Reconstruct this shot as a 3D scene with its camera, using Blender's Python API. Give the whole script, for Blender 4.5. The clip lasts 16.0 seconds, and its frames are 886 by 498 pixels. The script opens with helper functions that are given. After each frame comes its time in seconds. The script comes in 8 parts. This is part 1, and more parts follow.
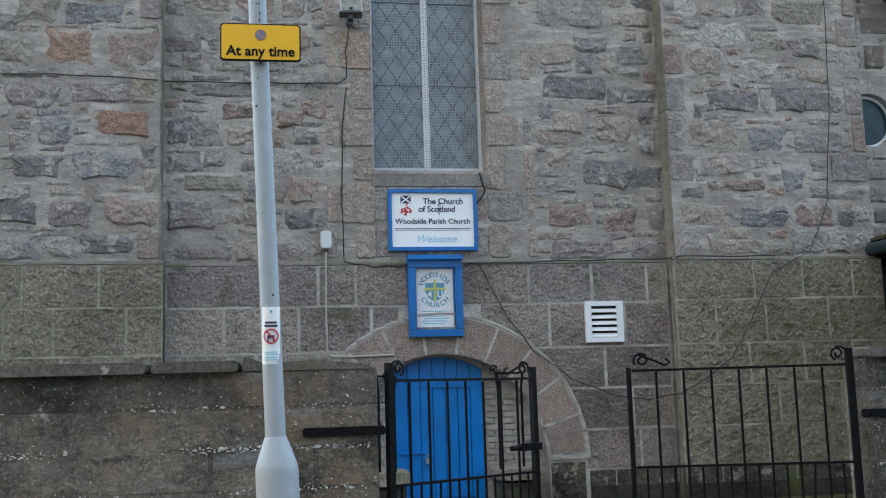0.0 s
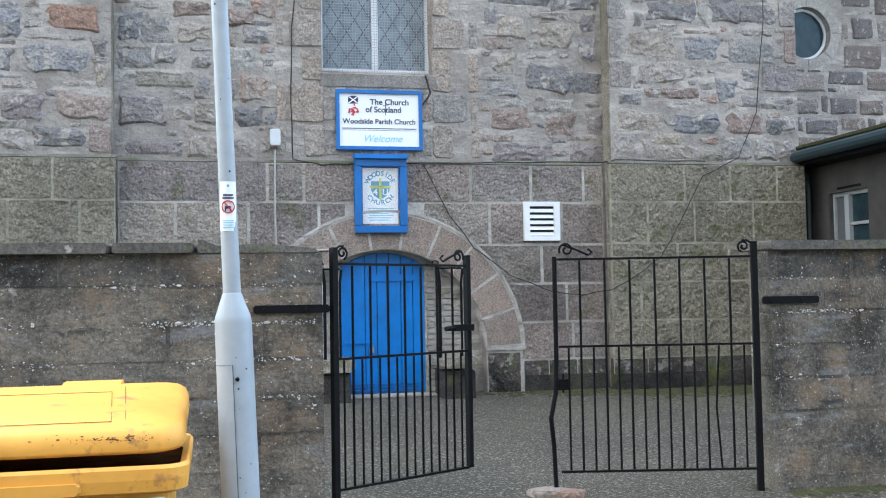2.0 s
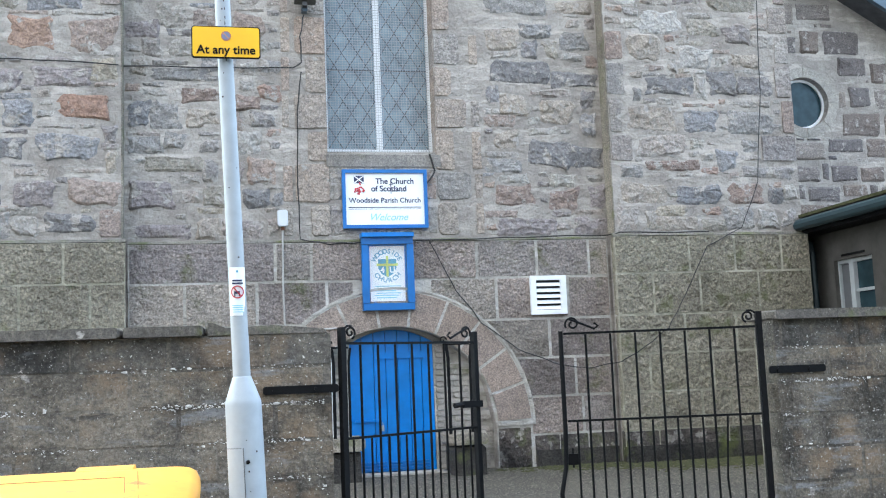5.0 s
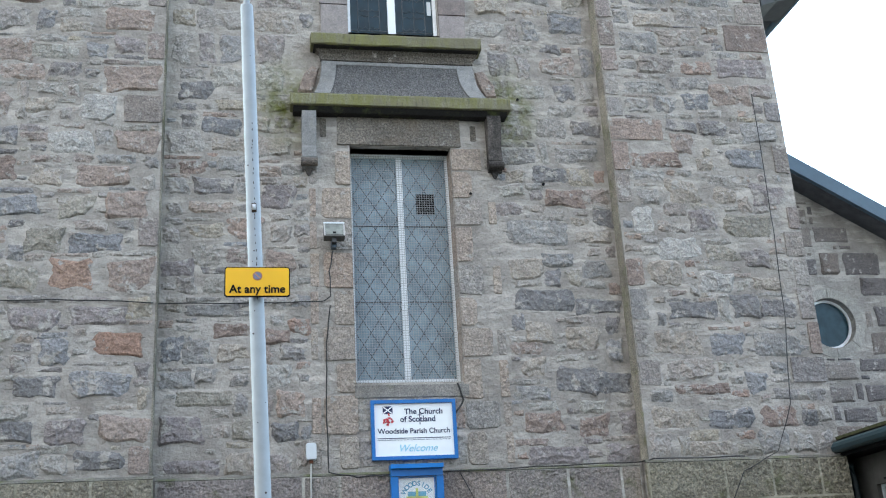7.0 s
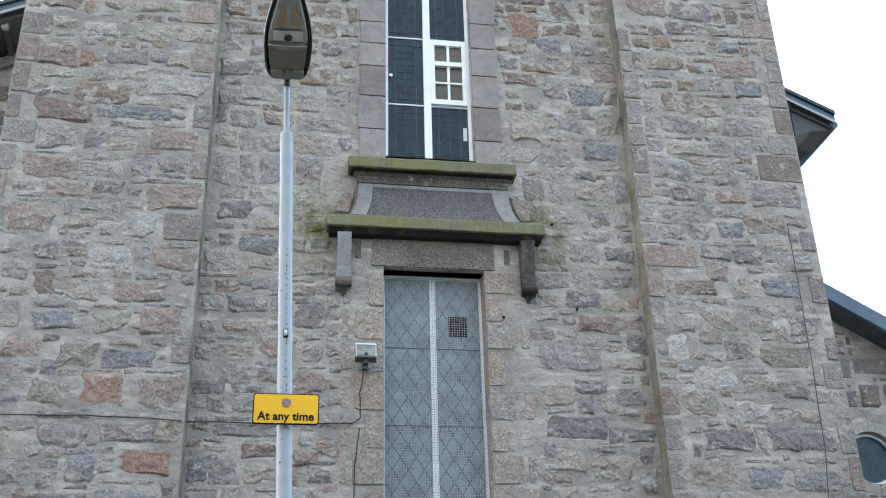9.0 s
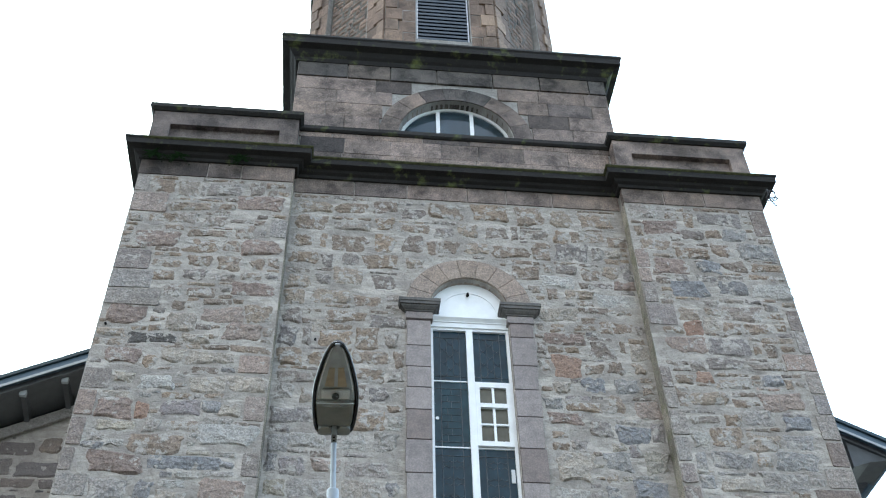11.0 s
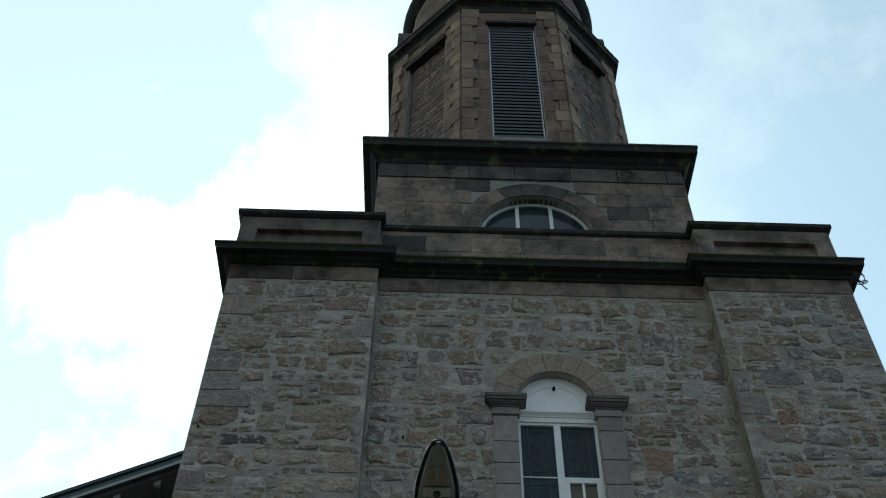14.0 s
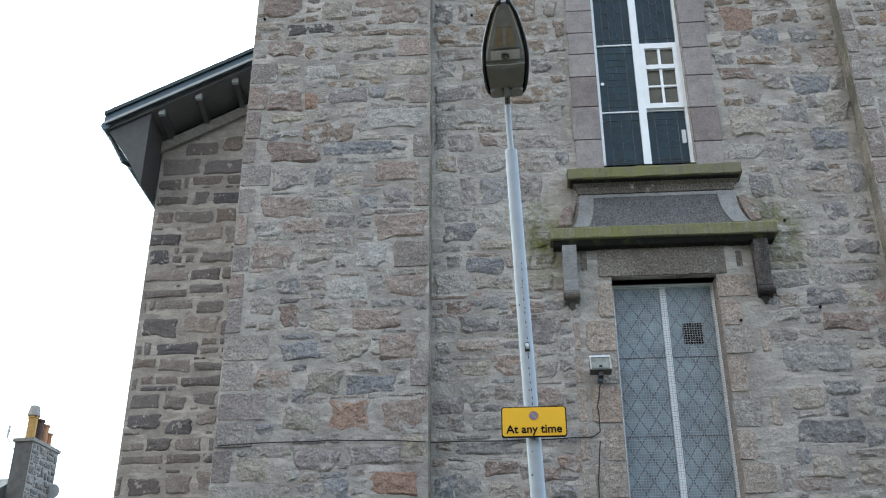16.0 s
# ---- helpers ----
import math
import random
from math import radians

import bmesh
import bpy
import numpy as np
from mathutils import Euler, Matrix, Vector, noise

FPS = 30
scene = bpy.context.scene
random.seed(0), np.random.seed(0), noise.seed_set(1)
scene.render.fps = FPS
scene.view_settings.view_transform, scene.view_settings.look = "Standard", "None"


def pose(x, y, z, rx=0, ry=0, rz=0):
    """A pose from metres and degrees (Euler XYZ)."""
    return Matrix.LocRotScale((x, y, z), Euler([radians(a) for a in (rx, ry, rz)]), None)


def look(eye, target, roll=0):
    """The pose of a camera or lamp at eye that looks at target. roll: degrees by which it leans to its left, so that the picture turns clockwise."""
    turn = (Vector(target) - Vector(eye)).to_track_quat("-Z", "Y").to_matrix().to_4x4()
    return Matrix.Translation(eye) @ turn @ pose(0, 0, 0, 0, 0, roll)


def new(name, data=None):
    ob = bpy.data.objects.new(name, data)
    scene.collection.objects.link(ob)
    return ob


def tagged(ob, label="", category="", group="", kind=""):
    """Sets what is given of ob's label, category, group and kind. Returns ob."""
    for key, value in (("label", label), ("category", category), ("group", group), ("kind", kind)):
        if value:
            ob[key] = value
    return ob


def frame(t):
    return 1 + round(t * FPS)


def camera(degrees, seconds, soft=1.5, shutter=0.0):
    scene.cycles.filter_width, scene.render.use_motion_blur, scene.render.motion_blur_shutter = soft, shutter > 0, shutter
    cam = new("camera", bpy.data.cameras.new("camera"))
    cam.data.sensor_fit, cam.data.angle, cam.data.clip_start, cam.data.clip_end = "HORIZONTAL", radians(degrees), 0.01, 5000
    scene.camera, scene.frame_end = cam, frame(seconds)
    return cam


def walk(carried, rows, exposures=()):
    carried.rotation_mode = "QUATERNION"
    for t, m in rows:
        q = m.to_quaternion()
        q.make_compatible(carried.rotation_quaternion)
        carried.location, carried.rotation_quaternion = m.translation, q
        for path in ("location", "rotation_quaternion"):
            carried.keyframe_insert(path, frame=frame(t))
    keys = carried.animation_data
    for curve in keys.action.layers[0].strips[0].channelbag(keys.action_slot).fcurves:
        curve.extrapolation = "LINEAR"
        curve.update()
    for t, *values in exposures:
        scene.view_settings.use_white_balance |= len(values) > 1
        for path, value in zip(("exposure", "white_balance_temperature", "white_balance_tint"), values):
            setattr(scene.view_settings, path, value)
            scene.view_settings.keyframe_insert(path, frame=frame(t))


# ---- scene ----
cam = camera(46.0, 16.0, 1.1)
PATH = [
    (0, (0.284, 1.16, 1.83), (0.620, 3.113, 2.108), -1.7),
    (0.2, (0.244, 0.546, 1.686), (0.558, 2.501, 1.962), -1.7),
    (0.5, (0.244, 0.546, 1.686), (0.561, 2.501, 1.965), -1.7),
    (1, (0.245, 0.55, 1.687), (0.598, 2.507, 1.904), -1.8),
    (1.5, (0.247, 0.606, 1.676), (0.627, 2.565, 1.798), -1.1),
    (2, (0.246, 0.625, 1.677), (0.676, 2.576, 1.774), -1.0),
    (2.5, (0.243, 0.616, 1.68), (0.685, 2.564, 1.784), -1.2),
    (3, (0.243, 0.608, 1.678), (0.704, 2.552, 1.768), -1.3),
    (5.5, (0.242, 0.512, 1.692), (0.64, 2.445, 2.017), -2.3),
    (6, (0.246, 0.49, 1.685), (0.622, 2.411, 2.095), -2.1),
    (6.5, (0.247, 0.448, 1.675), (0.592, 2.36, 2.153), -2.6),
    (7, (0.244, 0.439, 1.68), (0.607, 2.29, 2.345), -3.4),
    (7.5, (0.247, 0.435, 1.684), (0.628, 2.26, 2.407), -3.4),
    (8, (0.244, 0.457, 1.698), (0.599, 2.274, 2.454), -2.8),
    (10.5, (0.258, 0.412, 1.747), (0.472, 1.964, 2.99), -1.5),
    (11, (0.252, 0.325, 1.723), (0.424, 1.74, 3.125), -1.7),
    (11.5, (0.287, 0.233, 1.732), (0.402, 1.514, 3.264), -1.4),
    (12, (0.29, 0.179, 1.725), (0.388, 1.349, 3.344), -1.5),
    (12.5, (0.291, 0.185, 1.689), (0.366, 1.324, 3.332), 0.1),
    (13, (0.272, 0.206, 1.685), (0.364, 1.364, 3.313), -0.4),
    (13.5, (0.219, 0.23, 1.661), (0.286, 1.401, 3.281), 0.4),
    (14, (0.172, 0.222, 1.64), (0.186, 1.515, 3.166), 1.1),
    (14.5, (0.183, 0.21, 1.629), (0.128, 1.647, 3.018), 1.6),
    (15, (0.192, 0.281, 1.647), (0.116, 1.88, 2.846), 1.4),
    (15.5, (0.194, 0.356, 1.663), (0.113, 2.057, 2.713), -0.0),
    (16, (0.198, 0.452, 1.705), (0.071, 2.227, 2.617), -0.1),
]
EXPOSURES = [(0, 0.2, 6000, 6), (0.5, 0.37, 6000, 7), (1, 0.5, 5950, 8), (1.5, 0.75, 5950, 8), (2, 0.97, 5960, 8), (3, 1.22, 5960, 7), (5.5, 1.15, 5950, 7), (6, 0.98, 5955, 6), (7, 0.73, 5980, 6), (8, 0.66, 5970, 6), (10.5, 0.73, 5950, 6), (11, 0.62, 5890, 4), (12, -0.22, 5800, -1), (12.5, -0.70, 5820, -2), (13.5, -1.33, 5880, -2), (14, -1.42, 5870, -5), (14.5, -1.21, 5820, -6), (15.5, -0.14, 5950, 4), (16, 0.33, 6030, 6)]
walk(cam, [(t, look(eye, target, roll)) for t, eye, target, roll in PATH], EXPOSURES)

# ---- world, sun ----
world = bpy.data.worlds.new("overcast_sky")
scene.world = world
world.use_nodes = True
wn, wl = world.node_tree.nodes, world.node_tree.links
wn.clear()
w_out = wn.new("ShaderNodeOutputWorld")
w_bg = wn.new("ShaderNodeBackground")
w_sky = wn.new("ShaderNodeTexSky")
w_sky.sky_type = "NISHITA"
w_sky.sun_disc = False
w_sky.sun_elevation = radians(48)
w_sky.sun_rotation = radians(-25)
w_sky.dust_density = 2.0
w_scale = wn.new("ShaderNodeVectorMath")
w_scale.operation = "MULTIPLY"
w_scale.inputs[1].default_value = (0.465, 0.505, 0.49)
w_co = wn.new("ShaderNodeTexCoord")
w_noise = wn.new("ShaderNodeTexNoise")
w_noise.inputs["Scale"].default_value = 2.8
w_noise.inputs["Detail"].default_value = 6.0
w_noise.inputs["Roughness"].default_value = 0.58
w_ramp = wn.new("ShaderNodeMapRange")
w_ramp.inputs["From Min"].default_value = 0.37
w_ramp.inputs["From Max"].default_value = 0.53
w_ramp.inputs["To Min"].default_value = 0.42
w_mix = wn.new("ShaderNodeMix")
w_mix.data_type = "RGBA"
w_sep = wn.new("ShaderNodeSeparateXYZ")
w_side = wn.new("ShaderNodeMapRange")
w_side.inputs["From Min"].default_value = -0.8
w_side.inputs["From Max"].default_value = 0.8
w_side.inputs["To Min"].default_value = 0.42
w_side.inputs["To Max"].default_value = 1.25
w_cloud = wn.new("ShaderNodeVectorMath")
w_cloud.operation = "SCALE"
# thick warm-grey cloud over the street, thinner and bluer beyond the church
w_tone = wn.new("ShaderNodeMix")
w_tone.data_type = "RGBA"
w_tone.inputs["A"].default_value = (2.36, 2.30, 2.30, 1)
w_tone.inputs["B"].default_value = (2.10, 2.36, 2.42, 1)
w_part = wn.new("ShaderNodeMapRange")
w_part.inputs["From Min"].default_value = -0.2
w_part.inputs["From Max"].default_value = 0.5
wl.new(w_sep.outputs["Y"], w_part.inputs["Value"])
wl.new(w_part.outputs["Result"], w_tone.inputs["Factor"])
wl.new(w_tone.outputs["Result"], w_cloud.inputs[0])
wl.new(w_co.outputs["Generated"], w_sep.inputs["Vector"])
wl.new(w_sep.outputs["Y"], w_side.inputs["Value"])
wl.new(w_side.outputs["Result"], w_cloud.inputs[3])
wl.new(w_cloud.outputs["Vector"], w_mix.inputs["B"])
wl.new(w_co.outputs["Generated"], w_noise.inputs["Vector"])
w_thin = wn.new("ShaderNodeMath")
w_thin.operation = "MULTIPLY_ADD"
w_thin.inputs[1].default_value = -0.32
wl.new(w_sep.outputs["X"], w_thin.inputs[0])
wl.new(w_noise.outputs["Fac"], w_thin.inputs[2])
wl.new(w_thin.outputs["Value"], w_ramp.inputs["Value"])
wl.new(w_ramp.outputs["Result"], w_mix.inputs["Factor"])
wl.new(w_sky.outputs["Color"], w_scale.inputs[0])
wl.new(w_scale.outputs["Vector"], w_mix.inputs["A"])
wl.new(w_mix.outputs["Result"], w_bg.inputs["Color"])
wl.new(w_bg.outputs["Background"], w_out.inputs["Surface"])

sun_data = bpy.data.lights.new("sun", "SUN")
sun_data.energy = 0.7
sun_data.angle = radians(25)
sun_data.color = (1.0, 0.96, 0.9)
sun = new("sun", sun_data)
sun.matrix_world = look((-14, 30, 46), (0, 0, 0))


# ---- materials ----
def material(name):
    m = bpy.data.materials.new(name)
    m.use_nodes = True
    nodes, links = m.node_tree.nodes, m.node_tree.links
    return m, nodes, links, nodes["Principled BSDF"]


def noise_node(nodes, links, where, scale, detail=4.0, rough=0.55):
    n = nodes.new("ShaderNodeTexNoise")
    n.inputs["Scale"].default_value = scale
    n.inputs["Detail"].default_value = detail
    n.inputs["Roughness"].default_value = rough
    links.new(where, n.inputs["Vector"])
    return n.outputs["Fac"]


def ramp_node(nodes, links, fac, stops, constant=False):
    r = nodes.new("ShaderNodeValToRGB")
    r.color_ramp.interpolation = "CONSTANT" if constant else "LINEAR"
    e = r.color_ramp.elements
    while len(e) < len(stops):
        e.new(0.5)
    for el, (pos, col) in zip(e, stops):
        el.position = pos
        el.color = (*col, 1) if len(col) == 3 else col
    links.new(fac, r.inputs["Fac"])
    return r.outputs["Color"]


def mix_node(nodes, links, fac, a, b, mode="MIX"):
    m = nodes.new("ShaderNodeMix")
    m.data_type, m.blend_type = "RGBA", mode
    for key, v in (("Factor", fac), ("A", a), ("B", b)):
        if isinstance(v, (int, float)):
            m.inputs[key].default_value = v
        elif isinstance(v, tuple):
            m.inputs[key].default_value = (*v, 1)
        else:
            links.new(v, m.inputs[key])
    return m.outputs["Result"]


def mul_node(nodes, links, value, by):
    m = nodes.new("ShaderNodeMath")
    m.operation = "MULTIPLY"
    m.inputs[1].default_value = by
    links.new(value, m.inputs[0])
    return m.outputs[0]


def remap(nodes, links, value, a, b, c=0.0, d=1.0):
    r = nodes.new("ShaderNodeMapRange")
    for key, v in (("From Min", a), ("From Max", b), ("To Min", c), ("To Max", d)):
        r.inputs[key].default_value = v
    links.new(value, r.inputs["Value"])
    return r.outputs["Result"]


def bump_node(nodes, links, height, strength, distance, bsdf):
    b = nodes.new("ShaderNodeBump")
    b.inputs["Strength"].default_value = strength
    b.inputs["Distance"].default_value = distance
    links.new(height, b.inputs["Height"])
    links.new(b.outputs["Normal"], bsdf.inputs["Normal"])


def place_of(nodes):
    return nodes.new("ShaderNodeNewGeometry").outputs["Position"]


GRANITES = [(0.0, (0.366, 0.347, 0.323)), (0.09, (0.416, 0.401, 0.364)), (0.18, (0.262, 0.258, 0.264)), (0.26, (0.388, 0.312, 0.266)), (0.34, (0.389, 0.372, 0.345)), (0.43, (0.303, 0.274, 0.271)),
            (0.53, (0.422, 0.382, 0.314)), (0.61, (0.266, 0.272, 0.286)), (0.68, (0.373, 0.350, 0.328)), (0.76, (0.408, 0.397, 0.371)), (0.83, (0.354, 0.260, 0.217)), (0.88, (0.348, 0.334, 0.317)), (0.94, (0.238, 0.227, 0.228)), (1.0, (0.416, 0.404, 0.378))]
ASHLARS = [(0.0, (0.392, 0.354, 0.311)), (0.2, (0.469, 0.420, 0.365)), (0.4, (0.283, 0.262, 0.256)), (0.55, (0.403, 0.343, 0.305)), (0.75, (0.316, 0.283, 0.273)), (1.0, (0.436, 0.398, 0.338))]
QUOINS = [(0.0, (0.330, 0.310, 0.290)), (0.12, (0.227, 0.187, 0.167)), (0.24, (0.373, 0.345, 0.317)), (0.34, (0.322, 0.258, 0.224)), (0.45, (0.268, 0.258, 0.258)), (0.56, (0.360, 0.288, 0.250)), (0.7, (0.328, 0.318, 0.308)), (0.78, (0.327, 0.263, 0.231)), (0.88, (0.263, 0.231, 0.211)), (1.0, (0.370, 0.350, 0.326))]
WEATHERED = [(0.0, (0.12, 0.112, 0.106)), (0.25, (0.165, 0.142, 0.128)), (0.5, (0.095, 0.09, 0.088)), (0.75, (0.185, 0.155, 0.135)), (1.0, (0.135, 0.126, 0.12))]


def green_drip(nodes, links, pos, col):
    """Green algae where water runs off the two ends of the window hood."""
    sep = nodes.new("ShaderNodeSeparateXYZ")
    links.new(pos, sep.inputs[0])
    gone = None
    for x in (0.72, 4.02):
        far = nodes.new("ShaderNodeVectorMath")
        far.operation = "DISTANCE"
        com = nodes.new("ShaderNodeCombineXYZ")
        sq = nodes.new("ShaderNodeMath")
        sq.operation = "MULTIPLY"
        sq.inputs[1].default_value = 0.62
        links.new(sep.outputs["Z"], sq.inputs[0])
        links.new(sep.outputs["X"], com.inputs["X"])
        links.new(sq.outputs[0], com.inputs["Z"])
        links.new(com.outputs[0], far.inputs[0])
        far.inputs[1].default_value = (x, 0, 8.75 * 0.62)
        near = remap(nodes, links, far.outputs["Value"], 0.55, 0.10)
        if gone is None:
            gone = near
        else:
            add = nodes.new("ShaderNodeMath")
            add.operation = "MAXIMUM"
            links.new(gone, add.inputs[0])
            links.new(near, add.inputs[1])
            gone = add.outputs[0]
    patchy = nodes.new("ShaderNodeMath")
    patchy.operation = "MULTIPLY"
    links.new(gone, patchy.inputs[0])
    links.new(remap(nodes, links, noise_node(nodes, links, pos, 5, 5, 0.6), 0.35, 0.6), patchy.inputs[1])
    return mix_node(nodes, links, patchy.outputs[0], col, (0.125, 0.135, 0.03))


def granite(name, stops, joined, moss=0.0, stain=0.5, speck=0.75, bump=0.5, lichen=0.0, lime=0.0, soot=0.0, drip=0.0, algae=0.0, grit=0.0, broken=0.0, rusty=0.0):
    """Picked or rough granite: one tone a piece, crystals, larger clouds and old dirt. joined: pieces of one mesh, told apart by island."""
    m, nodes, links, bsdf = material(name)
    pos = place_of(nodes)
    pick = nodes.new("ShaderNodeNewGeometry").outputs["Random Per Island"] if joined else nodes.new("ShaderNodeObjectInfo").outputs["Random"]
    col = ramp_node(nodes, links, pick, stops)
    grain = noise_node(nodes, links, pos, 34 if broken else 48, 4, 0.78)
    patch = noise_node(nodes, links, pos, 9, 5, 0.6)
    cloud = noise_node(nodes, links, pos, 0.8, 4, 0.55)
    col = mix_node(nodes, links, speck, col, ramp_node(nodes, links, grain, [(0.32, (0.22, 0.21, 0.21)), (0.5, (0.9, 0.89, 0.88)), (0.68, (1.75, 1.72, 1.68))]), "MULTIPLY")
    col = mix_node(nodes, links, 0.42, col, ramp_node(nodes, links, patch, [(0.3, (0.5, 0.5, 0.52)), (0.5, (1.0, 1.0, 1.0)), (0.72, (1.4, 1.34, 1.26))]), "MULTIPLY")
    col = mix_node(nodes, links, stain, col, ramp_node(nodes, links, cloud, [(0.32, (0.55, 0.54, 0.52)), (0.52, (1.0, 1.0, 1.0)), (0.7, (1.15, 1.14, 1.12))]), "MULTIPLY")
    if lime:
        lap = noise_node(nodes, links, pos, 5.5, 7, 0.68)
        col = mix_node(nodes, links, remap(nodes, links, lap, 0.66 - 0.2 * lime, 0.70 - 0.2 * lime), col, mix_node(nodes, links, 0.4, (0.42, 0.392, 0.36), ramp_node(nodes, links, grain, [(0.32, (0.45, 0.45, 0.45)), (0.68, (1.35, 1.35, 1.35))]), "MULTIPLY"))
    if drip:
        col = green_drip(nodes, links, pos, col)
    if soot:
        black = noise_node(nodes, links, pos, 1.5, 7, 0.68)
        col = mix_node(nodes, links, soot, col, ramp_node(nodes, links, black, [(0.38, (0.22, 0.22, 0.22)), (0.5, (0.8, 0.8, 0.8)), (0.6, (1.15, 1.13, 1.1))]), "MULTIPLY")
    if rusty:
        warm = noise_node(nodes, links, pos, 2.6, 5, 0.6)
        col = mix_node(nodes, links, remap(nodes, links, warm, 0.52, 0.66, 0.0, rusty), col, (0.25, 0.18, 0.115))
        flow = nodes.new("ShaderNodeMapping")
        flow.inputs["Scale"].default_value = (1.6, 1.6, 7.0)
        links.new(pos, flow.inputs["Vector"])
        chalk = noise_node(nodes, links, flow.outputs["Vector"], 1.0, 6, 0.7)
        col = mix_node(nodes, links, remap(nodes, links, chalk, 0.57, 0.68, 0.0, rusty), col, (0.24, 0.25, 0.26))
        col = mix_node(nodes, links, remap(nodes, links, chalk, 0.42, 0.32, 0.0, rusty), col, (0.03, 0.03, 0.03))
    if grit:
        chips = noise_node(nodes, links, pos, 58, 3, 0.6)
        col = mix_node(nodes, links, remap(nodes, links, chips, 0.60, 0.65, 0.0, grit), col, (0.34, 0.325, 0.295))
        col = mix_node(nodes, links, remap(nodes, links, chips, 0.40, 0.36, 0.0, grit), col, (0.045, 0.042, 0.038))
    if algae:
        run = nodes.new("ShaderNodeMapping")
        run.inputs["Scale"].default_value = (9.0, 9.0, 1.5)
        links.new(pos, run.inputs["Vector"])
        film = noise_node(nodes, links, run.outputs["Vector"], 1.0, 6, 0.65)
        col = mix_node(nodes, links, remap(nodes, links, film, 0.28, 0.56, 0.15, 0.85), col, (0.165, 0.165, 0.045))
        dry = noise_node(nodes, links, pos, 1.6, 6, 0.65)
        col = mix_node(nodes, links, remap(nodes, links, dry, 0.48, 0.62, 0.0, 0.65), col, (0.15, 0.135, 0.10))
        black = noise_node(nodes, links, run.outputs["Vector"], 2.3, 5, 0.65)
        col = mix_node(nodes, links, remap(nodes, links, black, 0.56, 0.68, 0.0, 0.6), col, (0.05, 0.05, 0.04))
    if moss:
        wet = noise_node(nodes, links, pos, 2.6, 6, 0.65)
        col = mix_node(nodes, links, remap(nodes, links, wet, 0.62 - 0.25 * moss, 0.80 - 0.2 * moss), col, (0.105, 0.125, 0.035))
    if lichen:
        spots = noise_node(nodes, links, pos, 55, 3, 0.5)
        col = mix_node(nodes, links, remap(nodes, links, spots, 0.72 - 0.1 * lichen, 0.74 - 0.1 * lichen), col, (0.62, 0.61, 0.57))
    links.new(col, bsdf.inputs["Base Color"])
    bsdf.inputs["Roughness"].default_value = 0.85
    high = nodes.new("ShaderNodeMath")
    high.operation = "MULTIPLY_ADD"
    high.inputs[1].default_value = 0.35
    links.new(grain, high.inputs[0])
    links.new(noise_node(nodes, links, pos, 22, 5, 0.6), high.inputs[2])
    if broken:
        rock = nodes.new("ShaderNodeTexVoronoi")
        rock.inputs["Scale"].default_value = 9.0
        bent = nodes.new("ShaderNodeVectorMath")
        bent.operation = "MULTIPLY_ADD"
        warp = nodes.new("ShaderNodeTexNoise")
        warp.inputs["Scale"].default_value = 7.0
        warp.inputs["Detail"].default_value = 4.0
        links.new(pos, warp.inputs["Vector"])
        links.new(warp.outputs["Color"], bent.inputs[0])
        bent.inputs[1].default_value = (0.16, 0.16, 0.10)
        links.new(pos, bent.inputs[2])
        links.new(bent.outputs["Vector"], rock.inputs["Vector"])
        deep = nodes.new("ShaderNodeMath")
        deep.operation = "MULTIPLY_ADD"
        deep.inputs[1].default_value = broken
        links.new(rock.outputs["Distance"], deep.inputs[0])
        links.new(high.outputs[0], deep.inputs[2])
        bump_node(nodes, links, deep.outputs[0], bump, 0.045, bsdf)
    else:
        bump_node(nodes, links, high.outputs[0], bump, 0.03, bsdf)
    return m


def plain(name, col, rough=0.5, metal=0.0, spread=0.15, scale=6.0, bump=0.05, dirt=None, dirt_at=0.6):
    m, nodes, links, bsdf = material(name)
    pos = place_of(nodes)
    n = noise_node(nodes, links, pos, scale, 5, 0.6)
    low, up = tuple(c * (1 - spread) for c in col), tuple(min(1, c * (1 + spread)) for c in col)
    out = ramp_node(nodes, links, n, [(0.3, low), (0.7, up)])
    if dirt:
        d = noise_node(nodes, links, pos, scale * 2.3, 6, 0.7)
        out = mix_node(nodes, links, remap(nodes, links, d, dirt_at, dirt_at + 0.08), out, dirt)
    links.new(out, bsdf.inputs["Base Color"])
    bsdf.inputs["Roughness"].default_value = rough
    bsdf.inputs["Metallic"].default_value = metal
    if bump:
        bump_node(nodes, links, noise_node(nodes, links, pos, scale * 8, 4, 0.6), bump, 0.01, bsdf)
    return m


M_RUBBLE = granite("rubble_granite", GRANITES, False, stain=0.35, speck=0.5, bump=0.95, lime=0.62, drip=1.0, broken=1.1)
M_RUBBLE_HIGH = granite("brown_rubble_granite", [(0.0, (0.314, 0.262, 0.214)), (0.12, (0.267, 0.212, 0.170)), (0.24, (0.342, 0.290, 0.236)), (0.36, (0.238, 0.212, 0.197)), (0.5, (0.304, 0.240, 0.179)), (0.62, (0.219, 0.186, 0.162)), (0.75, (0.333, 0.262, 0.197)), (0.88, (0.247, 0.231, 0.227)), (1.0, (0.324, 0.285, 0.244))], True, stain=0.35, speck=0.5, bump=0.9, lime=0.72, broken=1.0)
M_RUBBLE_JOINED = granite("rubble_granite_joined", GRANITES, True, stain=0.35, speck=0.5, bump=0.95, lime=0.62, drip=1.0, broken=1.1)
M_ASHLAR = granite("picked_ashlar_granite", ASHLARS, False, moss=0.18, stain=0.7, speck=0.7, bump=1.6, broken=0.6, lime=0.1)
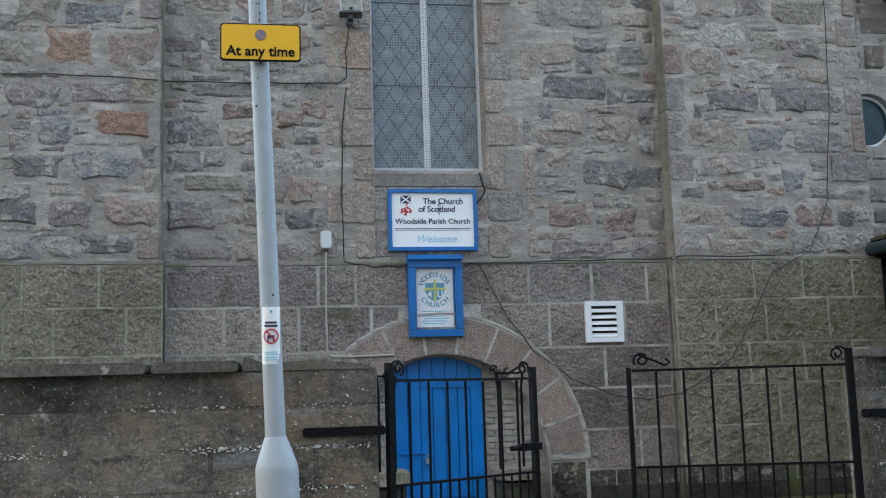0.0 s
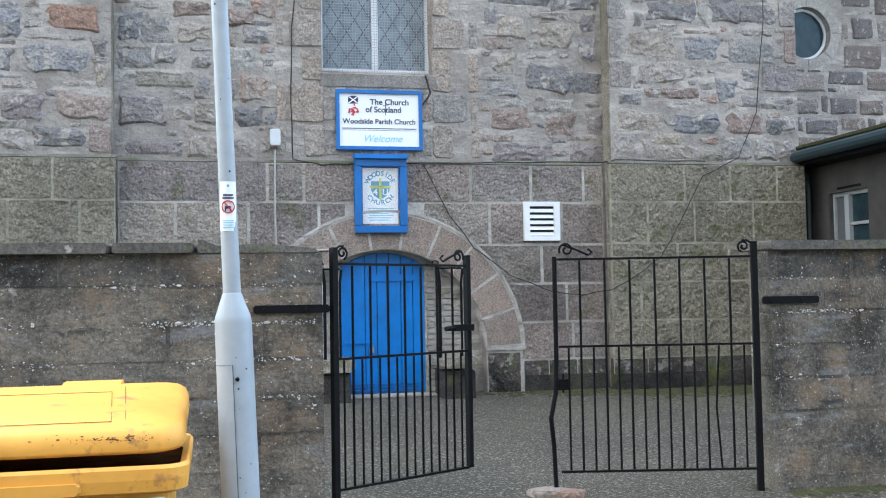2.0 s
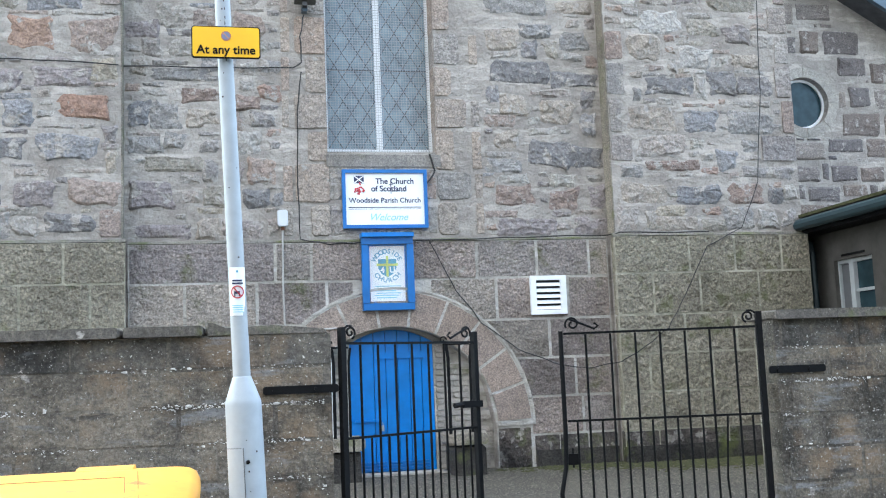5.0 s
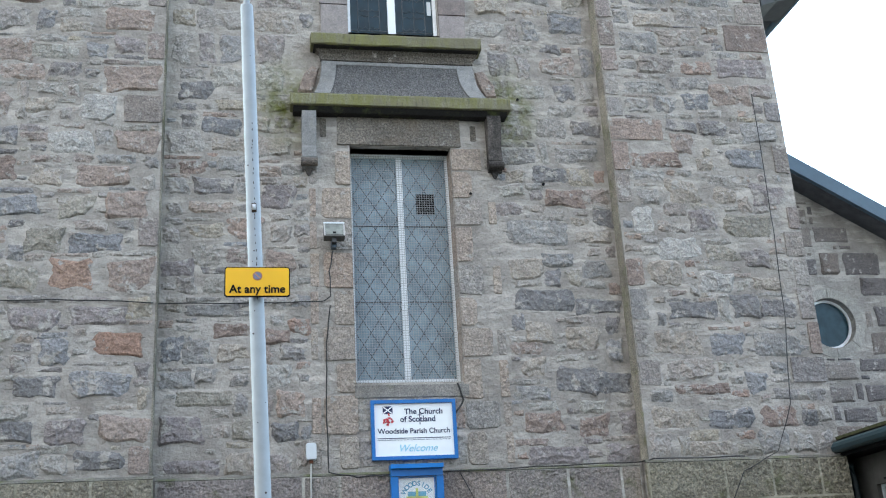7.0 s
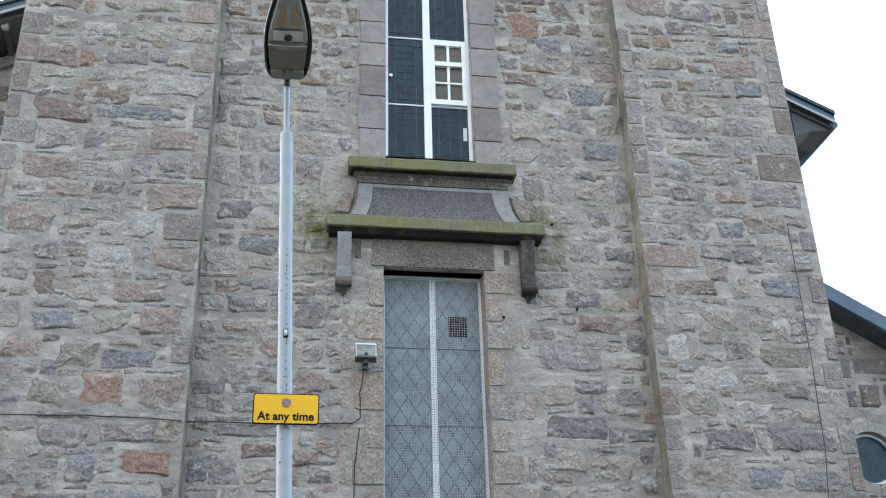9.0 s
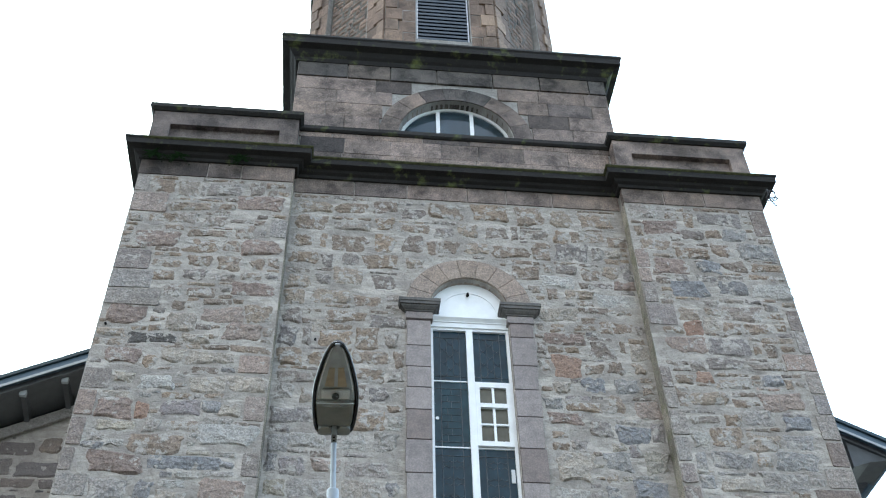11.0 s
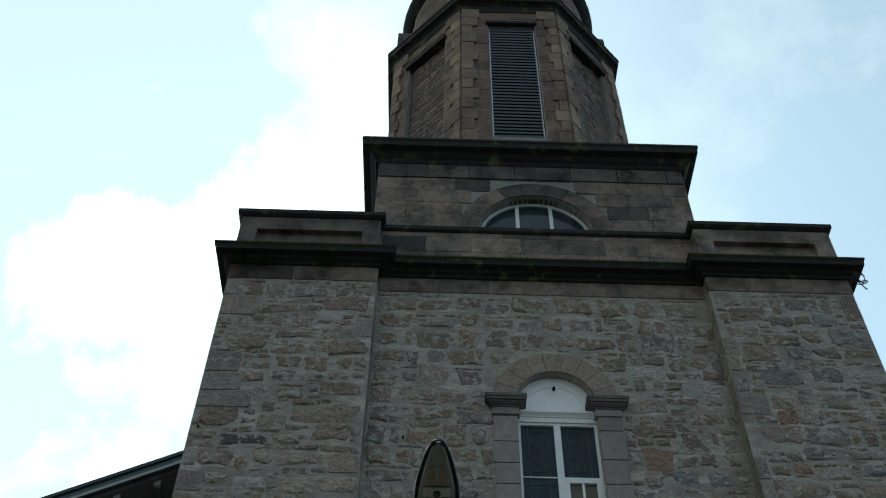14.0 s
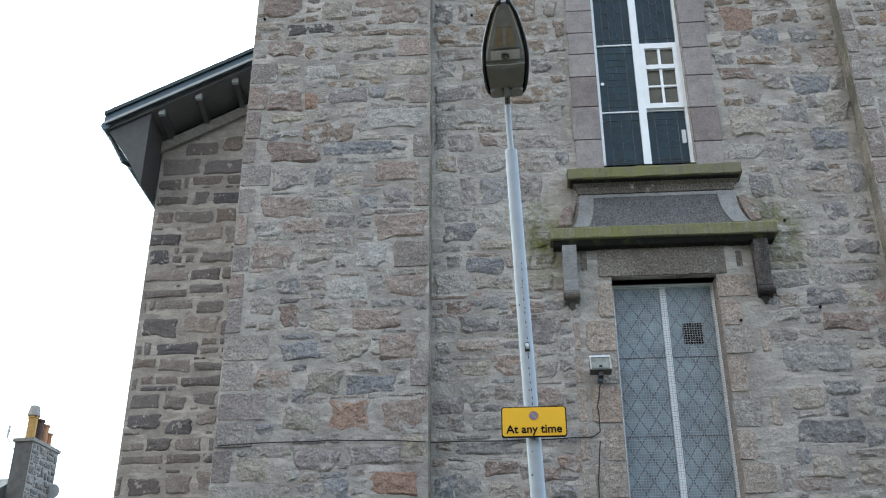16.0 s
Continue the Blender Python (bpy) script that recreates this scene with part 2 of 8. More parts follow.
M_OLIVE = granite("algae_tinted_picked_granite", [(0.0, (0.318, 0.296, 0.231)), (0.5, (0.354, 0.328, 0.260)), (1.0, (0.290, 0.272, 0.206))], False, moss=0.22, stain=0.7, speck=0.7, bump=1.6, broken=0.8)
M_DRESSED = granite("dressed_granite", QUOINS, False, stain=0.4, speck=0.55, bump=0.9, lime=0.38, broken=0.7)
M_JAMB = granite("picked_pinkish_granite", [(0.0, (0.387, 0.353, 0.313)), (0.25, (0.433, 0.365, 0.307)), (0.5, (0.339, 0.328, 0.313)), (0.75, (0.422, 0.340, 0.282)), (1.0, (0.410, 0.396, 0.357))], False, stain=0.4, speck=0.6, bump=1.0, lime=0.30, broken=0.6)
M_SMOOTH = granite("smooth_mauve_granite", [(0.0, (0.267, 0.241, 0.239)), (0.3, (0.315, 0.282, 0.275)), (0.6, (0.242, 0.220, 0.223)), (0.75, (0.19, 0.16, 0.15)), (0.85, (0.235, 0.20, 0.19)), (1.0, (0.299, 0.276, 0.272))], False, stain=0.3, speck=0.35, bump=0.2)
M_ORANGE = granite("rusty_pink_granite", [(0.0, (0.323, 0.212, 0.163)), (1.0, (0.354, 0.255, 0.201))], False, stain=0.3, speck=0.5, bump=0.9, lime=0.2, broken=0.9)
M_WEATHER = granite("blackened_granite", WEATHERED, False, stain=0.7, bump=0.5, soot=1.0)
M_CAPITAL = granite("dark_moulded_granite", [(0.0, (0.115, 0.112, 0.11)), (1.0, (0.13, 0.126, 0.122))], False, stain=0.5, speck=0.4, bump=0.3, soot=0.4)
M_PARAPET = granite("grey_brown_granite", [(0.0, (0.236, 0.197, 0.176)), (0.2, (0.308, 0.251, 0.225)), (0.38, (0.172, 0.147, 0.139)), (0.5, (0.051, 0.046, 0.047)), (0.58, (0.216, 0.177, 0.157)), (0.8, (0.293, 0.234, 0.199)), (1.0, (0.259, 0.215, 0.195))], False, stain=0.7, bump=0.7, soot=0.8)
M_RETURN = granite("mossy_dark_granite", [(0.0, (0.280, 0.266, 0.217)), (0.5, (0.364, 0.336, 0.280)), (1.0, (0.238, 0.224, 0.189))], False, moss=0.35, stain=0.8, bump=0.7, soot=0.4)
M_PINK = granite("pink_granite", [(0.0, (0.323, 0.263, 0.229)), (1.0, (0.354, 0.297, 0.264))], False, stain=0.3, speck=0.5, bump=0.95, lime=0.4, broken=1.0)
M_BELFRY = granite("brown_belfry_granite", [(0.0, (0.220, 0.156, 0.120)), (0.22, (0.347, 0.254, 0.190)), (0.42, (0.169, 0.125, 0.099)), (0.62, (0.373, 0.281, 0.211)), (0.82, (0.203, 0.149, 0.116)), (1.0, (0.305, 0.227, 0.176))], False, stain=0.5, bump=0.6, soot=0.35)
M_BELFRY_DARK = granite("dark_brown_belfry_granite", [(0.0, (0.190, 0.138, 0.109)), (0.4, (0.250, 0.184, 0.143)), (0.7, (0.150, 0.112, 0.091)), (1.0, (0.280, 0.207, 0.164))], False, stain=0.6, bump=0.7, soot=0.5)
M_BELFRY_JOINED = granite("brown_belfry_rubble", [(0.0, (0.231, 0.171, 0.136)), (0.35, (0.292, 0.216, 0.173)), (0.7, (0.171, 0.134, 0.114)), (1.0, (0.261, 0.185, 0.142))], True, stain=0.6, bump=0.8, soot=0.4)
M_VOUSSOIR = granite("brown_grey_picked_granite", [(0.0, (0.283, 0.238, 0.207)), (0.5, (0.350, 0.285, 0.242)), (1.0, (0.305, 0.248, 0.207))], False, stain=0.4, bump=0.6)
# near-black tone of the cornices; also painted shade under hood and ledge
M_CORNICE = granite("near_black_granite", [(0.0, (0.011, 0.0105, 0.0105)), (1.0, (0.018, 0.017, 0.016))], False, moss=0.26, stain=0.7, bump=0.3)
M_LEDGE = granite("mossy_granite_ledge", [(0.0, (0.20, 0.195, 0.17)), (1.0, (0.22, 0.21, 0.185))], False, moss=0.62, stain=0.7, bump=0.5, soot=0.4)
M_MOSSED = granite("green_mossed_granite", [(0.0, (0.21, 0.205, 0.17)), (1.0, (0.235, 0.225, 0.19))], False, stain=0.5, bump=0.4, algae=1.0)
M_PICKED = granite("rough_picked_grey_granite", [(0.0, (0.183, 0.168, 0.148)), (1.0, (0.211, 0.187, 0.160))], False, stain=0.6, speck=1.0, bump=1.2, lime=0.25, soot=0.3)
M_SILL = granite("grey_sill_granite", [(0.0, (0.25, 0.238, 0.22)), (1.0, (0.29, 0.275, 0.25))], False, stain=0.7, speck=0.6, bump=0.6, moss=0.15)
M_SURROUND = granite("pale_ring_granite", [(0.0, (0.36, 0.345, 0.315)), (1.0, (0.41, 0.39, 0.355))], False, stain=0.4, speck=0.5, bump=0.4)
M_LINTEL = granite("mottled_lintel_granite", [(0.0, (0.27, 0.245, 0.215)), (1.0, (0.30, 0.27, 0.23))], False, stain=0.6, speck=0.9, bump=1.2, lime=0.2, rusty=0.25, broken=0.6)
M_APRON = granite("bush_hammered_granite", [(0.0, (0.135, 0.135, 0.14)), (1.0, (0.155, 0.155, 0.158))], False, stain=0.4, speck=1.0, bump=1.0)
M_SCROLL = granite("smooth_grey_granite", [(0.0, (0.265, 0.268, 0.27)), (1.0, (0.29, 0.29, 0.29))], False, stain=0.5, speck=0.35, bump=0.25)
M_NAVE = granite("dark_squared_granite", [(0.0, (0.195, 0.181, 0.180)), (0.25, (0.281, 0.251, 0.230)), (0.45, (0.119, 0.115, 0.126)), (0.65, (0.249, 0.209, 0.180)), (0.85, (0.157, 0.147, 0.153)), (1.0, (0.324, 0.288, 0.257))], True, stain=0.4, bump=0.9, lime=0.4)
M_BLOCK = granite("old_concrete_block", [(0.0, (0.181, 0.165, 0.137)), (0.4, (0.217, 0.192, 0.154)), (0.7, (0.161, 0.150, 0.127)), (1.0, (0.232, 0.201, 0.156))], False, stain=0.9, bump=0.9, speck=0.5, lichen=0.28, soot=0.9, grit=0.4, rusty=0.75, lime=0.1)
M_SOOTY = granite("soot_stained_block", [(0.0, (0.109, 0.104, 0.093)), (0.5, (0.140, 0.131, 0.114)), (1.0, (0.092, 0.089, 0.081))], False, stain=1.0, bump=0.9, speck=0.5, lichen=0.35, soot=1.0, grit=0.3, rusty=0.6, lime=0.06)
M_COPE = granite("wall_cope_concrete", [(0.0, (0.115, 0.107, 0.095)), (1.0, (0.16, 0.15, 0.132))], False, lime=0.1, moss=0.14, stain=0.6, bump=0.6)


def mortar(name, col, dark, drip=False):
    m, nodes, links, bsdf = material(name)
    pos = place_of(nodes)
    a = noise_node(nodes, links, pos, 1.3, 5, 0.6)
    b = noise_node(nodes, links, pos, 40, 4, 0.65)
    out = ramp_node(nodes, links, a, [(0.3, dark), (0.62, col)])
    out = mix_node(nodes, links, 0.22, out, ramp_node(nodes, links, b, [(0.3, (0.45, 0.45, 0.45)), (0.7, (1.35, 1.35, 1.35))]), "MULTIPLY")
    out = mix_node(nodes, links, 0.38, out, ramp_node(nodes, links, noise_node(nodes, links, pos, 7, 6, 0.65), [(0.32, (0.5, 0.5, 0.5)), (0.5, (1.0, 1.0, 1.0)), (0.68, (1.3, 1.3, 1.3))]), "MULTIPLY")
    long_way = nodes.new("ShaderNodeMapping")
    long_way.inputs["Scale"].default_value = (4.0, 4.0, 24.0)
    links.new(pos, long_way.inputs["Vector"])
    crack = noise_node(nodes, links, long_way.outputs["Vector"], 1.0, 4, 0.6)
    shaded_pit = remap(nodes, links, crack, 0.63, 0.68)
    # shade of the pits is put into the colour as dark streaks
    out = mix_node(nodes, links, mul_node(nodes, links, shaded_pit, 0.5), out, (0.12, 0.11, 0.10))
    run = nodes.new("ShaderNodeMapping")
    run.inputs["Scale"].default_value = (2.2, 2.2, 7.0)
    links.new(pos, run.inputs["Vector"])
    out = mix_node(nodes, links, remap(nodes, links, noise_node(nodes, links, run.outputs["Vector"], 1.0, 6, 0.65), 0.46, 0.66, 0.0, 0.55), out, dark)
    smear = nodes.new("ShaderNodeMapping")
    smear.inputs["Scale"].default_value = (1.7, 1.7, 6.5)
    smear.inputs["Location"].default_value = (3.1, 0.0, 7.7)
    links.new(pos, smear.inputs["Vector"])
    out = mix_node(nodes, links, remap(nodes, links, noise_node(nodes, links, smear.outputs["Vector"], 1.0, 5, 0.6), 0.54, 0.64, 0.0, 0.6), out, tuple(min(0.62, c * 1.32) for c in col))
    if drip:
        out = green_drip(nodes, links, pos, out)
    links.new(out, bsdf.inputs["Base Color"])
    bsdf.inputs["Roughness"].default_value = 0.9
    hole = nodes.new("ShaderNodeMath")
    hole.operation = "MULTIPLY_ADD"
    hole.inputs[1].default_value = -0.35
    links.new(shaded_pit, hole.inputs[0])
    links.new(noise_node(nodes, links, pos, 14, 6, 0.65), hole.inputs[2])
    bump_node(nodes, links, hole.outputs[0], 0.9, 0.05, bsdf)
    return m


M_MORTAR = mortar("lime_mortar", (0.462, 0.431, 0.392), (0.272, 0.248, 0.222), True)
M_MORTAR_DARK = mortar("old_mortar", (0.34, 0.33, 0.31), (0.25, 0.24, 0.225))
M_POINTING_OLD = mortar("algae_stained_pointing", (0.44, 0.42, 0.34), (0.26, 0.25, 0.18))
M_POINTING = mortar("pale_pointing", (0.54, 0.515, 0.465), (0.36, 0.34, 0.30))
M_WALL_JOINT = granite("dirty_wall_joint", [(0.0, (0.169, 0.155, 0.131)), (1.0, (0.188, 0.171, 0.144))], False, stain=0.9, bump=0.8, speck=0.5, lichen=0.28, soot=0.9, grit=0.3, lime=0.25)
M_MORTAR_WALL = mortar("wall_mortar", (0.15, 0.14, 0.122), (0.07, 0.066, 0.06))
M_BLUE = plain("blue_gloss_paint", (0.004, 0.19, 0.60), 0.35, spread=0.2, scale=3, bump=0.03)
M_BLUE_LIGHT = plain("light_blue_paint", (0.008, 0.14, 0.44), 0.35, spread=0.15, scale=4, bump=0.02)
M_WHITE = plain("white_paint", (0.84, 0.87, 0.89), 0.35, spread=0.06, scale=5, bump=0.02)
M_FRAME = plain("greyed_white_paint", (0.40, 0.43, 0.44), 0.5, spread=0.1, scale=5, bump=0.02)
M_BOARD = plain("white_sign_board", (0.90, 0.93, 0.94), 0.3, spread=0.03, scale=3, bump=0.0)
M_INK = plain("dark_blue_ink", (0.02, 0.03, 0.09), 0.4, bump=0)
M_CYAN = plain("pale_cyan_ink", (0.27, 0.60, 0.74), 0.4, bump=0)
M_RED = plain("red_ink", (0.5, 0.03, 0.05), 0.4, bump=0)
M_BLACK = plain("black_iron_paint", (0.006, 0.0065, 0.0075), 0.55, spread=0.3, scale=30, bump=0.15, dirt=(0.06, 0.035, 0.02), dirt_at=0.74)
M_BLACK.node_tree.nodes["Principled BSDF"].inputs["Specular IOR Level"].default_value = 0.12
M_GREYPOLE = plain("grey_column_paint", (0.37, 0.415, 0.455), 0.42, spread=0.08, scale=14, bump=0.03, dirt=(0.16, 0.09, 0.05), dirt_at=0.76)
M_CHIP = plain("rusty_paint_chip", (0.05, 0.032, 0.022), 0.8, spread=0.4, scale=90, bump=0)
M_YELLOW = plain("yellow_sign_face", (0.93, 0.53, 0.008), 0.35, spread=0.05, scale=5, bump=0.0)
M_BIN = plain("yellow_bin_plastic", (0.77, 0.375, 0.055), 0.55, spread=0.14, scale=3, bump=0.05, dirt=(0.47, 0.22, 0.06), dirt_at=0.58)
M_BIN_INSIDE = plain("shaded_bin_inside", (0.05, 0.022, 0.010), 0.95, spread=0.4, scale=9, bump=0)
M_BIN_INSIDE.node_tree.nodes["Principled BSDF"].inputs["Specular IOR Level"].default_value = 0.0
M_BIN_DIRT = plain("bin_scuff", (0.16, 0.075, 0.03), 0.7, spread=0.5, scale=60, bump=0)
M_STEEL = plain("dull_galvanised_steel", (0.42, 0.43, 0.44), 0.4, 0.8, spread=0.15, scale=12, bump=0.05)
M_PLASTIC = plain("pale_grey_plastic", (0.62, 0.66, 0.69), 0.4, spread=0.06, scale=9, bump=0.0)
M_CABLE = plain("black_cable", (0.02, 0.02, 0.02), 0.5, bump=0)
M_CONDUIT = plain("pale_conduit", (0.42, 0.41, 0.39), 0.5, bump=0)
# near-black colour in place of unlit space behind openings and grilles
M_DARK = plain("dark_interior", (0.012, 0.013, 0.015), 0.9, spread=0.3, bump=0)
M_LEAD = plain("lead_came", (0.09, 0.097, 0.11), 0.5, 0.3, bump=0)
M_SPLASH = plain("old_lime_splash", (0.60, 0.595, 0.57), 0.9, spread=0.3, scale=40, bump=0)
M_WIRE = plain("galvanised_wire", (0.42, 0.43, 0.44), 0.5, 0.3, bump=0)
M_LOUVRE = plain("blue_grey_louvre", (0.06, 0.078, 0.105), 0.45, spread=0.15, scale=3, bump=0.03)
M_SOFFIT = plain("grey_painted_timber", (0.115, 0.122, 0.128), 0.6, spread=0.1, scale=5, bump=0.08)
M_LEADED = plain("dark_grey_boarding", (0.078, 0.082, 0.087), 0.6, spread=0.15, scale=5, bump=0.08)
M_GUTTER = plain("slate_blue_gutter", (0.085, 0.13, 0.175), 0.45, spread=0.12, scale=4, bump=0.03)
M_SLATE = plain("grey_slate", (0.075, 0.078, 0.085), 0.6, spread=0.35, scale=5, bump=0.2)
M_PIPE = plain("dark_green_pipe", (0.02, 0.042, 0.052), 0.4, bump=0.03)
# annexe render, darkened to include the shade under its eaves
M_ANNEXE = plain("eave_shaded_render", (0.066, 0.063, 0.057), 0.85, spread=0.25, scale=4, bump=0.4)
M_RENDER = plain("grey_render", (0.30, 0.28, 0.255), 0.85, spread=0.12, scale=4, bump=0.3)
M_BRICK = granite("painted_brick", [(0.0, (0.38, 0.36, 0.33)), (0.5, (0.43, 0.405, 0.37)), (1.0, (0.36, 0.34, 0.31))], False, speck=0.4, moss=0.24, stain=0.5, bump=0.4)
M_CEMENT = plain("dark_cement_render", (0.115, 0.113, 0.108), 0.9, spread=0.3, scale=3, bump=0.3)
M_BUFF = plain("yellow_clay", (0.46, 0.27, 0.085), 0.8, spread=0.15, scale=8, bump=0.05)
M_CLAY_DARK = plain("sooty_terracotta", (0.07, 0.04, 0.032), 0.8, spread=0.4, scale=8, bump=0.1)
M_CLAY = plain("terracotta", (0.36, 0.17, 0.08), 0.8, spread=0.2, scale=8, bump=0.1)
M_MOSS = plain("moss", (0.052, 0.055, 0.02), 0.95, spread=0.5, scale=14, bump=0.8)
M_LEAF = plain("fern_leaf", (0.010, 0.022, 0.007), 0.95, spread=0.5, scale=20, bump=0)
M_LEAF.node_tree.nodes["Principled BSDF"].inputs["Specular IOR Level"].default_value = 0.05


def tarmac():
    m, nodes, links, bsdf = material("worn_tarmac")
    pos = place_of(nodes)
    a = noise_node(nodes, links, pos, 0.9, 5, 0.6)
    b = noise_node(nodes, links, pos, 34, 4, 0.75)
    c = noise_node(nodes, links, pos, 3.5, 5, 0.6)
    out = ramp_node(nodes, links, a, [(0.35, (0.044, 0.039, 0.029)), (0.65, (0.076, 0.067, 0.049))])
    out = mix_node(nodes, links, 0.8, out, ramp_node(nodes, links, b, [(0.35, (0.258, 0.258, 0.258)), (0.5, (0.774, 0.774, 0.774)), (0.64, (2.3, 2.3, 2.25))]), "MULTIPLY")
    chips = noise_node(nodes, links, pos, 44, 3, 0.6)
    out = mix_node(nodes, links, remap(nodes, links, chips, 0.57, 0.62, 0.0, 0.9), out, (0.29, 0.266, 0.222))
    out = mix_node(nodes, links, remap(nodes, links, chips, 0.42, 0.36, 0.0, 0.7), out, (0.026, 0.025, 0.023))
    out = mix_node(nodes, links, remap(nodes, links, c, 0.62, 0.8, 0.0, 0.6), out, (0.077, 0.082, 0.039))
    links.new(out, bsdf.inputs["Base Color"])
    bsdf.inputs["Roughness"].default_value = 0.85
    bump_node(nodes, links, b, 0.6, 0.01, bsdf)
    return m


def glass(name, tint, rough, clear):
    m, nodes, links, bsdf = material(name)
    pos = place_of(nodes)
    n = noise_node(nodes, links, pos, 5, 3, 0.5)
    links.new(ramp_node(nodes, links, n, [(0.3, tuple(c * 0.7 for c in tint)), (0.7, tuple(c * 1.2 for c in tint))]), bsdf.inputs["Base Color"])
    bsdf.inputs["Roughness"].default_value = rough
    bsdf.inputs["Transmission Weight"].default_value = clear
    bsdf.inputs["IOR"].default_value = 1.45
    bump_node(nodes, links, n, 0.15, 0.02, bsdf)
    return m


def thin_glass():
    """A clean cover pane: mostly clear, with a slight gloss."""
    m, nodes, links, bsdf = material("clear_cover_glass")
    clear, gloss, both = nodes.new("ShaderNodeBsdfTransparent"), nodes.new("ShaderNodeBsdfGlossy"), nodes.new("ShaderNodeMixShader")
    gloss.inputs["Roughness"].default_value = 0.05
    both.inputs[0].default_value = 0.06
    links.new(clear.outputs[0], both.inputs[1])
    links.new(gloss.outputs[0], both.inputs[2])
    links.new(both.outputs[0], nodes["Material Output"].inputs["Surface"])
    return m


def hazy_bowl():
    """Aged clear plastic: part clear, part milky, with a gloss."""
    m, nodes, links, bsdf = material("aged_clear_plastic")
    clear, both = nodes.new("ShaderNodeBsdfTransparent"), nodes.new("ShaderNodeMixShader")
    bsdf.inputs["Base Color"].default_value = (0.5, 0.52, 0.48, 1)
    bsdf.inputs["Roughness"].default_value = 0.15
    both.inputs[0].default_value = 0.17
    links.new(clear.outputs[0], both.inputs[1])
    links.new(bsdf.outputs[0], both.inputs[2])
    links.new(both.outputs[0], nodes["Material Output"].inputs["Surface"])
    return m


M_FOOT = granite("damp_black_granite", [(0.0, (0.045, 0.043, 0.039)), (1.0, (0.06, 0.056, 0.05))], False, moss=0.3, stain=0.8, bump=1.0, soot=1.0)
M_SALTED = granite("salt_stained_granite", WEATHERED, False, moss=0.42, stain=0.9, bump=1.4, soot=1.0, broken=0.6, lime=0.52)
M_LOW_COURSE = granite("low_course_picked_granite", ASHLARS, False, moss=0.18, stain=0.9, speck=0.7, bump=1.5, soot=0.15, broken=0.5, lime=0.12)
M_TARMAC = tarmac()
M_PANE_BLIND = glass("glass_before_a_tan_blind", (0.105, 0.102, 0.08), 0.12, 0.05)
M_PANE = glass("old_leaded_glass", (0.016, 0.042, 0.062), 0.2, 0.1)
M_PANE.node_tree.nodes["Principled BSDF"].inputs["Specular IOR Level"].default_value = 0.3
M_PANE_DEEP = glass("deep_teal_glass", (0.028, 0.055, 0.068), 0.14, 0.1)
M_PANE_DEEP.node_tree.nodes["Principled BSDF"].inputs["Specular IOR Level"].default_value = 0.25
M_PANE_PALE = glass("pale_obscured_glass", (0.29, 0.38, 0.44), 0.25, 0.08)
M_PANE_CLEAR = glass("window_glass", (0.075, 0.115, 0.145), 0.06, 0.5)
M_PANE_GREEN = glass("greenish_leaded_glass", (0.018, 0.050, 0.068), 0.2, 0.1)
M_PANE_GREEN.node_tree.nodes["Principled BSDF"].inputs["Specular IOR Level"].default_value = 0.3
M_CAME = plain("weathered_lead", (0.10, 0.115, 0.13), 0.5, 0.2, bump=0)


